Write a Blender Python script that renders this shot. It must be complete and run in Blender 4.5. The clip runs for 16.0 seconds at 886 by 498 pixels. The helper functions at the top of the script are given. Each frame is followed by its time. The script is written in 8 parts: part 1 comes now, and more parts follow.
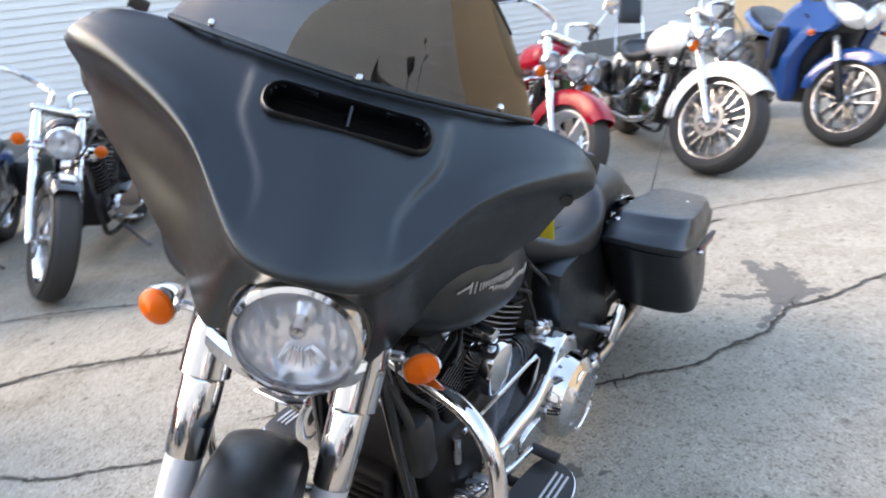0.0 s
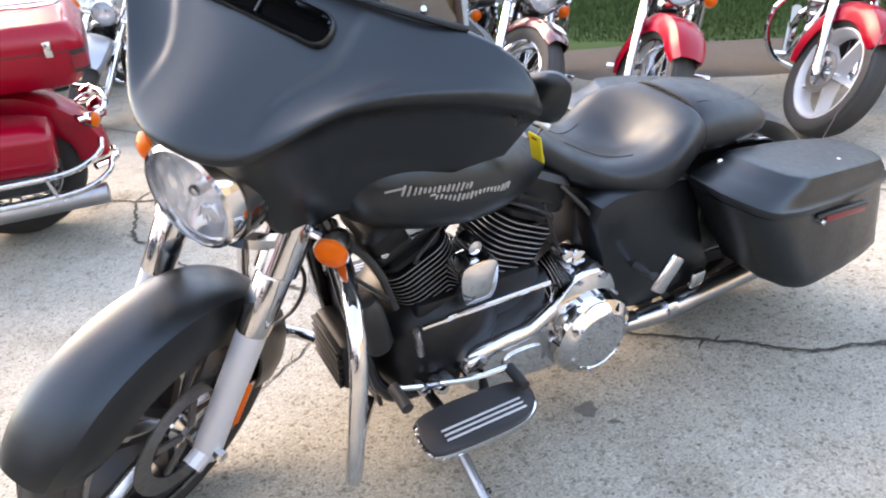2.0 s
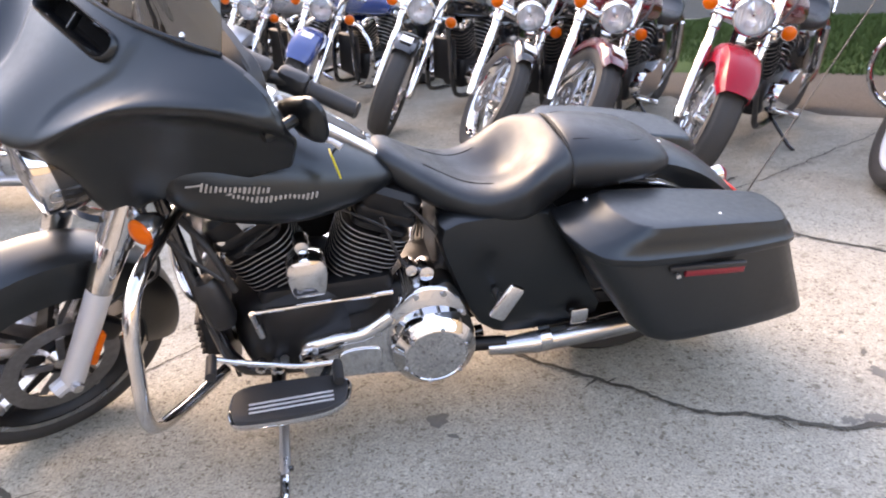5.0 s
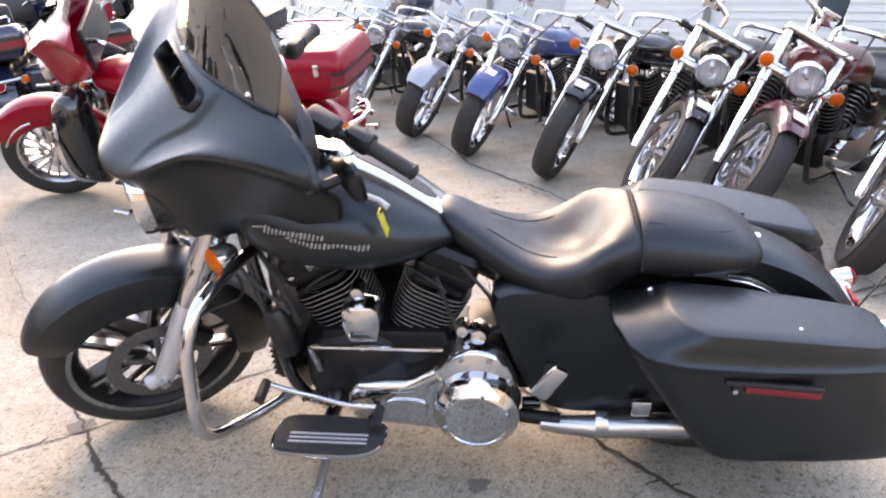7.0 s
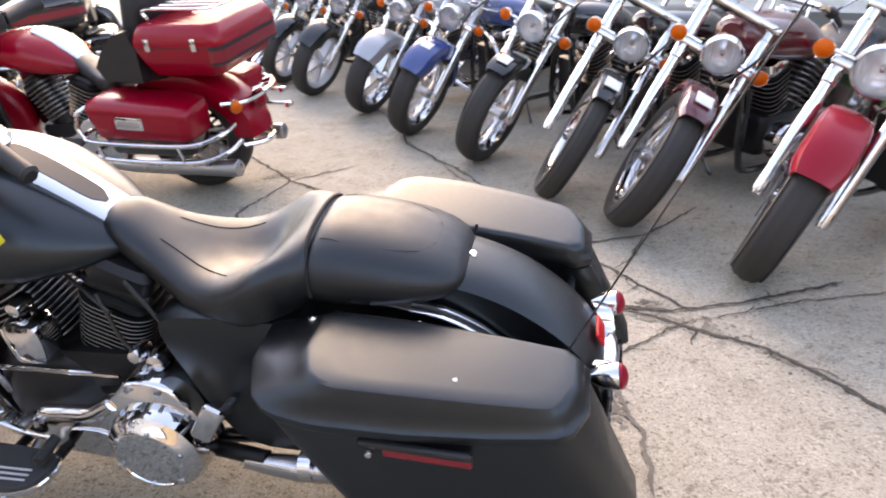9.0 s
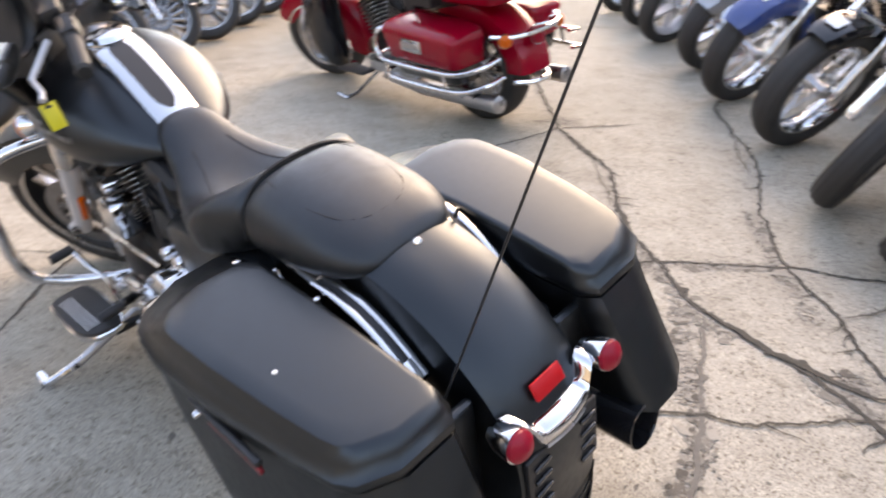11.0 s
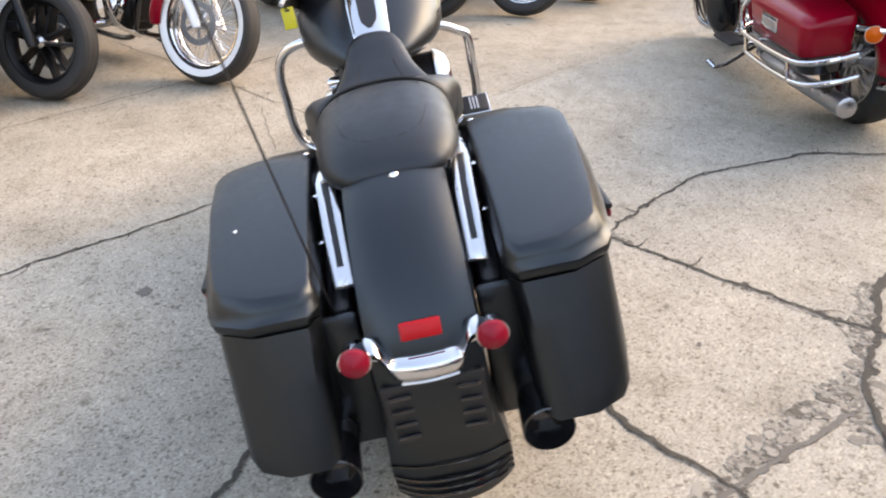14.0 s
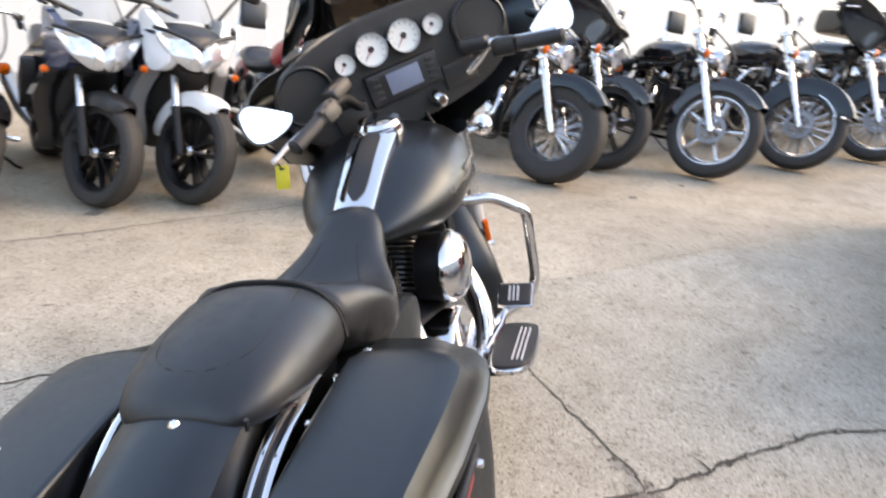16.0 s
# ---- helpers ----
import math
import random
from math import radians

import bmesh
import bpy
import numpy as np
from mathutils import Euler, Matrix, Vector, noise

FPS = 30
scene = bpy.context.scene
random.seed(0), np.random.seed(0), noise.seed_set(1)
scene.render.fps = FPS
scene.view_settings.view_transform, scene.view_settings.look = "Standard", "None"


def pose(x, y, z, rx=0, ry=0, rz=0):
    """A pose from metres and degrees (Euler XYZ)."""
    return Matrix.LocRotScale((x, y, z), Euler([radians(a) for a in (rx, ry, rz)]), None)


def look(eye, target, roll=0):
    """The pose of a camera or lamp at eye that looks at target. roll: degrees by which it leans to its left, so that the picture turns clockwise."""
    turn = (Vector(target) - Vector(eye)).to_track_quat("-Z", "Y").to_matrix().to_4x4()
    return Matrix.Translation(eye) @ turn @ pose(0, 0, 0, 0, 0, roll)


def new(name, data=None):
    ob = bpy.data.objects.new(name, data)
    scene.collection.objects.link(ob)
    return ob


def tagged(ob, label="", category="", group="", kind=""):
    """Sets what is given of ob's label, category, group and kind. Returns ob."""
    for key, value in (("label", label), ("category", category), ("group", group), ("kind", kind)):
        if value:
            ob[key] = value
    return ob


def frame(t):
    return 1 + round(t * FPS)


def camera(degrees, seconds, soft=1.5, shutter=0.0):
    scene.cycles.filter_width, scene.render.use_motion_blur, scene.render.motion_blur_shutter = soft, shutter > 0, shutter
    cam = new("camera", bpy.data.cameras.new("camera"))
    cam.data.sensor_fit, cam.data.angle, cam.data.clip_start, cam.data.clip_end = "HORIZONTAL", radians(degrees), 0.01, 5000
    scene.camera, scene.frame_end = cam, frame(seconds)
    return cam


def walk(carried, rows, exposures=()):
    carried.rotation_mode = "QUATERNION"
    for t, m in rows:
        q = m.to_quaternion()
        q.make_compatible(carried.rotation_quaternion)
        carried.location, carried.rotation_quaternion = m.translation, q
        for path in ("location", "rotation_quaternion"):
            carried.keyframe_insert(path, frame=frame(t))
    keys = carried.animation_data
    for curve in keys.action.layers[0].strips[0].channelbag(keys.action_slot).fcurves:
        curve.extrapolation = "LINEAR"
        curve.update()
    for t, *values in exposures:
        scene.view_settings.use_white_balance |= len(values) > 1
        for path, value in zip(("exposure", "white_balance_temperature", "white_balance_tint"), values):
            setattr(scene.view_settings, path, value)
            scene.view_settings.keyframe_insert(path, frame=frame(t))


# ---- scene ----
cam = camera(63.7, 16.0, 2.0, 0.4)
PATH = [
    (0, (1.941, 0.984, 1.232), (0.387, -0.096, 0.583), -7.6),
    (0.5, (1.737, 1.077, 1.206), (0.39, -0.215, 0.488), -5.0),
    (1, (1.655, 1.243, 1.195), (0.439, -0.171, 0.474), -3.9),
    (1.5, (1.607, 1.421, 1.205), (0.599, -0.101, 0.387), -4.6),
    (2, (1.45, 1.452, 1.19), (0.616, -0.157, 0.345), -4.9),
    (2.5, (1.352, 1.569, 1.212), (0.596, -0.092, 0.393), -3.9),
    (3, (1.237, 1.784, 1.239), (0.666, 0.031, 0.463), -4.1),
    (3.5, (1.123, 1.794, 1.199), (0.616, 0.029, 0.406), -5.1),
    (3.7, (1.039, 1.797, 1.203), (0.485, 0.055, 0.39), -4.2),
    (5.8, (0.609, 1.875, 1.202), (0.497, 0.049, 0.394), -3.8),
    (6, (0.566, 1.882, 1.223), (0.51, 0.058, 0.404), -4.1),
    (6.5, (0.418, 1.921, 1.251), (0.501, 0.085, 0.463), -2.8),
    (7, (0.352, 1.832, 1.277), (0.577, -0.021, 0.559), -1.8),
    (7.5, (0.209, 1.663, 1.252), (0.28, -0.204, 0.54), 1.4),
    (8, (0.032, 1.579, 1.249), (0.064, -0.271, 0.489), 0.7),
    (8.2, (-0.071, 1.563, 1.254), (-0.013, -0.285, 0.492), 1.0),
    (10.3, (-0.821, 0.981, 1.176), (0.136, -0.569, 0.349), -6.6),
    (10.5, (-0.868, 0.91, 1.17), (0.129, -0.603, 0.322), -4.5),
    (11, (-1.023, 0.836, 1.176), (0.256, -0.417, 0.286), -2.0),
    (11.5, (-1.201, 0.782, 1.202), (0.288, -0.164, 0.26), -1.2),
    (12, (-1.258, 0.617, 1.18), (0.241, -0.238, 0.169), 2.1),
    (12.5, (-1.349, 0.509, 1.181), (0.244, -0.123, 0.15), 1.5),
    (13, (-1.5, 0.43, 1.195), (0.205, 0.102, 0.201), -0.8),
    (13.5, (-1.497, 0.31, 1.189), (0.228, 0.122, 0.195), -1.5),
    (14, (-1.468, 0.149, 1.197), (0.263, -0.036, 0.212), -0.2),
    (14.5, (-1.489, -0.021, 1.231), (0.311, -0.048, 0.359), -1.4),
    (15, (-1.312, -0.159, 1.228), (0.515, -0.121, 0.416), 0.8),
    (15.5, (-1.086, -0.288, 1.219), (0.753, -0.151, 0.443), 1.5),
    (16, (-0.966, -0.439, 1.255), (0.859, -0.022, 0.552), 2.4),
]
EXPOSURE = [(0, 3.03, 9400, 14), (1.0, 3.39, 9800, 16), (2.0, 3.52, 10150, 18), (3.5, 3.49, 10600, 23), (7, 3.19, 10700, 24), (10.5, 2.88, 10750, 21), (13.5, 2.9, 10950, 18), (16, 2.87, 10350, 16)]
walk(cam, [(t, look(e, g, r)) for t, e, g, r in PATH], EXPOSURE)

# ---- daylight ----
SUN_EL, SUN_AZ = radians(36), radians(160)
world = bpy.data.worlds.new("sky")
scene.world = world
world.use_nodes = True
_wn = world.node_tree.nodes
_sky = _wn.new("ShaderNodeTexSky")
_sky.sky_type = 'NISHITA'
_sky.sun_disc = False
_sky.sun_elevation = SUN_EL
_sky.sun_rotation = SUN_AZ
_sky.air_density, _sky.dust_density, _sky.ozone_density = 1.0, 0.8, 3.0
_wn["Background"].inputs["Strength"].default_value = 0.15
world.node_tree.links.new(_sky.outputs[0], _wn["Background"].inputs["Color"])
sun = new("sun", bpy.data.lights.new("sun", 'SUN'))
sun.data.energy, sun.data.angle, sun.data.color = 0.25, radians(36), (1.0, 0.85, 0.66)
_d = Vector((math.sin(SUN_AZ) * math.cos(SUN_EL), math.cos(SUN_AZ) * math.cos(SUN_EL), math.sin(SUN_EL)))
sun.matrix_world = look(_d * 30, (0, 0, 0))


# ---- mesh helpers ----
class Geo:
    """Collects points and faces of one mesh."""

    def __init__(self):
        self.v, self.f = [], []

    def add(self, verts, faces):
        n = len(self.v)
        self.v += [tuple(p) for p in verts]
        self.f += [tuple(i + n for i in q) for q in faces]
        return self

    def move(self, m):
        self.v = [tuple(m @ Vector(p)) for p in self.v]
        return self

    def grow(self, other, m=None):
        return self.add([m @ Vector(p) for p in other.v] if m else other.v, other.f)

    def rings(self, rings, closed=True, caps=(True, True), loop=False):
        """Skins a row of equal rings of points."""
        n, k = len(rings[0]), len(rings)
        verts = [p for r in rings for p in r]
        faces = []
        for i in range(k if loop else k - 1):
            a, b = i * n, ((i + 1) % k) * n
            for j in range(n if closed else n - 1):
                j2 = (j + 1) % n
                faces.append((a + j, a + j2, b + j2, b + j))
        if closed and not loop:
            if caps[0]:
                faces.append(tuple(range(n - 1, -1, -1)))
            if caps[1]:
                faces.append(tuple(range((k - 1) * n, k * n)))
        return self.add(verts, faces)

    def tube(self, pts, r, seg=10, loop=False, caps=True):
        pts = [Vector(p) for p in pts]
        k = len(pts)
        rad = r if isinstance(r, (list, tuple)) else [r] * k
        out, up = [], None
        for i, p in enumerate(pts):
            a = pts[(i - 1) % k] if loop or i else p
            b = pts[(i + 1) % k] if loop or i < k - 1 else p
            d = (b - a).normalized()
            if up is None:
                up = Vector((0, 0, 1)) if abs(d.z) < 0.9 else Vector((1, 0, 0))
            side = d.cross(up).normalized()
            up = side.cross(d).normalized()
            out.append([p + rad[i] * (math.cos(t) * side + math.sin(t) * up) for t in (2 * math.pi * s / seg for s in range(seg))])
        return self.rings(out, loop=loop, caps=(caps, caps))

    def lathe(self, prof, seg=32, m=None, loop=False, arc=2 * math.pi):
        """Turns (radius, height) points round z."""
        full = arc > 6.28
        rr = []
        for s in range(seg if full else seg + 1):
            t = arc * s / seg
            rr.append([(r * math.cos(t), r * math.sin(t), h) for r, h in prof])
        if m:
            rr = [[m @ Vector(p) for p in q] for q in rr]
        return self.rings(rr, closed=loop, caps=(False, False), loop=full)

    def box(self, size, m=None, bevel=0.0):
        x, y, z = (s / 2 for s in size)
        b = min(bevel, x * 0.95, y * 0.95, z * 0.95)
        if b <= 0:
            vs = [(i * x, j * y, k * z) for k in (-1, 1) for i, j in ((-1, -1), (1, -1), (1, 1), (-1, 1))]
            self.add([m @ Vector(p) for p in vs] if m else vs, [(3, 2, 1, 0), (4, 5, 6, 7), (0, 1, 5, 4), (1, 2, 6, 5), (2, 3, 7, 6), (3, 0, 4, 7)])
            return self
        rr = []
        for zz, c in ((-z, b), (-z + 0.3 * b, 0.3 * b), (-z + b, 0), (z - b, 0), (z - 0.3 * b, 0.3 * b), (z, b)):
            rr.append(rrect(x - c, y - c, max(b, 0.001), zz, 3))
        if m:
            rr = [[m @ Vector(p) for p in q] for q in rr]
        return self.rings(rr)

    def disc(self, r, m, seg=24):
        return self.add([m @ Vector((r * math.cos(2 * math.pi * i / seg), r * math.sin(2 * math.pi * i / seg), 0)) for i in range(seg)], [tuple(range(seg))])


def rrect(hx, hy, r, z, n=4, cx=0.0, cy=0.0):
    """A rectangle with round corners, as a ring at height z."""
    r = min(r, hx * 0.999, hy * 0.999)
    out = []
    for sx, sy, a0 in ((1, 1, 0), (-1, 1, 90), (-1, -1, 180), (1, -1, 270)):
        for i in range(n + 1):
            a = radians(a0 + 90 * i / n)
            out.append((cx + sx * (hx - r) + r * math.cos(a), cy + sy * (hy - r) + r * math.sin(a), z))
    return out


def spline(pts, n=6, loop=False):
    """A smooth line through points of any dimension, n steps from one to the next."""
    P = [np.array(p, float) for p in pts]
    k = len(P)
    out = []
    for i in range(k if loop else k - 1):
        if loop:
            a, b, c, d = P[i - 1], P[i], P[(i + 1) % k], P[(i + 2) % k]
        else:
            b, c = P[i], P[i + 1]
            a = P[i - 1] if i else 2 * b - c
            d = P[i + 2] if i + 2 < k else 2 * c - b
        for s in range(n):
            t = s / n
            out.append(0.5 * (2 * b + (c - a) * t + (2 * a - 5 * b + 4 * c - d) * t * t + (3 * b - a - 3 * c + d) * t ** 3))
    if not loop:
        out.append(P[-1])
    return [tuple(float(v) for v in p) for p in out]


def lerp(table, x):
    """A number read off a table of (x, value), evenly between."""
    return float(np.interp(x, [a for a, _ in table], [b for _, b in table]))


def part(name, geo, material, parent=None, label="", crease=35, kind=""):
    """Links the points and faces of geo as one mesh object under a thing or a part."""
    me = bpy.data.meshes.new(name)
    me.from_pydata(geo.v, [], geo.f)
    me.validate()
    bm = bmesh.new()
    bm.from_mesh(me)
    bmesh.ops.recalc_face_normals(bm, faces=bm.faces)
    bm.to_mesh(me)
    bm.free()
    me.polygons.foreach_set("use_smooth", [True] * len(me.polygons))
    me.set_sharp_from_angle(angle=radians(crease))
    me.materials.append(material)
    ob = new(name, me)
    if parent:
        ob.parent = parent
    if label or kind:
        tagged(ob, label=label, kind=kind)
    return ob


def thing(name, label, category, m=None, group=""):
    ob = tagged(new(name), label, category, group)
    ob.empty_display_size = 0.1
    if m:
        ob.matrix_world = m
    return ob


ALONG_Y = Matrix.Rotation(radians(90), 4, 'X')


def at_y(x, y, z):
    """Stands what is turned round z on the y axis, at a place."""
    return Matrix.Translation((x, y, z)) @ ALONG_Y

# ---- materials ----
def material(name, color, rough=0.5, metal=0.0, grain=0.0, scale=60.0, bump=0.0, blotch=0.0, spec=0.5, coat=0.0, rough_var=0.0, tint=None, sheen=0.0, gloss=(1, 1, 1)):
    """A surface with fine grain and broad stains in colour, gloss and relief, at real size."""
    mat = bpy.data.materials.new(name)
    mat.use_nodes = True
    nt = mat.node_tree
    N, K = nt.nodes, nt.links
    bsdf = N["Principled BSDF"]
    bsdf.inputs["Roughness"].default_value = rough
    bsdf.inputs["Metallic"].default_value = metal
    bsdf.inputs["Specular IOR Level"].default_value = spec
    bsdf.inputs["Specular Tint"].default_value = (*gloss, 1)
    bsdf.inputs["Coat Weight"].default_value = coat
    bsdf.inputs["Coat Roughness"].default_value = 0.04
    bsdf.inputs["Sheen Weight"].default_value = sheen
    co = N.new("ShaderNodeTexCoord")
    n1 = N.new("ShaderNodeTexNoise")
    n1.inputs["Scale"].default_value, n1.inputs["Detail"].default_value = scale, 4
    n2 = N.new("ShaderNodeTexNoise")
    n2.inputs["Scale"].default_value, n2.inputs["Detail"].default_value = scale / 14, 3
    for n in (n1, n2):
        K.new(co.outputs["Object"], n.inputs["Vector"])
    c = Vector(color[:3])
    t = Vector(tint[:3]) if tint else c * 0.55
    mix = N.new("ShaderNodeMix")
    mix.data_type = 'RGBA'
    mix.inputs[6].default_value = (*c, 1)
    mix.inputs[7].default_value = (*t, 1)
    add = N.new("ShaderNodeMath")
    add.operation = 'MULTIPLY_ADD'
    K.new(n1.outputs["Fac"], add.inputs[0])
    add.inputs[1].default_value = grain
    m2 = N.new("ShaderNodeMath")
    m2.operation = 'MULTIPLY'
    K.new(n2.outputs["Fac"], m2.inputs[0])
    m2.inputs[1].default_value = blotch
    K.new(m2.outputs[0], add.inputs[2])
    K.new(add.outputs[0], mix.inputs[0])
    K.new(mix.outputs[2], bsdf.inputs["Base Color"])
    if rough_var:
        r = N.new("ShaderNodeMapRange")
        r.inputs["To Min"].default_value, r.inputs["To Max"].default_value = rough - rough_var, rough + rough_var
        r.inputs["From Min"].default_value, r.inputs["From Max"].default_value = 0.3, 0.7
        K.new(n2.outputs["Fac"], r.inputs["Value"])
        K.new(r.outputs[0], bsdf.inputs["Roughness"])
    if bump:
        b = N.new("ShaderNodeBump")
        b.inputs["Strength"].default_value, b.inputs["Distance"].default_value = 1.0, bump
        K.new(n1.outputs["Fac"], b.inputs["Height"])
        K.new(b.outputs[0], bsdf.inputs["Normal"])
    return mat


# gloss tint puts the blue sheen of reflected sky into the black paint
M_DENIM = material("matte_black_paint", (0.0022, 0.0022, 0.0025), 0.36, grain=0.2, scale=900, bump=0.00002, blotch=0.3, rough_var=0.04, spec=0.61, gloss=(0.78, 0.91, 1.0))
M_GLOSS = material("gloss_black_paint", (0.008, 0.008, 0.009), 0.12, coat=0.5, blotch=0.3, scale=60, rough_var=0.04)
M_PLASTIC = material("black_plastic", (0.011, 0.011, 0.012), 0.45, grain=0.3, scale=500, bump=0.0001)
M_DASH = material("dash_plastic", (0.02, 0.019, 0.018), 0.5, grain=0.3, scale=700, bump=0.0001)
# vinyl's gloss is tinted blue for the sky's sheen as well
M_LEATHER = material("black_vinyl", (0.0075, 0.007, 0.007), 0.43, grain=0.4, scale=420, bump=0.0003, blotch=0.4, rough_var=0.06, spec=0.56, gloss=(0.8, 0.91, 1.0))
M_PIPING = material("seat_piping", (0.004, 0.004, 0.004), 0.75, grain=0.2, scale=300)
M_LENS = material("silvered_lens", (0.7, 0.72, 0.74), 0.08, 0.7, grain=0.6, scale=45, bump=0.004, coat=1.0, tint=(0.25, 0.26, 0.28))
M_RUBBER = material("tyre_rubber", (0.016, 0.015, 0.015), 0.75, grain=0.4, scale=160, bump=0.0004, blotch=0.7, tint=(0.034, 0.031, 0.028))
M_GRIP = material("grip_rubber", (0.016, 0.016, 0.017), 0.6, grain=0.4, scale=300, bump=0.0003)
# near-black colour that paints the shade deep in the intake slot
M_VOID = material("slot_shade_black", (0.0015, 0.0015, 0.0015), 0.9, grain=0.5, scale=400, bump=0.0005, spec=0.1)
M_CHROME = material("chrome", (0.65, 0.65, 0.66), 0.06, 1.0, blotch=0.12, scale=40, rough_var=0.03)
M_STEEL = material("brushed_steel", (0.5, 0.5, 0.51), 0.32, 1.0, grain=0.3, scale=160, bump=0.0001, rough_var=0.08)
M_ROTOR = material("drilled_steel", (0.26, 0.26, 0.27), 0.38, 0.9, grain=0.8, scale=70, rough_var=0.1, tint=(0.08, 0.08, 0.08))
M_ALLOY = material("machined_alloy", (0.55, 0.55, 0.56), 0.25, 1.0, grain=0.25, scale=120, blotch=0.3, rough_var=0.06)
M_SATIN = material("satin_silver_paint", (0.56, 0.56, 0.58), 0.42, 0.35, grain=0.15, scale=300, blotch=0.2)
M_ENGINE = material("black_engine_crackle", (0.006, 0.006, 0.007), 0.42, spec=0.3, grain=0.3, scale=400, bump=0.0002, blotch=0.4)
M_FINEDGE = material("fin_edge_alloy", (0.45, 0.45, 0.45), 0.42, 0.8, grain=0.3, scale=30, blotch=0.6, tint=(0.08, 0.08, 0.08))
M_AMBER = material("amber_lens", (0.66, 0.10, 0.003), 0.3, spec=0.25, grain=0.3, scale=150)
M_RED_LENS = material("red_lens", (0.27, 0.005, 0.018), 0.3, spec=0.25, coat=0.0, grain=0.2, scale=200)
M_REFLECTOR = material("red_reflector", (0.5, 0.008, 0.012), 0.35, spec=0.25, coat=0.0, grain=0.3, scale=400)
M_SMOKE_RED = material("smoked_red_reflector", (0.22, 0.01, 0.018), 0.3, grain=0.3, scale=300)
M_YELLOW = material("yellow_tag", (0.55, 0.46, 0.02), 0.5, grain=0.2, scale=100)
M_WHITE = material("white_paint", (0.8, 0.79, 0.78), 0.2, coat=0.5, blotch=0.15, scale=40)
M_RED = material("red_paint", (0.30, 0.002, 0.014), 0.22, spec=0.3, coat=0.05, blotch=0.3, scale=50)
M_MAROON = material("maroon_paint", (0.10, 0.005, 0.009), 0.2, coat=0.8, blotch=0.3, scale=50)
M_BLUE = material("blue_paint", (0.014, 0.05, 0.19), 0.2, coat=0.8, blotch=0.3, scale=50)
M_BRIGHT_BLUE = material("bright_blue_paint", (0.006, 0.06, 0.24), 0.2, coat=0.8, blotch=0.3, scale=50)
M_GREY = material("silver_grey_paint", (0.36, 0.37, 0.39), 0.28, 0.5, coat=0.5, blotch=0.2, scale=50)
M_NAVY = material("navy_paint", (0.012, 0.02, 0.05), 0.2, coat=0.7, blotch=0.3, scale=50)
M_MIRROR = material("mirror_glass", (0.9, 0.9, 0.9), 0.02, 1.0)
M_DIAL = material("dial_face", (0.75, 0.74, 0.7), 0.5, grain=0.1, scale=300)
M_INK = material("dial_print", (0.02, 0.02, 0.02), 0.6)
M_SCREEN = material("radio_screen", (0.16, 0.19, 0.26), 0.2, coat=0.6, grain=0.2, scale=80)
M_BADGE = material("badge_silver", (0.42, 0.41, 0.40), 0.35, 0.6, grain=0.3, scale=500)
M_PAPER = material("white_sticker", (0.75, 0.75, 0.73), 0.6, grain=0.2, scale=300)


def glass(name, color, rough=0.02, alpha=0.25, ior=1.5):
    """Thin glazing: partly seen through, glossy."""
    mat = material(name, color, rough, grain=0.2, scale=30)
    nt = mat.node_tree
    tr = nt.nodes.new("ShaderNodeBsdfTransparent")
    tr.inputs["Color"].default_value = (*color, 1)
    mx = nt.nodes.new("ShaderNodeMixShader")
    mx.inputs[0].default_value = 1 - alpha
    bs = nt.nodes.new("ShaderNodeBsdfGlossy")
    bs.inputs["Roughness"].default_value = rough
    fr = nt.nodes.new("ShaderNodeFresnel")
    fr.inputs["IOR"].default_value = ior
    base = nt.nodes.new("ShaderNodeMixShader")
    df = nt.nodes.new("ShaderNodeBsdfDiffuse")
    df.inputs["Color"].default_value = (*(c * 0.3 for c in color), 1)
    out = nt.nodes["Material Output"]
    nt.links.new(df.outputs[0], mx.inputs[1])
    nt.links.new(tr.outputs[0], mx.inputs[2])
    nt.links.new(fr.outputs[0], base.inputs[0])
    nt.links.new(mx.outputs[0], base.inputs[1])
    nt.links.new(bs.outputs[0], base.inputs[2])
    nt.links.new(base.outputs[0], out.inputs["Surface"])
    return mat


M_SMOKE = glass("smoked_screen", (0.21, 0.175, 0.145), 0.02, 0.1, 1.9)
M_CLEAR = glass("clear_lens", (0.9, 0.92, 0.95), 0.02, 0.03)
M_BOWL = material("bright_reflector", (0.95, 0.95, 0.97), 0.12, 0.65, grain=0.1, scale=90, rough_var=0.05, spec=0.8, tint=(0.88, 0.88, 0.9))
M_SHIELD = glass("clear_shield", (0.8, 0.84, 0.88), 0.05, 0.2)


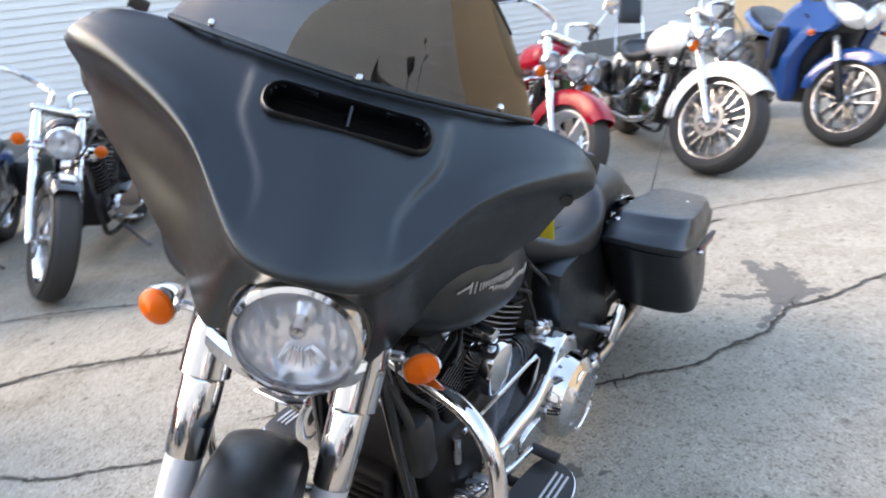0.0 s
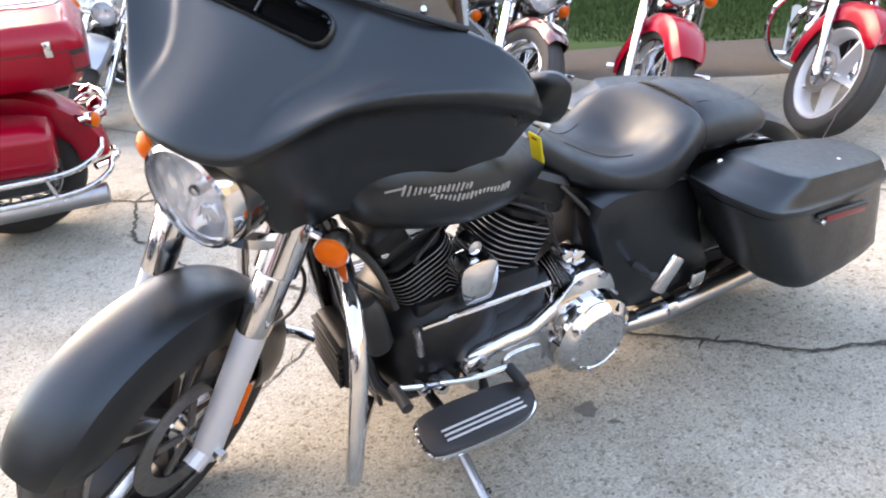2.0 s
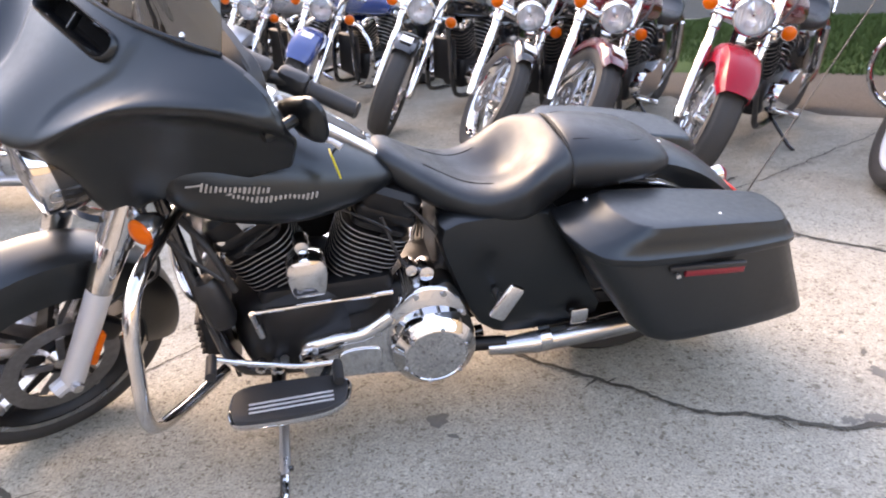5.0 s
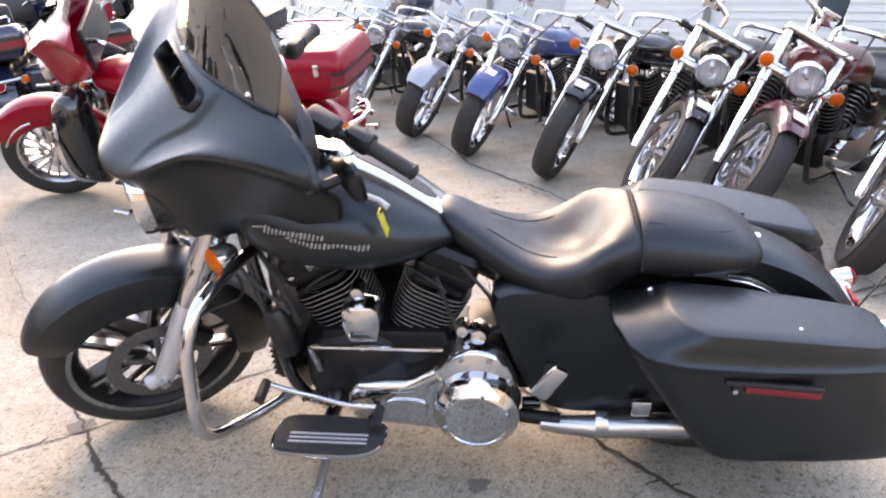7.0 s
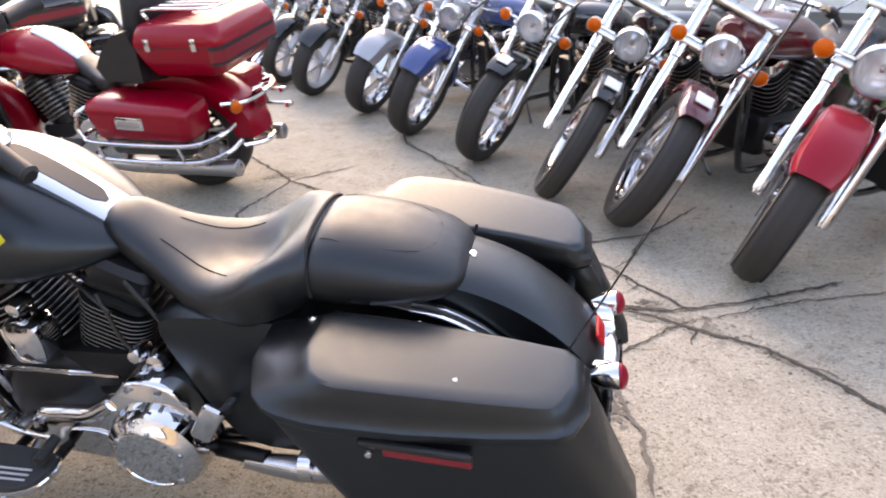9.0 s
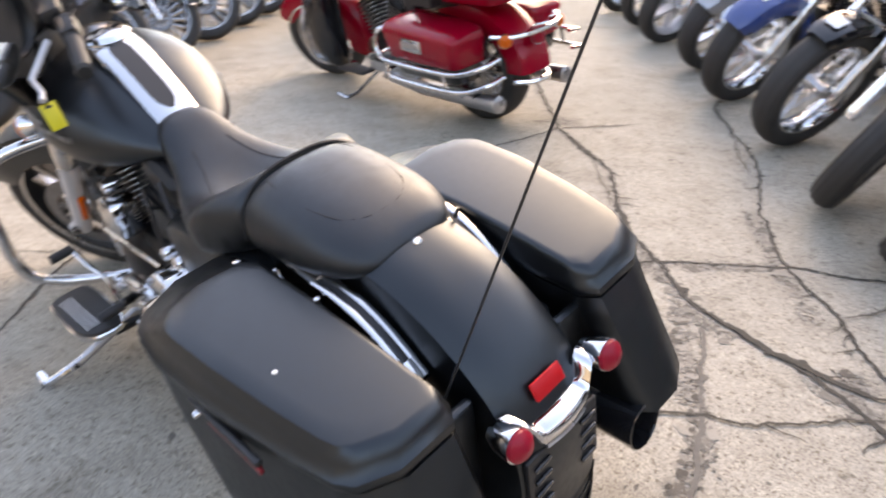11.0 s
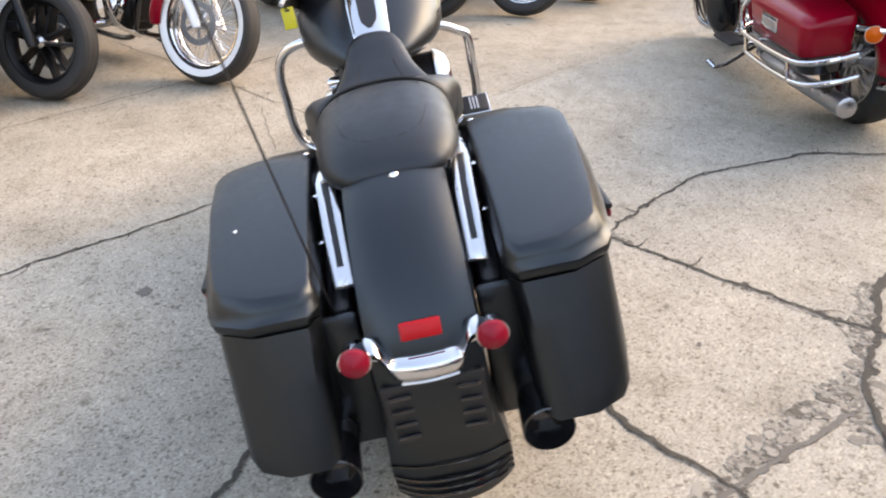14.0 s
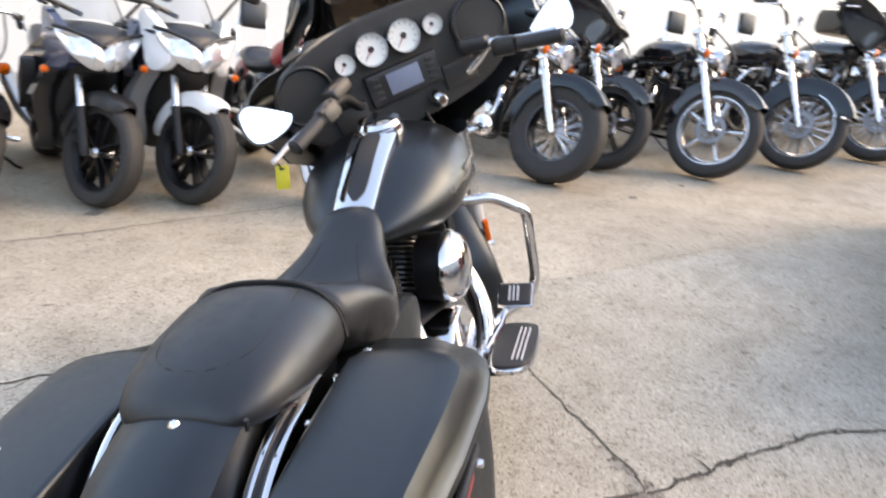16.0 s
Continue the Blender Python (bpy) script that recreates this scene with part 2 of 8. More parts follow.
def concrete():
    """Weathered concrete: exposed grit, broad stains, dark oil spots."""
    mat = bpy.data.materials.new("weathered_concrete")
    mat.use_nodes = True
    nt = mat.node_tree
    N, K = nt.nodes, nt.links
    bsdf = N["Principled BSDF"]
    bsdf.inputs["Roughness"].default_value = 0.85
    bsdf.inputs["Specular IOR Level"].default_value = 0.3
    co = N.new("ShaderNodeTexCoord")

    def noise_(scale, detail=4.0):
        n = N.new("ShaderNodeTexNoise")
        n.inputs["Scale"].default_value, n.inputs["Detail"].default_value = scale, detail
        K.new(co.outputs["Object"], n.inputs["Vector"])
        return n.outputs["Fac"]

    def ramp(src, stops):
        r = N.new("ShaderNodeValToRGB")
        e = r.color_ramp.elements
        while len(e) < len(stops):
            e.new(0.5)
        for q, (p, c) in zip(e, stops):
            q.position, q.color = p, (*c, 1)
        K.new(src, r.inputs[0])
        return r.outputs[0]

    def mult(a, b, f=1.0):
        m = N.new("ShaderNodeMix")
        m.data_type, m.blend_type = 'RGBA', 'MULTIPLY'
        m.inputs[0].default_value = f
        K.new(a, m.inputs[6])
        K.new(b, m.inputs[7])
        return m.outputs[2]

    grey = ramp(noise_(0.55, 5), [(0.3, (0.281, 0.261, 0.221)), (0.5, (0.328, 0.302, 0.256)), (0.72, (0.374, 0.343, 0.289))])
    tan = ramp(noise_(0.7, 5), [(0.3, (0.285, 0.252, 0.203)), (0.5, (0.346, 0.304, 0.246)), (0.72, (0.392, 0.349, 0.285))])
    # the slabs beyond the long joint were poured from a warmer mix
    dot = N.new("ShaderNodeVectorMath")
    dot.operation = 'DOT_PRODUCT'
    K.new(co.outputs["Object"], dot.inputs[0])
    dot.inputs[1].default_value = (0.77, 0.64, 0)
    side = N.new("ShaderNodeMapRange")
    side.inputs["From Min"].default_value, side.inputs["From Max"].default_value = 1.40, 1.46
    K.new(dot.outputs["Value"], side.inputs["Value"])
    slab_mix = N.new("ShaderNodeMix")
    slab_mix.data_type = 'RGBA'
    K.new(side.outputs[0], slab_mix.inputs[0])
    K.new(grey, slab_mix.inputs[6])
    K.new(tan, slab_mix.inputs[7])
    base = slab_mix.outputs[2]
    # exposed aggregate: single stones lighter, darker, warmer
    vor = N.new("ShaderNodeTexVoronoi")
    vor.inputs["Scale"].default_value = 130
    K.new(co.outputs["Object"], vor.inputs["Vector"])
    sep = N.new("ShaderNodeSeparateColor")
    K.new(vor.outputs["Color"], sep.inputs[0])
    stones = ramp(sep.outputs[0], [(0.0, (0.52, 0.49, 0.46)), (0.12, (0.86, 0.85, 0.84)), (0.5, (1, 1, 1)), (0.85, (1.06, 1.05, 1.03)), (1.0, (1.28, 1.26, 1.22))])
    smudge = ramp(noise_(22, 9), [(0.30, (0.58, 0.56, 0.54)), (0.37, (0.92, 0.92, 0.91)), (0.48, (1, 1, 1))])
    mid = ramp(noise_(5.5, 5), [(0.3, (0.86, 0.85, 0.84)), (0.55, (1, 1, 1)), (0.75, (1.04, 1.035, 1.03))])
    fine = ramp(noise_(170, 3), [(0.34, (0.62, 0.60, 0.58)), (0.48, (0.97, 0.97, 0.97)), (0.7, (1.15, 1.14, 1.12))])
    spots = ramp(noise_(2.6, 7), [(0.30, (0.70, 0.68, 0.65)), (0.42, (1, 1, 1))])
    worn = ramp(noise_(1.3, 3), [(0.50, (1, 1, 1)), (0.58, (0, 0, 0))])
    pit_map = ramp(noise_(48, 3), [(0.30, (0.42, 0.40, 0.38)), (0.37, (1, 1, 1))])
    light = N.new("ShaderNodeMix")
    light.data_type, light.blend_type = 'RGBA', 'LIGHTEN'
    light.inputs[0].default_value = 1.0
    K.new(worn, light.inputs[6])
    K.new(pit_map, light.inputs[7])
    pits = light.outputs[2]
    base = mult(base, pits, 0.9)
    col = mult(mult(mult(mult(mult(base, mid), fine, 1.0), spots, 0.6), stones, 1.0), smudge, 0.8)
    K.new(col, bsdf.inputs["Base Color"])
    b = N.new("ShaderNodeBump")
    b.inputs["Strength"].default_value, b.inputs["Distance"].default_value = 0.5, 0.002
    K.new(noise_(150, 4), b.inputs["Height"])
    K.new(b.outputs[0], bsdf.inputs["Normal"])
    return mat


M_CONCRETE = concrete()
M_CRACK = material("crack_dirt", (0.03, 0.026, 0.021), 0.95, grain=0.6, scale=90, bump=0.002, blotch=0.4, tint=(0.07, 0.062, 0.05))
M_STAIN = material("damp_stain", (0.06, 0.054, 0.046), 0.85, grain=0.7, scale=70, blotch=0.5, tint=(0.15, 0.137, 0.118))
M_WORN = material("crumbled_concrete", (0.09, 0.08, 0.066), 0.95, grain=0.7, scale=120, bump=0.002, blotch=0.5, tint=(0.2, 0.18, 0.15))
_nt = M_WORN.node_tree
_gi = _nt.nodes.new("ShaderNodeNewGeometry")
_cr = _nt.nodes.new("ShaderNodeValToRGB")
_cr.color_ramp.elements[0].color, _cr.color_ramp.elements[1].color = (0.07, 0.06, 0.048, 1), (0.31, 0.28, 0.235, 1)
_nt.links.new(_gi.outputs["Random Per Island"], _cr.inputs[0])
_nt.links.new(_cr.outputs[0], _nt.nodes["Principled BSDF"].inputs["Base Color"])
M_DAMP = material("damp_concrete", (0.10, 0.092, 0.08), 0.7, grain=0.5, scale=90, blotch=0.4, tint=(0.15, 0.138, 0.12))
M_SIDING = material("white_siding", (0.54, 0.538, 0.533), 0.5, grain=0.15, scale=30, blotch=0.3, tint=(0.5, 0.485, 0.46))
M_PLASTER = material("white_wall_paint", (0.6, 0.6, 0.585), 0.7, grain=0.2, scale=40, blotch=0.25, bump=0.001, tint=(0.54, 0.53, 0.5))
M_FOOTING = material("grey_footing", (0.16, 0.155, 0.15), 0.9, grain=0.5, scale=25, blotch=0.5)
M_TAN = material("tan_wall", (0.42, 0.34, 0.24), 0.8, grain=0.3, scale=15, blotch=0.4)
M_ROOF = material("brown_roof", (0.12, 0.075, 0.05), 0.9, grain=0.5, scale=20)
M_GRASS = material("grass", (0.022, 0.05, 0.012), 0.8, grain=0.8, scale=12, spec=0.2, tint=(0.045, 0.075, 0.02))

# ---- the lot: ground, cracks, walls ----
def build_ground():
    g = Geo()
    xs = sorted({-400, -150, -60, -30, -14, 14, 30, 60, 150, 400, *range(-10, 11, 2)})
    vs = [(x, y, 0.0) for y in xs for x in xs]
    n = len(xs)
    g.add(vs, [(j * n + i, j * n + i + 1, (j + 1) * n + i + 1, (j + 1) * n + i) for j in range(n - 1) for i in range(n - 1)])
    ob = part("ground", g, M_CONCRETE)
    tagged(ob, "weathered grey and tan concrete lot with cracks", "ground", kind="structure")
    return ob


ground = build_ground()


def crack(points, width=0.014, seed=0, mat=None, name="crack", z=0.003):
    """A dirt-filled crack: a jagged ribbon that wanders along a line on the ground."""
    rnd = random.Random(seed)
    line = [Vector((x, y, 0)) for x, y in points]
    fine = []
    for a, b in zip(line, line[1:]):
        n = max(2, int((b - a).length / 0.016))
        fine += [a.lerp(b, i / n) for i in range(n)]
    fine.append(line[-1])
    left, right, off = [], [], 0.0
    z += 0.00025 * seed
    for i, p in enumerate(fine):
        d = (fine[min(i + 1, len(fine) - 1)] - fine[max(i - 1, 0)]).normalized()
        s = Vector((-d.y, d.x, 0))
        off = 0.84 * off + rnd.uniform(-0.006, 0.006)
        end = min(1.0, i / 5 + 0.15, (len(fine) - 1 - i) / 5 + 0.15)
        big = 0.72 * min(2.2, 1.0 + 2.4 * max(0.0, noise.noise(p * 1.7 + Vector((seed * 3.1, 0, 0)))) ** 2)
        w = width * 0.5 * end * big
        left.append(p + s * (off + w * (0.95 + 1.1 * noise.noise(p * 60 + Vector((seed, 7.3, 0))))) + Vector((0, 0, z)))
        right.append(p + s * (off - w * (0.95 + 1.1 * noise.noise(p * 60 + Vector((seed, 1.9, 4.0))))) + Vector((0, 0, z)))
    g = Geo()
    n = len(fine)
    g.add(left + right, [(i, i + 1, n + i + 1, n + i) for i in range(n - 1)])
    # hairline offshoots and chipped edges
    for _ in range(int(n * 0.016 * 3.2) if name == "crack" else 0):
        i = rnd.randrange(4, max(5, n - 4))
        d = fine[min(i + 1, n - 1)] - fine[i - 1]
        d = Matrix.Rotation(rnd.choice((-1, 1)) * rnd.uniform(0.5, 1.3), 3, 'Z') @ d.normalized() * 0.012
        p, w, a, b = left[i].lerp(right[i], 0.5) + Vector((0, 0, 0.0001)), width * 0.26, [], []
        k = rnd.randrange(4, 13)
        for j in range(k):
            q = Vector((-d.y, d.x, 0)) / 0.012 * w * (1 - j / k) * rnd.uniform(0.5, 1.4)
            a.append(p + q)
            b.append(p - q)
            d = Matrix.Rotation(rnd.uniform(-0.35, 0.35), 3, 'Z') @ d
            p = p + d
        g.add(a + b, [(j, j + 1, k + j + 1, k + j) for j in range(k - 1)])
    for _ in range(int(n * 0.016 * 2.5) if name == "crack" else 0):
        c = rnd.choice(left if rnd.random() < 0.5 else right)
        r = width * rnd.uniform(0.4, 1.1)
        g.add([c + Vector((r * rnd.uniform(0.5, 1.2) * math.cos(0.9 * j), r * rnd.uniform(0.4, 1.0) * math.sin(0.9 * j), 0.00008)) for j in range(7)], [tuple(range(7))])
    return part(name, g, mat or M_CRACK, ground)


crack([(6.37, -5.07), (4.74, -3.24), (2.64, -0.92), (1.926, -0.127)], 0.0035, 21)
crack([(1.926, -0.127), (1.73, 0.069), (1.425, 0.394), (1.184, 0.639), (0.88, 1.026), (0.537, 1.475), (-0.7, 3.1)], 0.012, 1)
crack([(3.886, 1.945), (2.648, 0.898), (2.04, 0.408), (1.697, 0.12), (1.243, -0.263), (0.856, -0.533), (0.676, -0.654)], 0.008, 2)
crack([(0.676, -0.654), (0.323, -0.942), (0.013, -1.235), (-0.326, -1.488), (-0.712, -1.635), (-0.977, -2.032)], 0.016, 3)
crack([(0.676, -0.644), (0.89, -0.888), (1.063, -1.113), (1.151, -1.231), (1.301, -1.758), (1.247, -2.284), (0.937, -2.627)], 0.017, 4)
crack([(2.9, -3.85), (1.857, -2.939), (1.237, -2.296), (0.659, -1.898), (0.215, -1.377), (0.013, -1.223), (-0.222, -1.038), (-0.608, -0.922), (-1.015, -0.709), (-1.162, -0.559), (-1.369, -0.289), (-1.744, 0.221)], 0.022, 5)
crack([(1.462, -4.585), (1.014, -3.781), (0.723, -3.116), (0.206, -2.461), (-0.051, -1.897), (-0.326, -1.488), (-0.612, -1.205), (-0.834, -0.927)], 0.016, 6)
crack([(0.676, -0.644), (0.43, -0.317), (0.106, 0.099), (-0.01, 0.232), (-0.22, 0.438), (-0.513, 0.595), (-0.725, 0.65), (-1.149, 0.923), (-1.65, 1.25)], 0.019, 7)
crack([(-0.264, -1.005), (-0.445, -0.645), (-0.55, -0.388), (-0.609, -0.207), (-0.638, 0.032)], 0.02, 8, M_STAIN, "stain", 0.0025)
crack([(-0.104, -0.354), (-0.268, -0.428), (-0.466, -0.58), (-0.582, -0.636), (-0.796, -0.866)], 0.012, 9)
crack([(-0.864, -0.873), (-1.153, -1.024), (-1.529, -1.164), (-1.986, -1.384), (-2.718, -1.708)], 0.008, 10)
crack([(-1.402, -0.312), (-1.886, 0.088), (-2.534, 0.854), (-3.2, 1.7)], 0.01, 11)
crack([(1.5, 2.5), (1.898, 2.064), (2.268, 1.703), (2.701, 1.266), (3.353, 0.654)], 0.009, 12)
crack([(0.757, -3.21), (0.533, -2.855), (0.131, -2.233)], 0.008, 13)
crack([(0.906, -2.104), (0.663, -1.833), (0.411, -1.561)], 0.008, 14)
crack([(-0.243, -1.038), (-0.482, -0.954), (-0.766, -0.921), (-1.014, -1.025), (-1.422, -1.236)], 0.018, 15)
crack([(-0.712, -1.635), (-0.654, -1.409), (-0.556, -1.236)], 0.008, 16)
crack([(1.584, 0.574), (2.267, 0.716)], 0.004, 18)


def spot(x, y, r, seed):
    rnd = random.Random(seed)
    g = Geo()
    k = 18
    flat, turn = (1.0, 0.0) if r > 0.02 else (rnd.uniform(0.3, 0.8), rnd.uniform(0, 3))
    ring = [(x + r * rnd.uniform(0.55, 1.15) * math.cos(2 * math.pi * i / k), y + r * rnd.uniform(0.55, 1.15) * math.sin(2 * math.pi * i / k), 0.002) for i in range(k)]
    ring = [(x + (a - x) * math.cos(turn) - (b - y) * flat * math.sin(turn), y + (a - x) * math.sin(turn) + (b - y) * flat * math.cos(turn), c) for a, b, c in ring]
    g.add(ring, [tuple(range(k))])
    part("oil_spot", g, M_STAIN, ground)


SPOTS = [(2.18, 2.23, 0.05), (3.61, -0.63, 0.035), (3.56, -0.38, 0.02), (4.05, -0.95, 0.03), (0.47, 0.87, 0.03), (1.71, 0.10, 0.045)]
_r = random.Random(4)
for _i in range(130):
    spot(_r.uniform(-1.6, 3.2), _r.uniform(-2.6, 2.2), _r.choice((0.006, 0.008, 0.01, 0.014, 0.02)), _i)
spot(0.466, 0.283, 0.035, 99)
spot(0.44, 0.36, 0.02, 98)
for _k, (_x, _y, _q) in enumerate(SPOTS):
    spot(_x, _y, _q, 120 + _k)


def crumble(points, spread, count, seed, mat=None, size=0.014):
    """Crumbled, dirt-filled concrete: many small ragged chips strewn along a line."""
    rnd = random.Random(seed)
    line = [Vector((x, y, 0)) for x, y in points]
    legs = [(b - a).length for a, b in zip(line, line[1:])]
    g = Geo()
    for i in range(count * 7):
        k = rnd.choices(range(len(legs)), legs)[0]
        c = line[k].lerp(line[k + 1], rnd.random()) + Vector((rnd.gauss(0, spread), rnd.gauss(0, spread), 0.0012 + 0.0000025 * i))
        r, n, tilt, flat = size * 0.36 * rnd.lognormvariate(0, 0.6), 9, rnd.uniform(0, 3.14), rnd.uniform(0.4, 1)
        ring = []
        for j in range(n):
            q, a = r * rnd.uniform(0.55, 1.2), 2 * math.pi * j / n
            u, v = q * math.cos(a), q * math.sin(a) * flat
            ring.append(c + Vector((u * math.cos(tilt) - v * math.sin(tilt), u * math.sin(tilt) + v * math.cos(tilt), 0)))
        g.add(ring, [tuple(range(n))])
    part("worn_patch", g, mat or M_WORN, ground)


crumble([(-0.19, -1.015), (-0.27, -0.845), (-0.40, -0.65), (-0.475, -0.57), (-0.54, -0.42), (-0.562, -0.27)], 0.017, 110, 31, size=0.018)
crumble([(0.27, -1.39), (0.075, -1.227), (-0.095, -1.124), (-0.218, -1.013), (-0.366, -0.945)], 0.02, 80, 32)
crumble([(-0.70, -1.0), (-0.72, -0.87), (-0.824, -0.84), (-0.9, -0.8)], 0.024, 80, 33)
crumble([(-0.06, -1.27), (-0.16, -1.36), (-0.26, -1.43)], 0.016, 45, 34, size=0.018)
crumble([(0.0, -1.9), (-0.05, -1.82), (-0.276, -1.487), (-0.36, -1.4), (-0.515, -1.204)], 0.02, 70, 35)
crumble([(1.42, -2.3), (1.37, -2.404), (1.2, -2.45)], 0.03, 40, 36)
crumble([(0.80, -0.56), (0.756, -0.60), (0.70, -0.645), (0.60, -0.72)], 0.012, 45, 37, size=0.01)
crumble([(0.70, -0.63), (0.67, -0.66)], 0.016, 40, 45, size=0.016)
crumble([(0.30, -0.96), (0.0, -1.24), (-0.3, -1.47)], 0.016, 50, 38, size=0.01)
crumble([(-0.55, -0.94), (-1.0, -0.72), (-1.2, -0.5)], 0.02, 60, 39)
# the damp stain with its runs
crumble([(-0.80, 0.60), (-0.85, 0.62), (-1.0, 0.57), (-1.09, 0.545)], 0.03, 70, 40, M_DAMP, 0.035)
crumble([(-1.0, 0.53), (-1.09, 0.47), (-1.17, 0.42)], 0.012, 30, 41, M_DAMP, 0.022)
crumble([(-0.85, 0.60), (-0.80, 0.50), (-0.786, 0.407)], 0.01, 26, 42, M_DAMP, 0.018)
crumble([(-0.86, 0.64), (-0.89, 0.68), (-0.95, 0.75)], 0.012, 22, 43, M_DAMP, 0.018)
crumble([(-0.80, 0.62), (-0.66, 0.60), (-0.543, 0.574)], 0.008, 30, 44, M_DAMP, 0.014)


def build_wall(name, a, b, z0, z1, mat, label, lap=0.0, thick=0.25, out=1):
    """A straight wall from a to b. lap: the height of each board, set as real overlapping boards."""
    a, b = Vector((*a, 0)), Vector((*b, 0))
    d = (b - a).normalized()
    n = Vector((-d.y, d.x, 0)) * out
    ln = (b - a).length
    m = Matrix(((d.x, n.x, 0, a.x), (d.y, n.y, 0, a.y), (0, 0, 1, 0), (0, 0, 0, 1)))
    g = Geo()
    g.box((ln, thick, z1 - z0), m @ Matrix.Translation((ln / 2, -thick / 2, (z0 + z1) / 2)))
    ob = tagged(part(name, g, mat), label, "wall", kind="structure")
    if lap:
        bd = Geo()
        bd.add([(0, 0.004, 0), (ln, 0.004, 0), (ln, 0.022, 0), (0, 0.022, 0), (0, 0.002, lap), (ln, 0.002, lap), (ln, 0.006, lap), (0, 0.006, lap)],
               [(0, 1, 2, 3), (3, 2, 6, 7), (7, 6, 5, 4), (0, 3, 7, 4), (1, 5, 6, 2), (0, 4, 5, 1)])
        first = part("siding_board", bd, M_SIDING, ob, crease=20)
        first.matrix_world = m @ Matrix.Translation((0, 0, z0))
        for k in range(1, int((z1 - z0) / lap)):
            o = first.copy()
            scene.collection.objects.link(o)
            o.matrix_world = m @ Matrix.Translation((0, 0, z0 + k * lap))
    return ob, m, ln


# long shed with white lap siding behind the row of parked motorcycles
WALL_N = Vector((0.55, 0.835, 0)).normalized()
WALL_D = Vector((-WALL_N.y, WALL_N.x, 0))
_c = WALL_N * -8.6
_, SHED_M, SHED_L = build_wall("wall_south", (_c - WALL_D * 15)[:2], (_c + WALL_D * 9.5)[:2], 0.3, 4.6, M_SIDING, "white lap-sided shed wall behind the motorcycles", 0.1, out=-1)
_g = Geo()
_g.box((SHED_L, 0.3, 0.3), SHED_M @ Matrix.Translation((SHED_L / 2, -0.13, 0.15)))
tagged(part("footing", _g, M_FOOTING), "dark grey concrete footing under the shed wall", "footing", kind="structure")
for _k in (3.0, 8.2, 11.9, 15.2, 18.6):
    _g = Geo()
    _g.box((0.09, 0.06, 4.3), SHED_M @ Matrix.Translation((_k, 0.045, 2.42)), 0.012)
    tagged(part("downpipe", _g, M_STEEL), "grey metal downpipe on the white shed wall", "downpipe", kind="structure")

# white painted wall at the far side of the lot
_n2 = Vector((0.82, 0.57, 0)).normalized()
_d2 = Vector((-_n2.y, _n2.x, 0))
_c2 = _n2 * 7.6
build_wall("wall_east", (_c2 - _d2 * 14)[:2], (_c2 + _d2 * 12)[:2], 0, 4.2, M_PLASTER, "bright white painted wall behind the motorcycles", out=1)
# tan building across the lot behind the camera, with a brown roof
build_wall("wall_north", (-14, 12.5), (18, 14.8), 0, 4.2, M_TAN, "tan building wall across the lot", out=-1)
build_wall("wall_west", (-14, -8.5), (-14, 12.5), 0, 4.2, M_TAN, "plain tan wall at the end of the lot", out=-1)
_g = Geo()
_g.add([(-14.5, 12.1, 4.2), (18.5, 14.4, 4.2), (18.5, 20, 6.4), (-14.5, 18, 6.4)], [(0, 1, 2, 3)])
_g.add([(-14.5, 12.1, 4.05), (18.5, 14.4, 4.05), (18.5, 20, 6.25), (-14.5, 18, 6.25)], [(0, 1, 2, 3)])
tagged(part("roof", _g, M_ROOF), "brown shingle roof of the tan building", "roof", kind="structure")


def grass_patch(cx, cy, rx, ry, count, seed, h=0.25):
    rnd = random.Random(seed)
    vs, fs = [], []
    for _ in range(count):
        a, q = rnd.uniform(0, 6.283), math.sqrt(rnd.random())
        u, v = rx * q * math.cos(a), ry * q * math.sin(a)
        p = Vector((cx, cy, 0)) + WALL_D * u + WALL_N * v
        t, l, w = rnd.uniform(0, 6.283), h * rnd.uniform(0.35, 1.2) * (1.2 - q * 0.7), rnd.uniform(0.003, 0.008)
        lean = Vector((math.cos(t), math.sin(t), 0)) * l * rnd.uniform(0.15, 0.7)
        s = Vector((-math.sin(t), math.cos(t), 0)) * w
        n = len(vs)
        vs += [p - s, p + s, p + lean * 0.45 + s * 0.8 + Vector((0, 0, l * 0.6)), p + lean * 0.45 - s * 0.8 + Vector((0, 0, l * 0.6)), p + lean + Vector((0, 0, l))]
        fs += [(n, n + 1, n + 2, n + 3), (n + 3, n + 2, n + 4)]
    g = Geo()
    g.add(vs, fs)
    tagged(part("grass", g, M_GRASS), "rough green grass and weeds behind the motorcycles", "grass", kind="stuff")


def verge(name, cx, cy, rx, ry, z, mat, label, seed):
    """A low sheet of earth or lawn with a ragged edge."""
    rnd = random.Random(seed)
    ring = []
    for k in range(72):
        a, q = 2 * math.pi * k / 72, rnd.uniform(0.93, 1.06)
        p = Vector((cx, cy, 0)) + WALL_D * rx * q * math.copysign(abs(math.cos(a)) ** 0.55, math.cos(a)) + WALL_N * ry * q * math.copysign(abs(math.sin(a)) ** 0.55, math.sin(a))
        ring.append(p)
    c = Vector((cx, cy, 0))
    g = Geo().rings([[p + Vector((0, 0, 0.001)) for p in ring], [c + (p - c) * 0.97 + Vector((0, 0, z)) for p in ring]], caps=(False, True))
    tagged(part(name, g, mat), label, "ground", kind="structure")


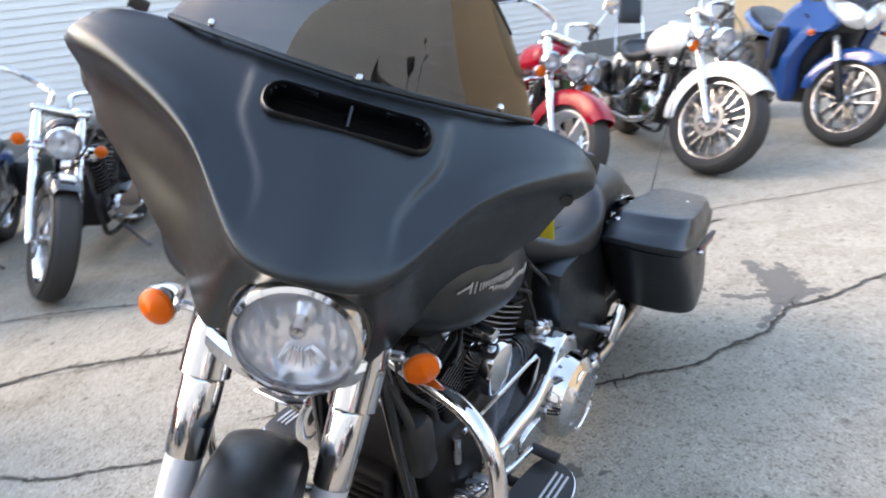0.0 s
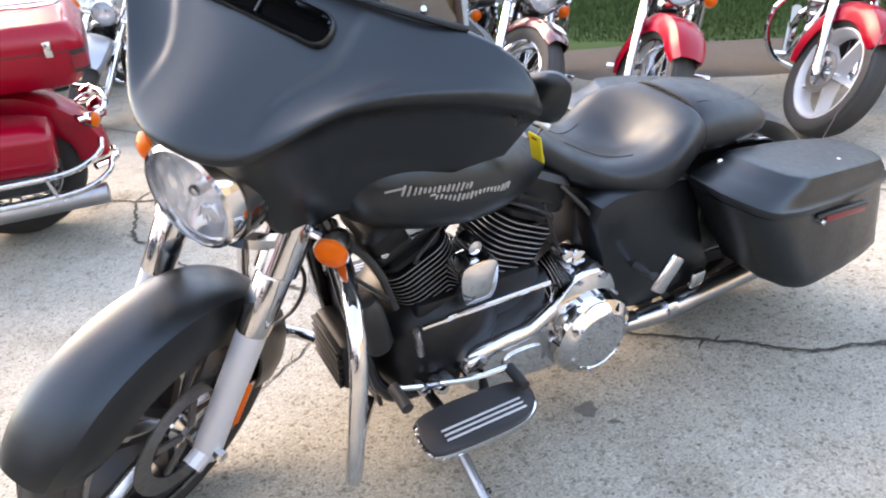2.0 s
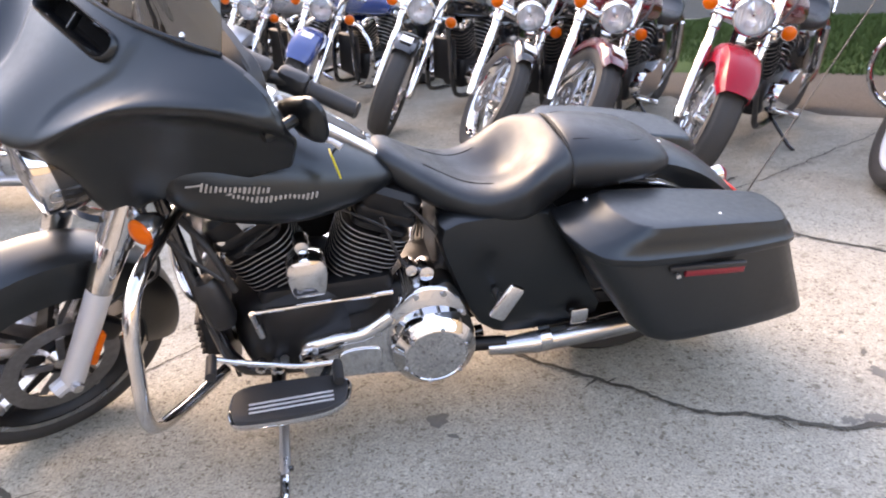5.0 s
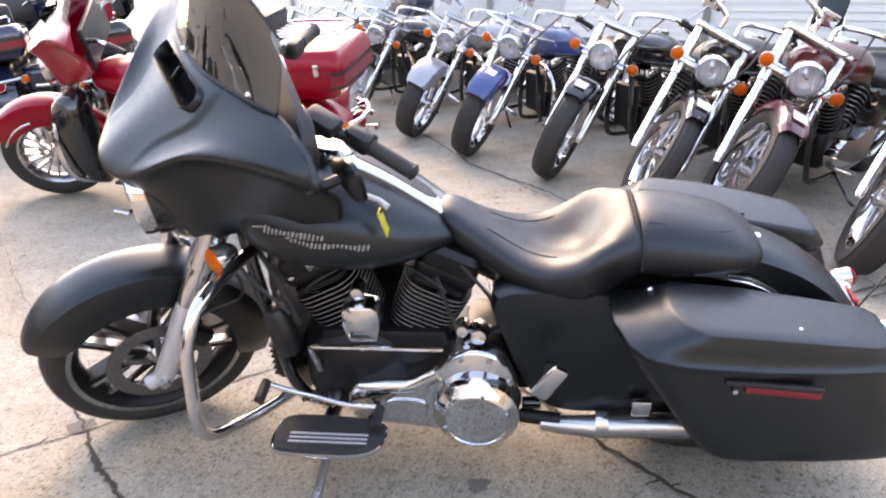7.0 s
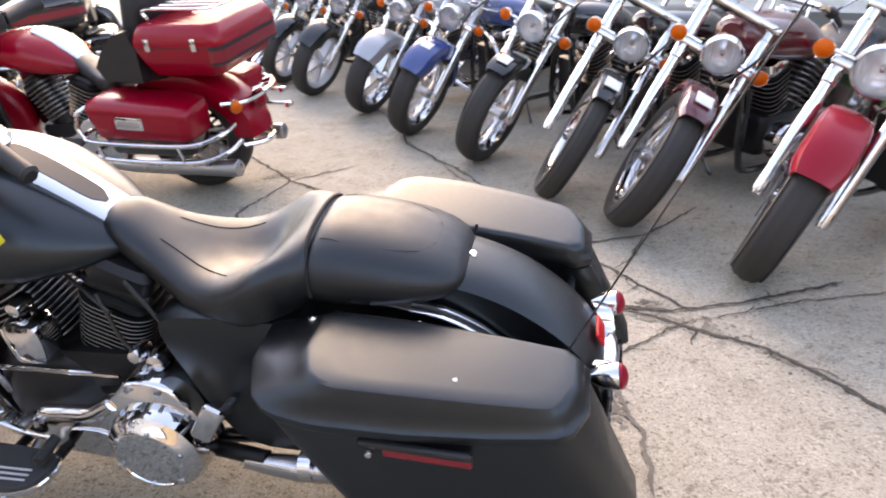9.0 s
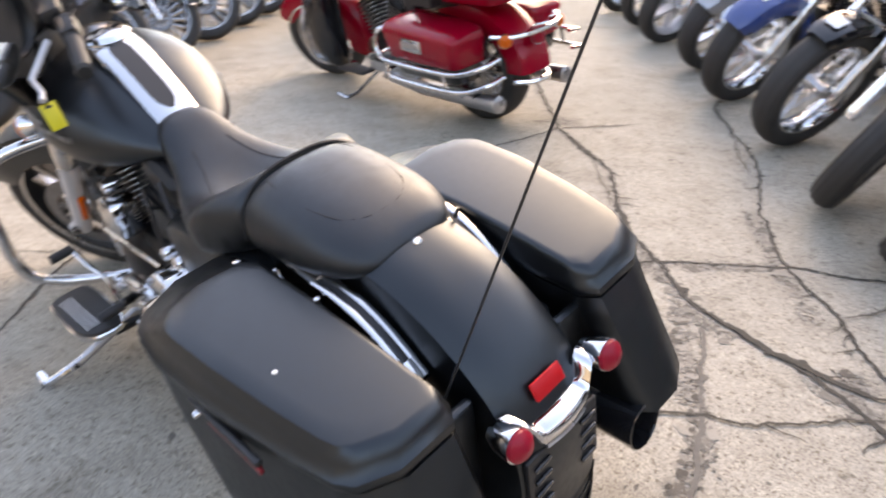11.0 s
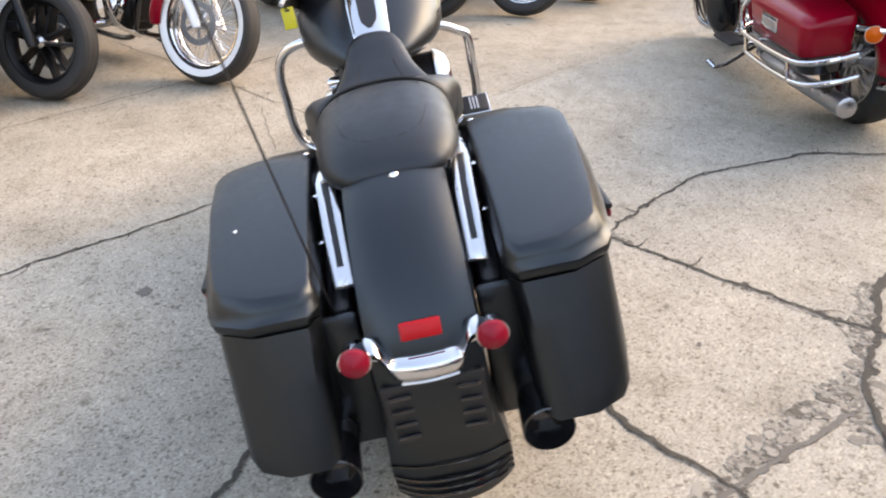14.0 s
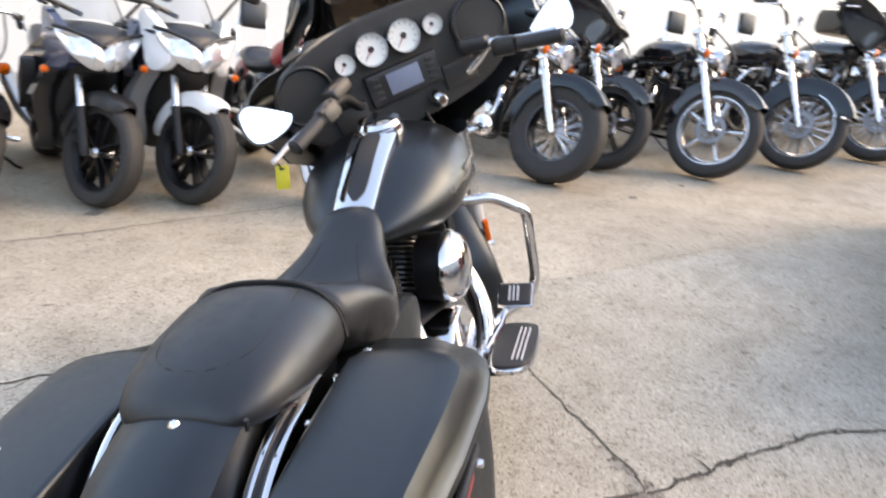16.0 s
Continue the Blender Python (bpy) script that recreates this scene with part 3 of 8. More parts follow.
M_EARTH = material("bare_earth", (0.10, 0.075, 0.055), 0.95, grain=0.7, scale=40, bump=0.006, blotch=0.6, tint=(0.05, 0.038, 0.028))
verge("ground_earth", -5.2, -3.75, 3.3, 2.75, 0.006, M_EARTH, "bare brown earth along the edge of the lawn", 3)
verge("ground_lawn", -5.3, -4.45, 3.15, 2.05, 0.02, M_GRASS, "green lawn between the lot and the shed", 4)
grass_patch(-5.3, -4.4, 3.0, 2.05, 42000, 5, 0.11)

# ---- shared motorcycle pieces ----
def tyre_geo(r, w, seg=48, grooves=2, inner=0.70):
    """A round-shouldered tyre, turned round z."""
    b = inner + 0.45 * (0.9 - inner)
    prof = [(r * inner, -w * 0.36), (r * b, -w * 0.47), (r * 0.89, -w * 0.5), (r * 0.94, -w * 0.45)]
    n = 10
    for i in range(n + 1):
        a = -1 + 2 * i / n
        prof.append((r * (1 - 0.07 * a * a * abs(a)) - (0.004 if grooves and i in (3, 7) else 0), a * w * 0.42))
    prof += [(r * 0.94, w * 0.45), (r * 0.89, w * 0.5), (r * b, w * 0.47), (r * inner, w * 0.36)]
    return Geo().lathe(prof, seg, loop=True)


def rim_geo(r, w, seg=48):
    prof = [(r, -w * 0.5), (r * 1.0, -w * 0.42), (r * 0.93, -w * 0.38), (r * 0.88, -w * 0.2), (r * 0.88, w * 0.2), (r * 0.93, w * 0.38), (r, w * 0.42), (r, w * 0.5), (r * 0.96, w * 0.5), (r * 0.86, w * 0.24), (r * 0.84, 0), (r * 0.86, -w * 0.24), (r * 0.96, -w * 0.5)]
    return Geo().lathe(prof, seg, loop=True)


def spokes_geo(r, w, n=40, rad=0.0022, hub=0.032, cross=0.5):
    g = Geo()
    for i in range(n):
        a = 2 * math.pi * i / n
        b = a + (cross if i % 2 else -cross)
        z = w * 0.28 * (1 if (i // 2) % 2 else -1)
        g.tube([(hub * math.cos(a), hub * math.sin(a), z), (r * math.cos(b * 0.35 + a * 0.65), r * math.sin(b * 0.35 + a * 0.65), 0)], rad, 5, caps=False)
    return g


def cast_geo(r, w, n=5, wide=0.03, split=False, hub=0.04):
    """Cast spokes: tapered bars from hub to rim; split: each bar as a pair."""
    out = []
    for i in range(n):
        a = 2 * math.pi * i / n + 0.3
        g = Geo()
        out.append(g)
        for s in ((-1, 1) if split else (0,)):
            m = Matrix.Rotation(a, 4, 'Z')
            rr = []
            for k, (q, wd) in enumerate(((hub * 0.6, wide * 0.9), (r * 0.4, wide * 0.62), (r * 0.75, wide * 0.55), (r * 0.99, wide * 0.8))):
                c = s * (wide * 0.42 + wide * 0.75 * q / r)
                h = w * (0.3 - 0.1 * q / r)
                hw = wd * (0.36 if split else 0.5)
                rr.append([m @ Vector((q, c - hw, -h)), m @ Vector((q, c + hw, -h)), m @ Vector((q, c + hw * 0.55, h)), m @ Vector((q, c - hw * 0.55, h))])
            g.rings(rr)
    return out


def rotor_geo(r, z, seg=36):
    g = Geo()
    g.lathe([(r * 0.72, z - 0.002), (r, z - 0.002), (r, z + 0.002), (r * 0.72, z + 0.002)], seg, loop=True)
    for i in range(5):
        a = 2 * math.pi * i / 5
        g.box((r * 0.5, 0.018, 0.006), Matrix.Rotation(a, 4, 'Z') @ Matrix.Translation((r * 0.42, 0, z)))
    for i in range(20):
        a = 2 * math.pi * i / 20
        g.lathe([(0.0, z + 0.0032), (0.005, z + 0.0032)], 6, Matrix.Translation((r * 0.8 * math.cos(a), r * 0.8 * math.sin(a), 0)))
    return g


def wheel(name, parent, m, r, w, rim_r, style="spoke", rim_mat=None, tyre_mat=None, whitewall=False, rotor=0.0, rotor_side=1, spin=0.0, white=None):
    """A wheel under a motorcycle: tyre, rim, spokes, hub and brake rotor as its pieces."""
    rim_mat = rim_mat or M_CHROME
    m = m @ Matrix.Rotation(spin, 4, 'Z')
    holder = part(name, Geo().lathe([(0.0, -w * 0.55), (0.02, -w * 0.55), (0.034, -w * 0.42), (0.028, -w * 0.15), (0.028, w * 0.15), (0.034, w * 0.42), (0.02, w * 0.55), (0.0, w * 0.55)], 20).move(m), M_ALLOY, parent)
    part("tyre", tyre_geo(r, w, inner=rim_r / r - 0.012).move(m), tyre_mat or M_RUBBER, holder, "black rubber tyre")
    part("rim", rim_geo(rim_r, w * 0.75).move(m), rim_mat, holder)
    if style == "spoke":
        part("wire_spokes", spokes_geo(rim_r * 0.92, w).move(m), M_CHROME, holder, "thin chrome wire spokes", kind="stuff")
    elif style == "fat":
        part("wire_spokes", spokes_geo(rim_r * 0.96, w, 60, 0.0038, 0.03, 0.0).move(m), M_CHROME, holder, "fat chrome wire spokes", kind="stuff")
    elif style == "multi":
        for g in cast_geo(rim_r * 0.95, w, 9, 0.03, True):
            part("spoke", g.move(m), rim_mat, holder)
    else:
        for g in cast_geo(rim_r * 0.95, w, 5, 0.042, style == "split"):
            part("spoke", g.move(m), rim_mat, holder)
    if whitewall:
        for s in (-1, 1):
            part("whitewall", Geo().lathe([(r * 0.765, s * w * 0.42), (r * 0.82, s * w * 0.49), (r * 0.885, s * w * 0.516), (r * 0.885, s * w * 0.49), (r * 0.765, s * w * 0.38)], 48, loop=True).move(m), white or M_WHITE, holder, "white sidewall band")
    if rotor:
        part("brake_rotor", rotor_geo(rotor, rotor_side * w * 0.62).move(m), M_ROTOR, holder)
    return holder


def fender_geo(axle, r, a0, a1, w, drop=0.06, n=26, crown=0.022, thick=0.004, stretch=None, tips=0.5):
    """A mudguard: an arch-shaped strip swept round an axle along y from angle a0 to a1, in degrees up from +x."""
    outer, inner = [], []
    for i in range(n + 1):
        t = i / n
        a = radians(a0 + (a1 - a0) * t)
        taper = 1 - tips * (max(0, 0.12 - t) / 0.12) ** 2 * 0.45 - tips * (max(0, t - 0.9) / 0.1) ** 2 * 0.35
        k = stretch(t) if stretch else 1.0
        ring_o, ring_i = [], []
        for j in range(17):
            u = -1 + 2 * j / 16
            y = w * taper * math.copysign(min(1.0, abs(u) * 1.28) ** 0.9, u)
            over = max(0.0, abs(u) - 0.72) / 0.28
            rr = r * k + crown * (1 - min(1.0, abs(u) * 1.28) ** 2.4) - drop * taper * over ** 0.9 - 0.012 * (abs(u) > 0.7)
            y *= 1 - 0.03 * over
            for ring, q in ((ring_o, 0.0), (ring_i, thick)):
                ring.append((axle[0] + (rr - q) * math.cos(a), y * (1 - q / max(w, 0.01)), axle[2] + (rr - q) * math.sin(a)))
        outer.append(ring_o)
        inner.append(ring_i)
    rings = [o + i[::-1] for o, i in zip(outer, inner)]
    return Geo().rings(rings)


def loft_x(table, seg=28, n=5, power=2.4, top_power=None):
    """A body along x. table rows: x, half width, bottom z, top z, side height (share of the height at which it is widest)."""
    rows = spline(table, n)
    rings = []
    for x, hw, zb, zt, mid in rows:
        zc = zb + (zt - zb) * mid
        ring = []
        for s in range(seg):
            t = 2 * math.pi * s / seg
            c, si = math.cos(t), math.sin(t)
            p = (top_power or power) if si > 0 else power
            y = hw * math.copysign(abs(c) ** (2 / p), c)
            z = zc + ((zt - zc) if si > 0 else (zc - zb)) * math.copysign(abs(si) ** (2 / p), si)
            ring.append((x, y, z))
        rings.append(ring)
    return Geo().rings(rings)


def cylinder(name, base, tip, r0, fins, parent, label="", thick=0.0032):
    """A finned engine cylinder with its head along a line: barrel, and each fin with its bright machined edge."""
    base, tip = Vector(base), Vector(tip)
    d = (tip - base)
    ln = d.length
    m = Matrix.Translation(base) @ d.to_track_quat('Z', 'Y').to_matrix().to_4x4()
    body = Geo().lathe([(0, 0), (r0 * 0.72, 0), (r0 * 0.72, ln * 0.86)], 20, m)
    ob = part(name, body, M_ENGINE, parent, label, crease=30)
    part("cylinder_head", Geo().rings([[m @ Vector(p) for p in rrect(r0 * k, r0 * k * 0.9, r0 * 0.35, ln * z, 4)] for k, z in ((0.9, 0.87), (0.94, 0.88), (0.94, 0.93), (0.8, 0.95), (0.82, 0.97), (0.78, 1.0), (0.7, 1.03))]), M_ENGINE, ob, crease=30)
    for i in range(fins):
        z = ln * (0.22 + 0.62 * i / (fins - 1))
        rr = r0 * (0.9 + 0.14 * i / fins)
        f = part("fin", Geo().rings([[m @ Vector(p) for p in rrect(rr * 1.02, rr, rr * 0.6, z + dz, 5)] for dz in (-thick / 2, thick / 2)]), M_ENGINE, ob, crease=30)
        f.data.materials.append(M_FINEDGE)
        for q in f.data.polygons:
            if len(q.vertices) == 4:
                q.material_index = 1
    return ob


def signal(parent, p, d, mat=None, r=0.032, stem=None, name="turn_signal"):
    """A round flasher at p that looks along d: chrome bullet and coloured lens."""
    d = Vector(d).normalized()
    m = Matrix.Translation(p) @ d.to_track_quat('Z', 'Y').to_matrix().to_4x4()
    h = part(name, Geo().lathe([(0, -0.055), (r * 0.5, -0.048), (r * 0.85, -0.028), (r * 1.02, 0), (r * 1.02, 0.006), (r * 0.9, 0.006)], 20, m), M_CHROME, parent)
    part("lens", Geo().lathe([(r * 0.95, 0.002), (r * 0.92, 0.012), (r * 0.6, 0.021), (0, 0.025)], 20, m), mat or M_AMBER, h, "amber lens" if not mat else "red lens")
    if stem:
        part("stem", Geo().tube([Vector(p) - d * 0.02, stem], 0.009, 8), M_CHROME, h)
    return h


def smoothstep(a, b, x):
    t = min(1.0, max(0.0, (x - a) / (b - a)))
    return t * t * (3 - 2 * t)


def lamp(parent, p, d, r, bucket=0.1, mat=None, name="headlight"):
    """A round headlight: bucket, chrome trim ring, bowl reflector, bulb shield and clear lens."""
    d = Vector(d).normalized()
    m = Matrix.Translation(p) @ d.to_track_quat('Z', 'Y').to_matrix().to_4x4()
    h = part(name, Geo().lathe([(0, -bucket), (r * 0.55, -bucket * 0.96), (r * 0.9, -bucket * 0.6), (r * 1.03, -0.012)], 32, m), mat or M_CHROME, parent)
    part("trim_ring", Geo().lathe([(r * 0.93, 0.004), (r * 0.97, 0.016), (r * 1.05, 0.012), (r * 1.09, -0.004), (r * 1.07, -0.022), (r * 1.0, -0.022)], 40, m, loop=True), M_CHROME, h)
    rows = []
    for i in range(15):
        q = 0.95 * (1 - i / 14) + 0.02
        row = []
        for k in range(72):
            x, y = q * math.cos(2 * math.pi * k / 72), q * math.sin(2 * math.pi * k / 72)
            flute = 0.005 * abs(math.sin(x * 17)) * smoothstep(0.25, 0.4, abs(x)) * min(1.0, i / 2)
            row.append(m @ Vector((r * x, r * y, -0.036 * (1 - q * q) + flute)))
        rows.append(row)
    part("reflector", Geo().rings(rows, caps=(False, True)), M_BOWL, h, "fluted bright reflector", crease=20)
    up = m.to_3x3().inverted() @ Vector((0, 0, 1))
    ms = m @ Matrix.Rotation(math.atan2(-up.x, up.y), 4, 'Z')
    part("bulb_shield", Geo().lathe([(0, 0.002), (r * 0.1, 0.0), (r * 0.14, -0.006), (r * 0.14, -0.04)], 18, ms @ Matrix.Translation((0, r * 0.08, 0))), M_CHROME, h)
    for i in range(7):
        part("rib", Geo().box((r * 0.035, r * 0.34, 0.012), ms @ Matrix.Translation((0, -r * 0.12, -0.02)) @ Matrix.Rotation(radians(14 * (i - 3)), 4, 'Z') @ Matrix.Translation((0, -r * 0.4, 0)), 0.001), M_BOWL, h)
    ob = part("lens", Geo().lathe([(r * 0.95, 0.004), (r * 0.7, 0.016), (r * 0.35, 0.023), (0, 0.025)], 32, m), M_CLEAR, h, "clear glass lens")
    ob.visible_shadow = False
    return h

# ---- the matte black touring motorcycle ----
LEAN = Matrix.Translation((1.45, 0, 0)) @ pose(0, 0, 0, 0, 0.3, 0) @ Matrix.Translation((-1.45, 0, 0)) @ pose(0, 0, 0, -10, 0, 0)
bike = thing("touring_motorcycle", "matte black touring motorcycle leaning on its side stand on concrete", "motorcycle", LEAN)
Q = Vector((1.164, 0, 0.781))
ST = Matrix.Translation(Q) @ Matrix.Rotation(radians(34), 4, Vector((-0.438, 0, 0.899))) @ Matrix.Translation(-Q)


def mirror_y(geo):
    g = Geo()
    g.v = [(x, -y, z) for x, y, z in geo.v]
    g.f = [tuple(reversed(q)) for q in geo.f]
    return g


# wheels
F_AXLE = (1.434, 0, 0.297)
R_AXLE = (-0.12, 0, 0.316)
fw = wheel("front_wheel", bike, ST @ at_y(*F_AXLE), 0.306, 0.125, 0.243, "split", M_ENGINE, rotor=0.145, rotor_side=-1, spin=0.5)
part("rim_lip", Geo().lathe([(0.229, -0.054), (0.243, -0.056), (0.246, -0.05), (0.238, -0.046)], 56, ST @ at_y(*F_AXLE), loop=True), M_ALLOY, fw, "bright machined rim edge")
part("rim_lip", Geo().lathe([(0.229, 0.054), (0.243, 0.056), (0.246, 0.05), (0.238, 0.046)], 56, ST @ at_y(*F_AXLE), loop=True), M_ALLOY, fw, "bright machined rim edge")
for g in cast_geo(0.238, 0.06, 5, 0.03, True):
    part("spoke_face", g.move(ST @ at_y(F_AXLE[0], 0.016, F_AXLE[2]) @ Matrix.Rotation(0.5, 4, 'Z')), M_ALLOY, fw, "machined spoke face")
part("brake_rotor", rotor_geo(0.15, 0.078).move(ST @ at_y(*F_AXLE)), M_STEEL, fw)
wheel("rear_wheel", bike, at_y(*R_AXLE), 0.323, 0.18, 0.215, "split", M_ENGINE, rotor=0.14, rotor_side=1)

# front mudguard
part("front_fender", fender_geo(F_AXLE, 0.310, 31, 204, 0.084, 0.078, 36, 0.025, stretch=lambda t: 1.05 - 0.05 * smoothstep(0.0, 0.4, t)).move(ST), M_DENIM, bike, "matte black front fender")

# fork
RAKE = Vector((-0.47, 0, 0.883))
for s in (-1, 1):
    foot = Vector((F_AXLE[0] + 0.005, s * 0.125, F_AXLE[2] - 0.02))
    at = lambda d: foot + RAKE * d
    leg = part("fork_leg", Geo().tube([ST @ at(d) for d in (-0.005, 0.02, 0.1, 0.30)], [0.026, 0.03, 0.029, 0.031], 18), M_SATIN, bike, "satin silver fork slider")
    part("fork_cover", Geo().tube([ST @ at(d) for d in (0.30, 0.305, 0.43, 0.435)], [0.031, 0.034, 0.036, 0.034], 18), M_CHROME, leg, "chrome fork cover")
    part("upper_cover", Geo().tube([ST @ at(d) for d in (0.437, 0.44, 0.58)], [0.04, 0.043, 0.043], 18), M_CHROME, leg, "chrome upper fork sleeve")
    part("clamp", Geo().tube([ST @ (at(0.02) + Vector((0, -s * 0.0, 0))), ST @ (at(0.02) + Vector((0.05, 0, -0.018)))], 0.022, 10), M_SATIN, leg)
    part("reflector", Geo().box((0.02, 0.016, 0.10), ST @ Matrix.Translation(at(0.11) + Vector((-0.032, s * 0.018, 0))) @ RAKE.to_track_quat('Z', 'Y').to_matrix().to_4x4(), 0.004), M_AMBER, leg, "amber side reflector")
    cal = Geo().box((0.105, 0.045, 0.06), ST @ Matrix.Translation((F_AXLE[0] - 0.115, s * 0.085, F_AXLE[2] + 0.075)) @ Matrix.Rotation(radians(-50), 4, 'Y'), 0.014)
    cal.lathe([(0, 0.02), (0.016, 0.02), (0.016, 0.03), (0, 0.03)], 12, ST @ at_y(F_AXLE[0] - 0.13, s * 0.085 - 0.0, F_AXLE[2] + 0.09))
    part("brake_caliper", cal, M_ENGINE, leg)
    g = Geo().lathe([(0, -0.012), (0.014, -0.012), (0.014, 0.012), (0, 0.012)], 6, ST @ at_y(F_AXLE[0], s * 0.158, F_AXLE[2]))
    part("axle_nut", g, M_CHROME, leg)
g = Geo().rings([[ST @ Vector((1.272 - 2.2 * y * y + dx, y, 0.722 + dz + 1.2 * y * y)) for dx, dz in ((0.0, 0.024), (0.01, 0.012), (0.008, -0.014), (-0.004, -0.024), (-0.012, -0.014), (-0.008, 0.02))] for y in (i * 0.0145 - 0.13 for i in range(19))])
part("lower_trim", g, M_CHROME, bike, "chrome nacelle trim under the headlight")
part("brake_line", Geo().tube([ST @ Vector(p) for p in spline([(1.22, 0.13, 0.72), (1.16, 0.14, 0.6), (1.17, 0.13, 0.5), (1.26, 0.11, 0.47), (1.37, 0.1, 0.42)], 6)], 0.0045, 6), M_PLASTIC, bike)
for s in (-1, 1):
    p = ST @ Vector((1.195, s * 0.222, 0.752))
    signal(bike, p, ST.to_3x3() @ Vector((0.95, s * 0.3, 0)), None, 0.034, ST @ Vector((1.19, s * 0.13, 0.755)), "front_turn_signal")

# fairing shell: five ribs from the middle out to the wing, lofted both ways
RIB_TOP = [(1.10, 0, 1.178), (1.085, 0.115, 1.178), (1.045, 0.231, 1.168), (1.025, 0.31, 1.164), (1.018, 0.375, 1.156), (1.012, 0.415, 1.138)]
RIB_UP = [(1.218, 0, 1.072), (1.196, 0.12, 1.075), (1.125, 0.255, 1.118), (1.068, 0.36, 1.132), (1.025, 0.425, 1.126), (1.01, 0.442, 1.106)]
RIB_BULGE = [(1.362, 0, 0.985), (1.328, 0.105, 0.99), (1.215, 0.215, 1.072), (1.118, 0.335, 1.10), (1.045, 0.428, 1.096), (1.006, 0.456, 1.078)]
RIB_LOW = [(1.335, 0, 0.952), (1.302, 0.105, 0.937), (1.182, 0.196, 0.995), (1.080, 0.304, 1.025), (1.008, 0.398, 1.026), (0.968, 0.436, 1.014)]
RIB_BASE = [(1.275, 0, 0.944), (1.245, 0.122, 0.772), (1.142, 0.203, 0.80), (1.062, 0.288, 0.848), (1.0, 0.36, 0.90), (0.962, 0.412, 0.935)]
SF = Matrix.Translation(Q) @ Matrix.Rotation(radians(39), 4, Vector((-0.438, 0, 0.899))) @ Matrix.Translation(-Q)


def fairing_grid(k=12, v=12):
    ribs = [spline([(r[1][0], -r[1][1], r[1][2])] + r, k)[k:] for r in (RIB_TOP, RIB_UP, RIB_BULGE, RIB_LOW, RIB_BASE)]
    rows = list(zip(*ribs))
    return [spline(list(r), v) for r in rows]


def scoop(p):
    """Lifts the middle panel round the air intake proud of the shell, fading out downwards; hollows the flanks a little."""
    x, y, z = p
    half = 0.150 - 0.055 * smoothstep(1.11, 1.03, z)
    lift = 0.006 * smoothstep(0.98, 1.07, z) * (1 - smoothstep(half - 0.004, half + 0.012, abs(y))) * (1 - smoothstep(1.14, 1.165, z))
    dip = 0.003 * math.exp(-((z - 1.045) / 0.03) ** 2 - ((abs(y) - 0.24) / 0.07) ** 2)
    dip += 0.008 * math.exp(-((z - 0.93) / 0.04) ** 2 - ((abs(y) - 0.26) / 0.08) ** 2)
    return (x + 0.62 * (lift - dip), y, z + 0.78 * (lift - dip * 0.4))


def fairing_shell(off=0.0, k=5, slot=None):
    cols = [[scoop(p) for p in c] for c in fairing_grid(k, k)]
    both = [[(x, -y, z) for x, y, z in c] for c in cols[:0:-1]] + cols
    g = Geo()
    g.rings(both, closed=False)
    if off:
        inner = [[(x - off, y * (1 - off * 1.2), z - off * 0.15) for x, y, z in c] for c in both]
        n = len(g.v)
        g.rings(inner, closed=False)
        w, k = len(both[0]), len(both)
        rim = [i * w for i in range(k)] + [(k - 1) * w + j for j in range(1, w)] + [i * w + w - 1 for i in range(k - 2, -1, -1)] + [j for j in range(w - 2, 0, -1)]
        for a, b in zip(rim, rim[1:] + rim[:1]):
            g.f.append((a, b, b + n, a + n))
    if slot:
        keep = []
        for q in g.f:
            c = slot @ (sum((Vector(g.v[i]) for i in q), Vector()) / len(q))
            if not ((max(abs(c.x) - 0.098, 0) / 0.026) ** 2 + (c.y / 0.0255) ** 2 < 1 and abs(c.z) < 0.06):
                keep.append(q)
        g.f = keep
    return g


VENT = Matrix(((0, -0.72, 0.69, 1.158), (1, 0, 0, 0), (0, 0.69, 0.72, 1.143), (0, 0, 0, 1)))
fairing = part("fairing", fairing_shell(0.012, 20, VENT.inverted()).move(SF), M_DENIM, bike, "matte black batwing fairing", crease=60)
# raised air intake with its dark slot and divider
vm = SF @ VENT


def vent_ring(k, h, z):
    """The intake's outline: rounded ends, wings swept a little back."""
    return [vm @ Vector((x * k, y * h, z - 0.85 * (x * k) ** 2 - 0.15 * y * h)) for x, y, _ in rrect(0.129, 0.029, 0.026, 0.0, 6)]


g = Geo().rings([vent_ring(1.03, 1.12, -0.022), vent_ring(1.01, 1.05, 0.003), vent_ring(0.985, 0.96, 0.005), vent_ring(0.965, 0.88, 0.0), vent_ring(0.945, 0.80, -0.02), vent_ring(0.92, 0.66, -0.05), vent_ring(0.5, 0.3, -0.058)], caps=(False, True))
vent = part("air_vent", g, M_DENIM, fairing, "matte black air intake slot", crease=60)
# sheet across the slot, its shade painted in near-black
g = Geo().rings([vent_ring(0.93, 0.73, -0.04), vent_ring(0.90, 0.6, -0.042), vent_ring(0.4, 0.3, -0.042)], caps=(False, True))
part("mesh", g, M_VOID, vent, "near-black sheet for the shade in the slot")
part("divider", Geo().box((0.004, 0.036, 0.016), vm @ Matrix.Translation((0, 0, -0.016)), 0.001), M_DENIM, vent)
for p in ((1.052, 0.231, 1.184), (1.118, 0, 1.186), (1.052, -0.231, 1.184)):
    part("screen_bolt", Geo().lathe([(0.0, 0.006), (0.005, 0.005), (0.0075, 0.0), (0.0075, -0.006)], 12, SF @ Matrix.Translation(p) @ Vector((0.6, p[1] * 0.8, 0.8)).to_track_quat('Z', 'Y').to_matrix().to_4x4()), M_CHROME, fairing)
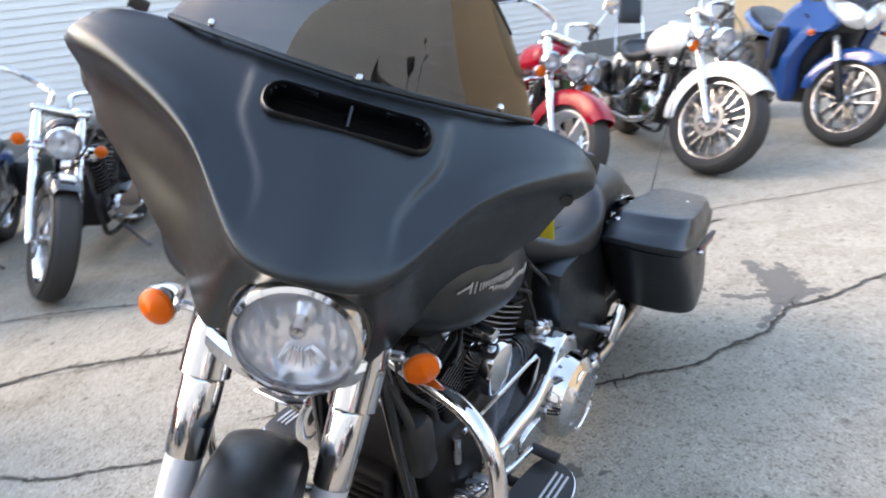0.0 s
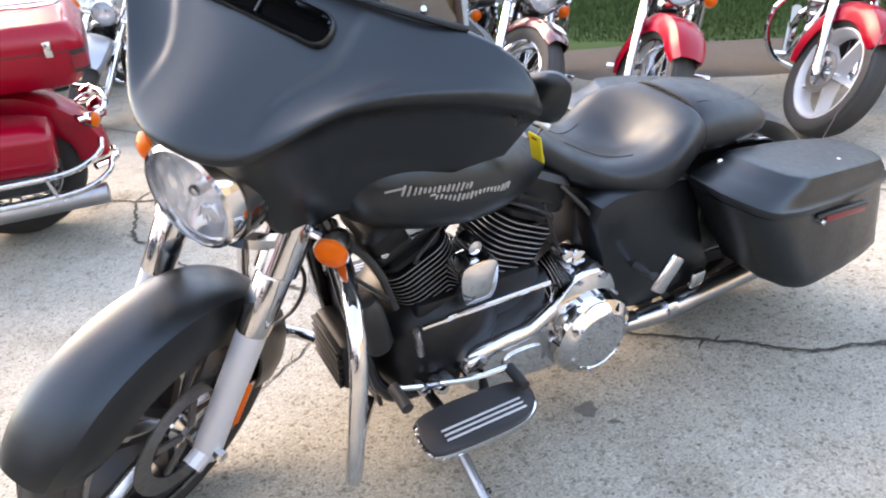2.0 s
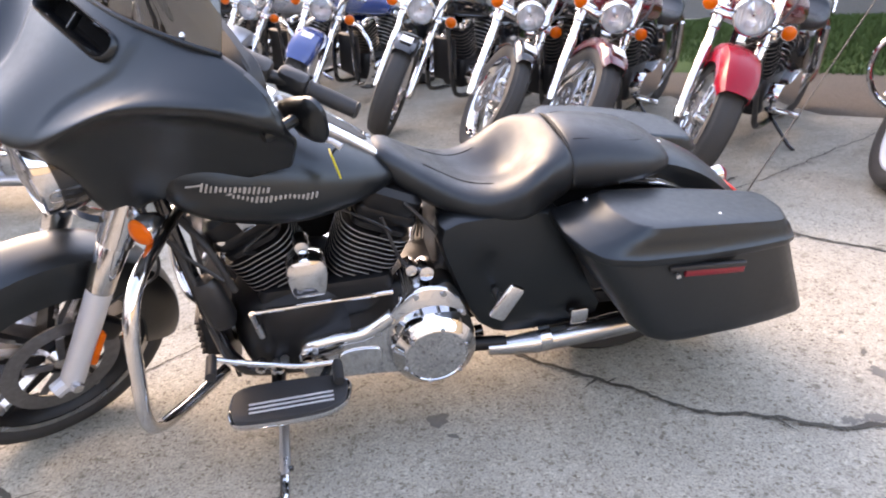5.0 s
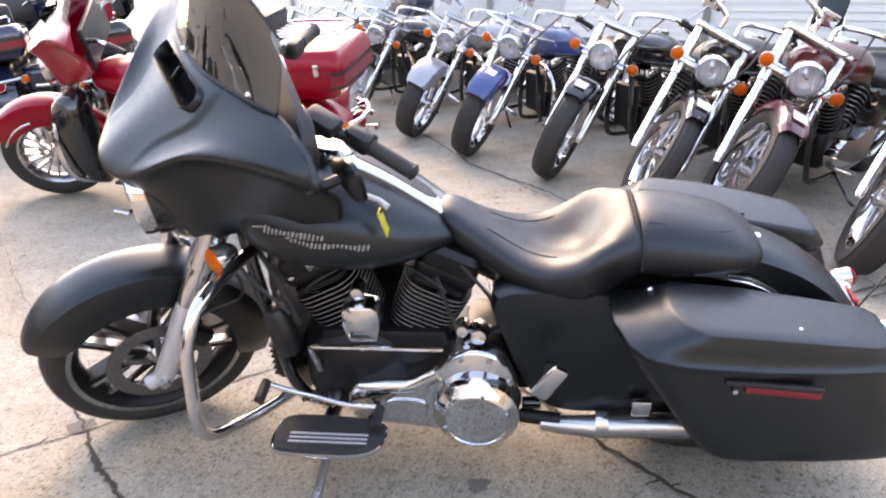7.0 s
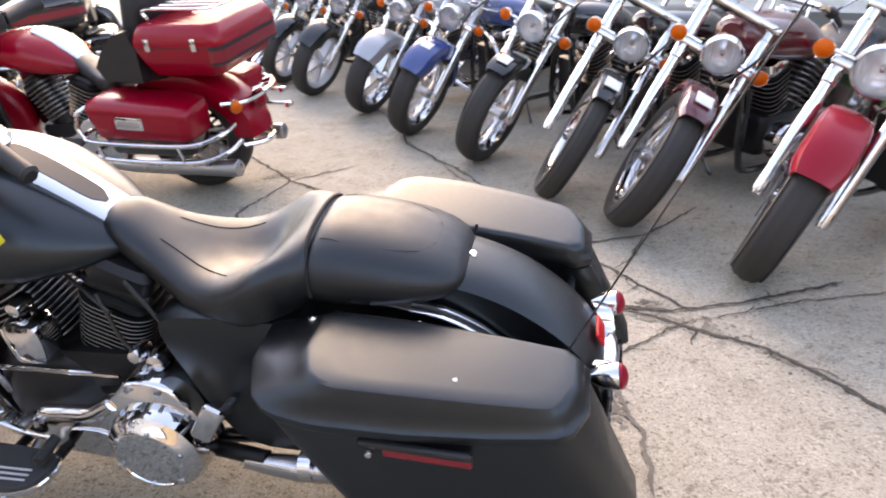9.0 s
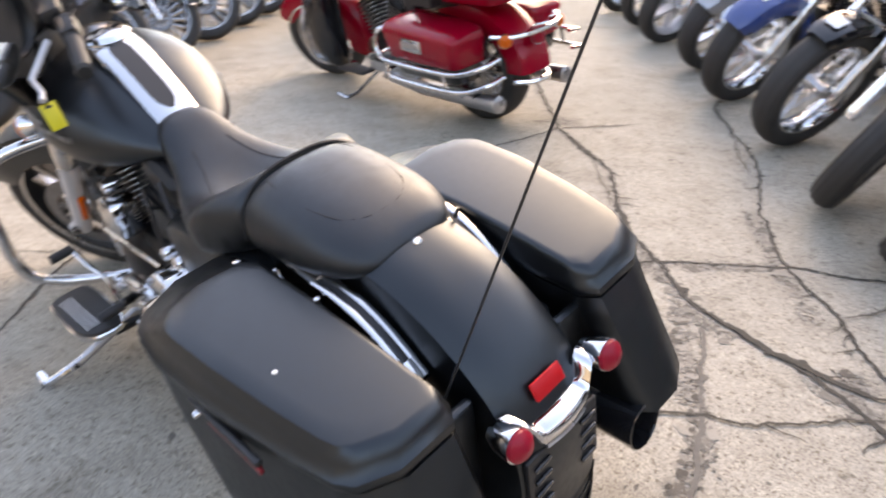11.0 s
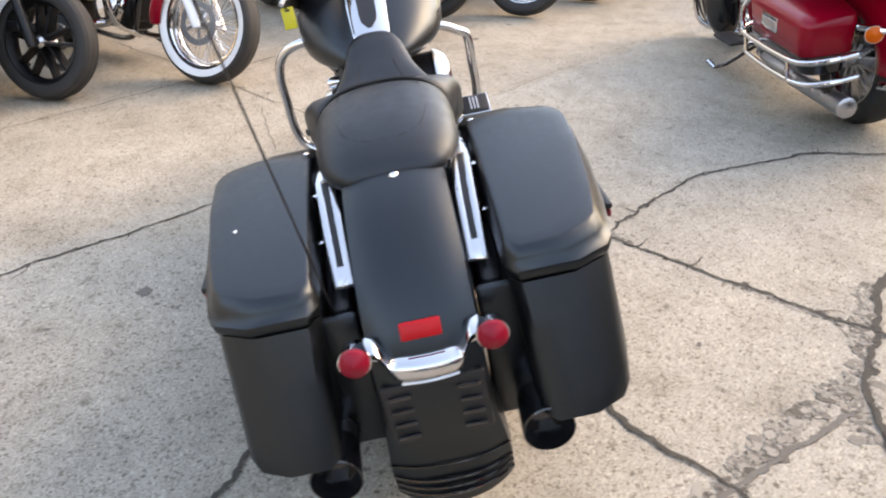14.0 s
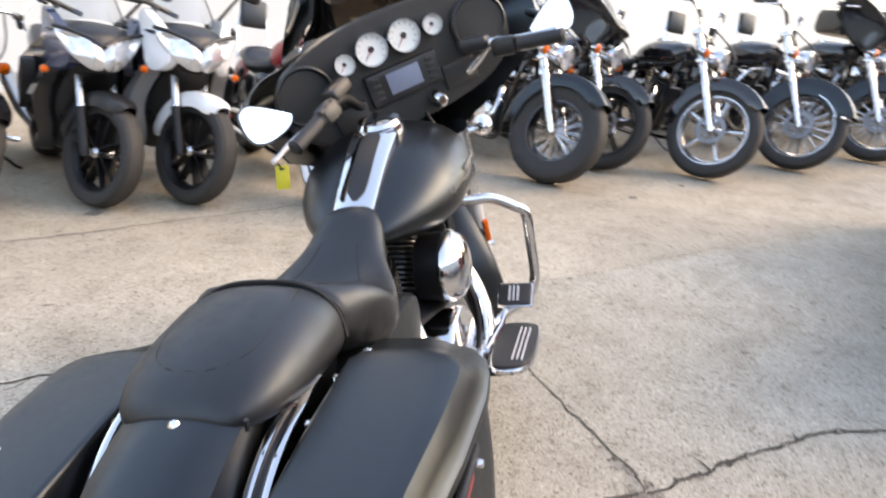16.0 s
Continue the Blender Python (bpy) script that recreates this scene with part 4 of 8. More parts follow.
lamp(bike, SF @ Vector((1.322, 0.004, 0.846)), ST.to_3x3() @ Vector((0.985, 0, -0.02)), 0.094, 0.11, M_ENGINE)
g = Geo().lathe([(0.106, -0.13), (0.112, -0.03), (0.107, 0.0), (0.100, 0.002), (0.100, -0.12)], 40, SF @ Matrix.Translation((1.308, 0.004, 0.846)) @ Matrix.Rotation(radians(90), 4, 'Y'))
part("headlight_surround", g, M_GLOSS, bike)

# smoked wind deflector
base = [(1.118, 0, 1.184), (1.103, 0.115, 1.184), (1.058, 0.231, 1.178), (1.02, 0.30, 1.172)]
mids = [(1.085, 0, 1.285), (1.068, 0.11, 1.28), (1.025, 0.20, 1.26), (0.99, 0.265, 1.23)]
tops = [(1.04, 0, 1.39), (1.025, 0.09, 1.38), (0.992, 0.165, 1.34), (0.968, 0.225, 1.285)]
cols = [spline(list(r), 6) for r in zip(spline(base, 5), spline(mids, 5), spline(tops, 5))]
both = [[(x, -y, z) for x, y, z in c] for c in cols[:0:-1]] + cols
g = Geo().rings(both, closed=False)
n = len(g.v)
g.rings([[(x - 0.004, y * 0.988, z - 0.001) for x, y, z in c] for c in both], closed=False)
ws = part("windshield", g.move(SF), M_SMOKE, bike, "low smoked windshield")
edge = [c[-1] for c in both]
part("edge", Geo().tube([SF @ Vector(p) for p in edge], 0.003, 6), M_PLASTIC, ws)
low = [c[0] for c in both]
part("base_strip", Geo().tube([SF @ (Vector(p) + Vector((0.001, 0, -0.004))) for p in low], 0.0055, 8), M_DENIM, ws)

# inner fairing: dash, gauges, radio, speakers
DM = ST @ Matrix.Translation((0.965, 0.018, 1.03)) @ Matrix.Rotation(radians(-8), 4, 'Y') @ Matrix(((0, 0, -1, 0), (-1, 0, 0, 0), (0, 1, 0, 0), (0, 0, 0, 1)))
# on the dash: x to the rider's right, y up, z towards the rider


def dash_ring(k, z):
    pts = [(-0.315, 0.085), (-0.26, 0.118), (-0.15, 0.15), (0, 0.16), (0.15, 0.15), (0.26, 0.118), (0.315, 0.085), (0.345, 0.02), (0.32, -0.07), (0.23, -0.125), (0.1, -0.15), (0, -0.155), (-0.1, -0.15), (-0.23, -0.125), (-0.32, -0.07), (-0.345, 0.02)]
    return [DM @ Vector((x * k, y * k, z + 0.008 * (x * k / 0.35) ** 2)) for x, y in spline(pts, 3, loop=True)]


g = Geo().rings([dash_ring(0.90, -0.04), dash_ring(1.02, -0.012), dash_ring(1.0, 0.006), dash_ring(0.95, 0.008), dash_ring(0.6, 0.0)], caps=(False, True))
dash = part("dash", g, M_DASH, bike, "dark plastic inner fairing with gauges", crease=40)


def gauge(x, y, r):
    m = DM @ Matrix.Translation((x, y, 0.016))
    gg = part("gauge", Geo().lathe([(r * 1.18, -0.02), (r * 1.18, 0.004), (r * 1.08, 0.012), (r * 1.0, 0.006), (r * 0.98, -0.004)], 32, m), M_CHROME, dash, "round gauge with pale dial")
    part("dial", Geo().disc(r * 1.0, m, 32), M_DIAL, gg)
    for i in range(11):
        a = radians(225 - 27 * i)
        part("mark", Geo().box((r * 0.16, r * 0.035, 0.001), m @ Matrix.Rotation(a, 4, 'Z') @ Matrix.Translation((r * 0.82, 0, 0.0016))), M_INK, gg)
    part("hub", Geo().lathe([(0, 0.003), (r * 0.2, 0.0025), (r * 0.22, 0.0)], 14, m), M_INK, gg)
    part("needle", Geo().box((r * 0.8, r * 0.05, 0.002), m @ Matrix.Rotation(radians(222), 4, 'Z') @ Matrix.Translation((r * 0.38, 0, 0.004))), M_RED_LENS, gg)


gauge(-0.135, 0.069, 0.026)
gauge(-0.052, 0.078, 0.041)
gauge(0.046, 0.079, 0.041)
gauge(0.131, 0.078, 0.026)
rad = part("radio", Geo().box((0.215, 0.092, 0.03), DM @ Matrix.Translation((0.005, -0.03, 0.012)), 0.008), M_PLASTIC, dash, "black radio with grey screen")
part("screen", Geo().box((0.098, 0.058, 0.004), DM @ Matrix.Translation((0.005, -0.026, 0.028)), 0.001), M_SCREEN, rad)
for sx in (-1, 1):
    for k in range(4):
        part("button", Geo().box((0.022, 0.009, 0.006), DM @ Matrix.Translation((0.005 + sx * 0.08, 0.0 - 0.018 * k, 0.029)), 0.002), M_DASH, rad)
for sx in (-1, 1):
    m = DM @ Matrix.Translation((sx * 0.262, 0.03, 0.008))
    sp = part("speaker", Geo().lathe([(0.082, -0.02), (0.082, 0.008), (0.076, 0.013), (0.07, 0.006), (0.066, -0.014), (0.0, -0.03)], 36, m), M_PLASTIC, dash, "round black speaker")
    gr = Geo()
    for i in range(7):
        gr.lathe([(0.006 + i * 0.0088, -0.008), (0.0085 + i * 0.0088, -0.007), (0.011 + i * 0.0088, -0.008)], 28, m)
    part("grille", gr, M_GRIP, sp)
    part("glove_lid", Geo().box((0.10, 0.07, 0.012), DM @ Matrix.Translation((sx * 0.165, -0.075, 0.012)), 0.006), M_DASH, dash)
part("ignition", Geo().lathe([(0, 0.034), (0.012, 0.034), (0.02, 0.026), (0.024, 0.012), (0.024, -0.03)], 20, DM @ Matrix.Translation((0.075, -0.115, 0.03))), M_CHROME, dash)

# handlebar, grips, levers, mirrors
for s in (-1, 1):
    bar = part("handlebar", Geo().tube([ST @ Vector(p) for p in spline([(1.03, s * 0.04, 0.93), (1.0, s * 0.14, 0.93), (0.93, s * 0.2, 0.97), (0.865, s * 0.225, 1.0), (0.81, s * 0.285, 0.98), (0.75, s * 0.365, 0.967)] if s < 0 else [(1.03, 0.04, 0.93), (1.0, 0.12, 0.94), (0.955, 0.16, 0.985), (0.90, 0.195, 1.02), (0.85, 0.238, 1.018), (0.80, 0.285, 0.998), (0.75, 0.355, 0.972)], 5)], 0.0145, 12), M_CHROME if s < 0 else M_PLASTIC, bike)
    p1, p0 = (Vector((0.728, -0.372, 0.952)), Vector((0.802, -0.275, 0.974))) if s < 0 else (Vector((0.735, 0.376, 0.966)), Vector((0.80, 0.285, 0.998)))
    part("grip", Geo().tube([ST @ p0.lerp(p1, t) for t in (0, 0.03, 0.06, 0.5, 0.94, 0.97, 1.03)], [0.02, 0.021, 0.0185, 0.019, 0.0185, 0.021, 0.014], 16), M_GRIP, bar)
    gd = (p1 - p0).to_track_quat('X', 'Z').to_matrix().to_4x4()
    sw = Geo().box((0.07, 0.042, 0.05), ST @ Matrix.Translation(p0 - (p1 - p0) * 0.3) @ gd, 0.012)
    part("switch_housing", sw, M_PLASTIC, bar, "black switch housing")
    part("reservoir", Geo().box((0.085, 0.055, 0.04), ST @ Matrix.Translation(p0 - (p1 - p0) * 0.85 + Vector((0.03, 0, 0.02))) @ gd, 0.012), M_PLASTIC, bar)
    for k in range(3):
        part("switch_button", Geo().box((0.014, 0.008, 0.012), ST @ Matrix.Translation(p0 - (p1 - p0) * (0.1 + 0.2 * k) + Vector((-0.02, 0, 0.014))) @ gd, 0.003), M_GRIP, bar)
    side = Vector((0.055, 0, -0.012)) if s < 0 else Vector((0.079, 0.053, -0.016))
    part("lever", Geo().tube([ST @ v for v in (p0 - (p1 - p0) * 0.4 + side * 0.6, p0.lerp(p1, 0.3) + side * 1.25, p0.lerp(p1, 0.8) + side * 1.1, p1 + side * 1.15)], [0.008, 0.0075, 0.006, 0.008], 10), M_SATIN, bar, "silver hand lever")
    mm = ST @ Matrix.Translation((0.895, 0.405, 1.042) if s > 0 else (0.90, -0.43, 0.995)) @ Matrix.Rotation(radians(s * 8), 4, 'Z') @ Matrix.Rotation(radians(8), 4, 'Y') @ Matrix(((0, 0, -1, 0), (-1, 0, 0, 0), (0, 1, 0, 0), (0, 0, 0, 1)))
    outl = spline([(-0.066, 0.02), (-0.058, 0.046), (-0.03, 0.056), (0.01, 0.036), (0.062, 0.0), (0.07, -0.012), (0.05, -0.034), (0.0, -0.05), (-0.045, -0.046), (-0.064, -0.02)], 4, loop=True)
    outl = [(x * (1 if s > 0 else -1), y) for x, y in outl]
    mir = part("mirror", Geo().rings([[mm @ Vector((x * k, y * k, z)) for x, y in outl] for k, z in ((0.55, -0.02), (0.88, -0.014), (1.03, -0.004), (1.0, 0.006), (0.95, 0.006))]), M_DENIM, bike, "matte black mirror pod")
    part("glass", Geo().add([mm @ Vector((x * 0.94, y * 0.94, 0.0075)) for x, y in outl], [tuple(range(len(outl)))]), M_MIRROR, mir, "mirror glass")
    part("stalk", Geo().tube([ST @ Vector((0.99, s * 0.41, 1.03)), mm @ Vector((0, 0, -0.014))], 0.012, 10), M_DENIM, mir)
tag = thing("yellow_tag", "yellow plastic key tag hanging from the clutch lever", "tag", LEAN)
part("card", Geo().box((0.004, 0.036, 0.06), Matrix.Translation((0.658, 0.222, 0.816)) @ Matrix.Rotation(0.06, 4, 'Z') @ Matrix.Rotation(0.25, 4, 'Y'), 0.001), M_YELLOW, tag)
part("slot", Geo().box((0.0046, 0.016, 0.006), Matrix.Translation((0.658, 0.222, 0.816)) @ Matrix.Rotation(0.06, 4, 'Z') @ Matrix.Rotation(0.25, 4, 'Y') @ Matrix.Translation((0, 0, 0.021)), 0.001), M_INK, tag, "dark punched slot")
part("loop", Geo().tube(spline([(0.665, 0.226, 0.838), (0.657, 0.228, 0.852), (0.642, 0.233, 0.862), (0.65, 0.222, 0.852), (0.664, 0.224, 0.838)], 4), 0.0015, 5), M_PLASTIC, tag)

# fuel tank, console, badge
tank = part("fuel_tank", loft_x([(0.50, 0.055, 0.665, 0.70, 0.5), (0.54, 0.105, 0.66, 0.735, 0.45), (0.62, 0.165, 0.638, 0.79, 0.45), (0.72, 0.208, 0.622, 0.85, 0.45), (0.82, 0.222, 0.625, 0.885, 0.45), (0.92, 0.215, 0.645, 0.895, 0.45), (1.0, 0.18, 0.675, 0.88, 0.45), (1.05, 0.12, 0.72, 0.85, 0.5), (1.065, 0.06, 0.78, 0.82, 0.5)], 40, 6, 2.3), M_DENIM, bike, "matte black fuel tank", crease=50)


def console_ring(x, hw, z):
    return [(x, -hw, z - 0.02), (x, -hw, z), (x, -hw + 0.008, z + 0.006), (x, hw - 0.008, z + 0.006), (x, hw, z), (x, hw, z - 0.02)]


rows_console = rows = spline([(0.53, 0.05, 0.731), (0.6, 0.054, 0.784), (0.66, 0.057, 0.826), (0.71, 0.06, 0.857), (0.755, 0.062, 0.88), (0.79, 0.058, 0.895)], 4)
console = part("console", Geo().rings([console_ring(*r) for r in rows]), M_CHROME, tank, "chrome tank console")
rows2 = [(x, 0.026 * math.sqrt(max(0.05, 1 - (2 * k / (len(rows) - 6) - 1) ** 8)), z + 0.0085) for k, (x, _, z) in enumerate(rows[2:-3])]
part("inlay", Geo().rings([[(x, -w, z - 0.004), (x, -w, z), (x, w, z), (x, w, z - 0.004)] for x, w, z in rows2]), M_PLASTIC, console, "black console inlay")
cm = Matrix.Translation((0.822, 0, 0.902)) @ Matrix.Rotation(radians(-12), 4, 'Y')
part("fuel_cap", Geo().lathe([(0, 0.024), (0.035, 0.023), (0.055, 0.018), (0.064, 0.007), (0.064, -0.02)], 36, cm), M_CHROME, tank, "chrome fuel cap door")


def badge(s):
    """Two lines of plain silver bars along the flank of the tank, each with a taller first one."""
    b = None
    rnd = random.Random(7)
    for x0, x1, z0, k in ((0.945, 0.80, 0.790, 15), (0.885, 0.70, 0.768, 19)):
        for i in range(k):
            t = (i + 0.5) / k
            x = x0 + (x1 - x0) * t
            z = z0 - 0.03 * (0.945 - x) / 0.23
            hw = lerp([(0.62, 0.165), (0.72, 0.208), (0.82, 0.222), (0.92, 0.215), (1.0, 0.18)], x)
            tall = 0.036 if i < 2 else 0.019 + 0.012 * rnd.random()
            m = Matrix.Translation((x, s * (hw + 0.0008), z)) @ Matrix.Rotation(radians(-7), 4, 'Y') @ Matrix.Rotation(radians(-s * 4), 4, 'X')
            gg = Geo().box((0.0042 + 0.0022 * rnd.random(), 0.0028, tall * 0.62), m @ Matrix.Rotation(radians(-12), 4, 'Y'), 0.0012)
            if b is None:
                b = part("tank_badge", gg, M_BADGE, tank, "silver two-line badge")
            else:
                part("stroke", gg, M_BADGE, b)
        hw = lerp([(0.62, 0.165), (0.72, 0.208), (0.82, 0.222), (0.92, 0.215), (1.0, 0.18)], x0)
        part("stroke", Geo().box((0.035, 0.003, 0.004), Matrix.Translation((x0 + 0.012, s * (hw - 0.002), z0 + 0.002)) @ Matrix.Rotation(radians(7), 4, 'Y') @ Matrix.Rotation(radians(-s * 14), 4, 'Z'), 0.001), M_BADGE, b)


badge(1)
badge(-1)

# seat
seat = part("seat", loft_x([(0.56, 0.05, 0.715, 0.755, 0.5), (0.52, 0.078, 0.655, 0.752, 0.5), (0.44, 0.105, 0.60, 0.705, 0.5), (0.34, 0.155, 0.56, 0.665, 0.55), (0.23, 0.19, 0.55, 0.668, 0.6), (0.175, 0.187, 0.555, 0.695, 0.6), (0.13, 0.172, 0.575, 0.728, 0.52), (0.094, 0.158, 0.59, 0.744, 0.46), (0.08, 0.15, 0.60, 0.738, 0.46)], 40, 6, 2.7), M_LEATHER, bike, "black vinyl rider seat", crease=50)
# hollow the middle of the rider seat
for v in seat.data.vertices:
    x, y, z = v.co
    if z > 0.62:
        k = math.exp(-((x - 0.235) / (0.12 if x > 0.235 else 0.07)) ** 2) * math.exp(-(y / 0.085) ** 2)
        v.co.z -= 0.036 * k
        v.co.z += 0.03 * math.exp(-((x - 0.185) / 0.07) ** 2) * min(1, abs(y) / 0.15) ** 2
pill = part("pillion_seat", loft_x([(0.084, 0.138, 0.60, 0.73, 0.42), (0.072, 0.148, 0.598, 0.747, 0.4), (0.02, 0.152, 0.598, 0.751, 0.36), (-0.08, 0.149, 0.602, 0.733, 0.36), (-0.15, 0.135, 0.61, 0.710, 0.4), (-0.195, 0.110, 0.62, 0.686, 0.42), (-0.214, 0.082, 0.63, 0.666, 0.45), (-0.219, 0.05, 0.637, 0.652, 0.5)], 40, 6, 2.5), M_LEATHER, bike, "black vinyl pillion seat", crease=50)


def seam(ob_parent, x, hw, zb, zt, r=0.0045, lo=0.1):
    pts = []
    for i in range(21):
        t = math.pi * (lo + (1 - 2 * lo) * i / 20)
        c, s = math.cos(t), math.sin(t)
        pts.append((x - 0.012 * (1 - s), hw * math.copysign(abs(c) ** 0.74, c), zb + (zt - zb) * abs(s) ** 0.74))
    part("piping", Geo().tube(pts, r, 6), M_PIPING, ob_parent)


seam(pill, 0.086, 0.150, 0.63, 0.749, 0.0045, 0.02)


def on_top(ob, x, y):
    """The height of the upper skin of a mesh over a point, by its nearest points."""
    best = sorted(((v.co.x - x) ** 2 + (v.co.y - y) ** 2, v.co.z) for v in ob.data.vertices if v.co.z > 0.64 or (ob.name.startswith("seat") and v.co.z > 0.61))[:4]
    return sum(z / (d + 1e-5) for d, z in best) / sum(1 / (d + 1e-5) for d, z in best)


# stitched panel lines: round the pillion's middle and across the rider's hollow
loop = [(0.06, -0.085), (-0.03, -0.095), (-0.12, -0.08), (-0.155, -0.04), (-0.16, 0.0), (-0.155, 0.04), (-0.12, 0.08), (-0.03, 0.095), (0.06, 0.085)]
part("stitching", Geo().tube([(x, y, on_top(pill, x, y) - 0.0006) for x, y in spline(loop, 5)], 0.0012, 6), M_PIPING, pill)
for y in (-0.06, 0.06):
    line = [(0.49, y * 0.55), (0.40, y * 0.9), (0.32, y * 1.4), (0.27, y * 1.75)]
    part("stitching", Geo().tube([(x, q, on_top(seat, x, q)) for x, q in spline(line, 5)], 0.0016, 6), M_PIPING, seat)
for s in (-1, 1):
    part("seat_bolt" if s > 0 else "seat_tab", Geo().lathe([(0, 0.012), (0.007, 0.011), (0.011, 0.006), (0.012, 0)], 14, Matrix.Translation((-0.222 if s > 0 else -0.211, -0.004, 0.65 if s > 0 else 0.642))), M_CHROME, pill)

# rear mudguard, swept along its own profile
PROF = spline([(0.16, 0.60), (0.06, 0.642), (-0.05, 0.655), (-0.17, 0.648), (-0.28, 0.612), (-0.37, 0.555), (-0.44, 0.485), (-0.478, 0.41), (-0.488, 0.33), (-0.482, 0.25), (-0.467, 0.155), (-0.446, 0.072)], 4)


def sweep_fender(prof, half, drop, crown=0.022, flare=0.0):
    rings = []
    for i, (x, z) in enumerate(prof):
        hw = half + flare * smoothstep(0.72, 0.92, i / len(prof))
        bulge = crown + 1.4 * flare * smoothstep(0.8, 1.0, i / len(prof))
        a, b = prof[max(i - 1, 0)], prof[min(i + 1, len(prof) - 1)]
        d = Vector((b[0] - a[0], b[1] - a[1])).normalized()
        nx, nz = (d.y, -d.x)
        if nx * (x + 0.12) + nz * (z - 0.3) < 0:
            nx, nz = -nx, -nz
        ring = []
        for lay in (0, 1):
            row = []
            for j in range(19):
                u = -1 + 2 * j / 18
                over = max(0.0, abs(u) - 0.7) / 0.3
                y = hw * math.copysign(min(1, abs(u) / 0.7) ** 0.92, u) * (1 - 0.02 * over)
                h = bulge * (1 - min(1, abs(u) / 0.7) ** (2.6 if bulge == crown else 2.2)) - drop * over - 0.01 * (abs(u) > 0.69) - lay * 0.004
                row.append((x + nx * h, y * (1 - 0.03 * lay), z + nz * h))
            ring += row if lay == 0 else row[::-1]
        rings.append(ring)
    return Geo().rings(rings)


rf = part("rear_fender", sweep_fender(PROF, 0.104, 0.10, flare=0.02), M_DENIM, bike, "matte black rear fender", crease=50)
part("grab_strap", Geo().tube([(-0.21, -0.11, 0.64), (-0.215, -0.115, 0.66)], 0.004, 6), M_PLASTIC, rf)
# smooth strip down each side of the fender and the louvred plate panel
for s in (-1, 1):
    g = Geo().box((0.02, 0.085, 0.32), Matrix.Translation((-0.405, s * 0.15, 0.335)) @ Matrix.Rotation(radians(-4), 4, 'Y'), 0.008)
    part("filler_panel", g, M_DENIM, rf)
    part("inner_panel", Geo().box((0.42, 0.04, 0.25), Matrix.Translation((-0.15, s * 0.142, 0.375)) @ Matrix.Rotation(radians(-6), 4, "Y"), 0.012), M_PLASTIC, rf)
pm = Matrix.Translation((-0.499, 0, 0.315)) @ Matrix.Rotation(radians(-90 - 2), 4, 'Y')
plate = part("plate_panel", Geo().box((0.14, 0.19, 0.012), pm, 0.006), M_PLASTIC, rf, "black louvred plate panel")
for s in (-1, 1):
    for k in range(4):
        part("louvre", Geo().box((0.009, 0.042, 0.008), pm @ Matrix.Translation((-0.05 + 0.032 * k, s * 0.062, 0.009)) @ Matrix.Rotation(0.04 * s, 4, 'Z'), 0.003), M_GLOSS, plate)
for k in range(4):
    z = 0.092 + 0.022 * k if k < 3 else 0.175
    x = lerp([(0.072, -0.446), (0.155, -0.467), (0.25, -0.482)], z)
    c = 0.022 + 0.028 * lerp([(0.072, 1.0), (0.12, 0.82), (0.17, 0.4), (0.25, 0.0)], z)
    pts = [(x - c * (1 - abs(u * 0.97) ** 2.2) - 0.002, 0.121 * u * 0.97, z - 0.004 * abs(u)) for u in (i / 10 - 1 for i in range(21))]
    part("groove", Geo().tube(pts, 0.004 if k < 3 else 0.0022, 6), M_GLOSS, rf)
part("rear_reflector", Geo().box((0.008, 0.072, 0.032), Matrix.Translation((-0.482, 0, 0.478)) @ Matrix.Rotation(radians(28), 4, 'Y'), 0.003), M_REFLECTOR, rf, "red rear reflector")
rr = []
for i in range(33):
    u = -1 + i / 16
    rise = smoothstep(0.52, 0.86, abs(u))
    x, y, z = -0.508 + 0.022 * abs(u) ** 2, 0.1 * u, 0.413 + 0.046 * rise
    h = 0.022 - 0.009 * smoothstep(0.45, 0.8, abs(u))
    rr.append([(x, y, z - h), (x - 0.013, y, z - h * 0.6), (x - 0.016, y, z + h * 0.4), (x - 0.006, y, z + h * 0.95), (x + 0.02, y, z + h), (x + 0.024, y, z - h)])
bar = part("light_bar", Geo().rings(rr), M_CHROME, bike, "chrome rear light bar with raised ends", crease=50)
part("underside_rib", Geo().tube([(-0.517 + 0.022 * (0.05 * k) ** 2, 0.005 * k, 0.393) for k in range(-10, 11)], 0.004, 6), M_STEEL, bar)
for s in (-1, 1):
    signal(bike, (-0.512, s * 0.118, 0.462), (-1, 0, 0.1), M_RED_LENS, 0.0285, (-0.49, s * 0.08, 0.445), "tail_light")

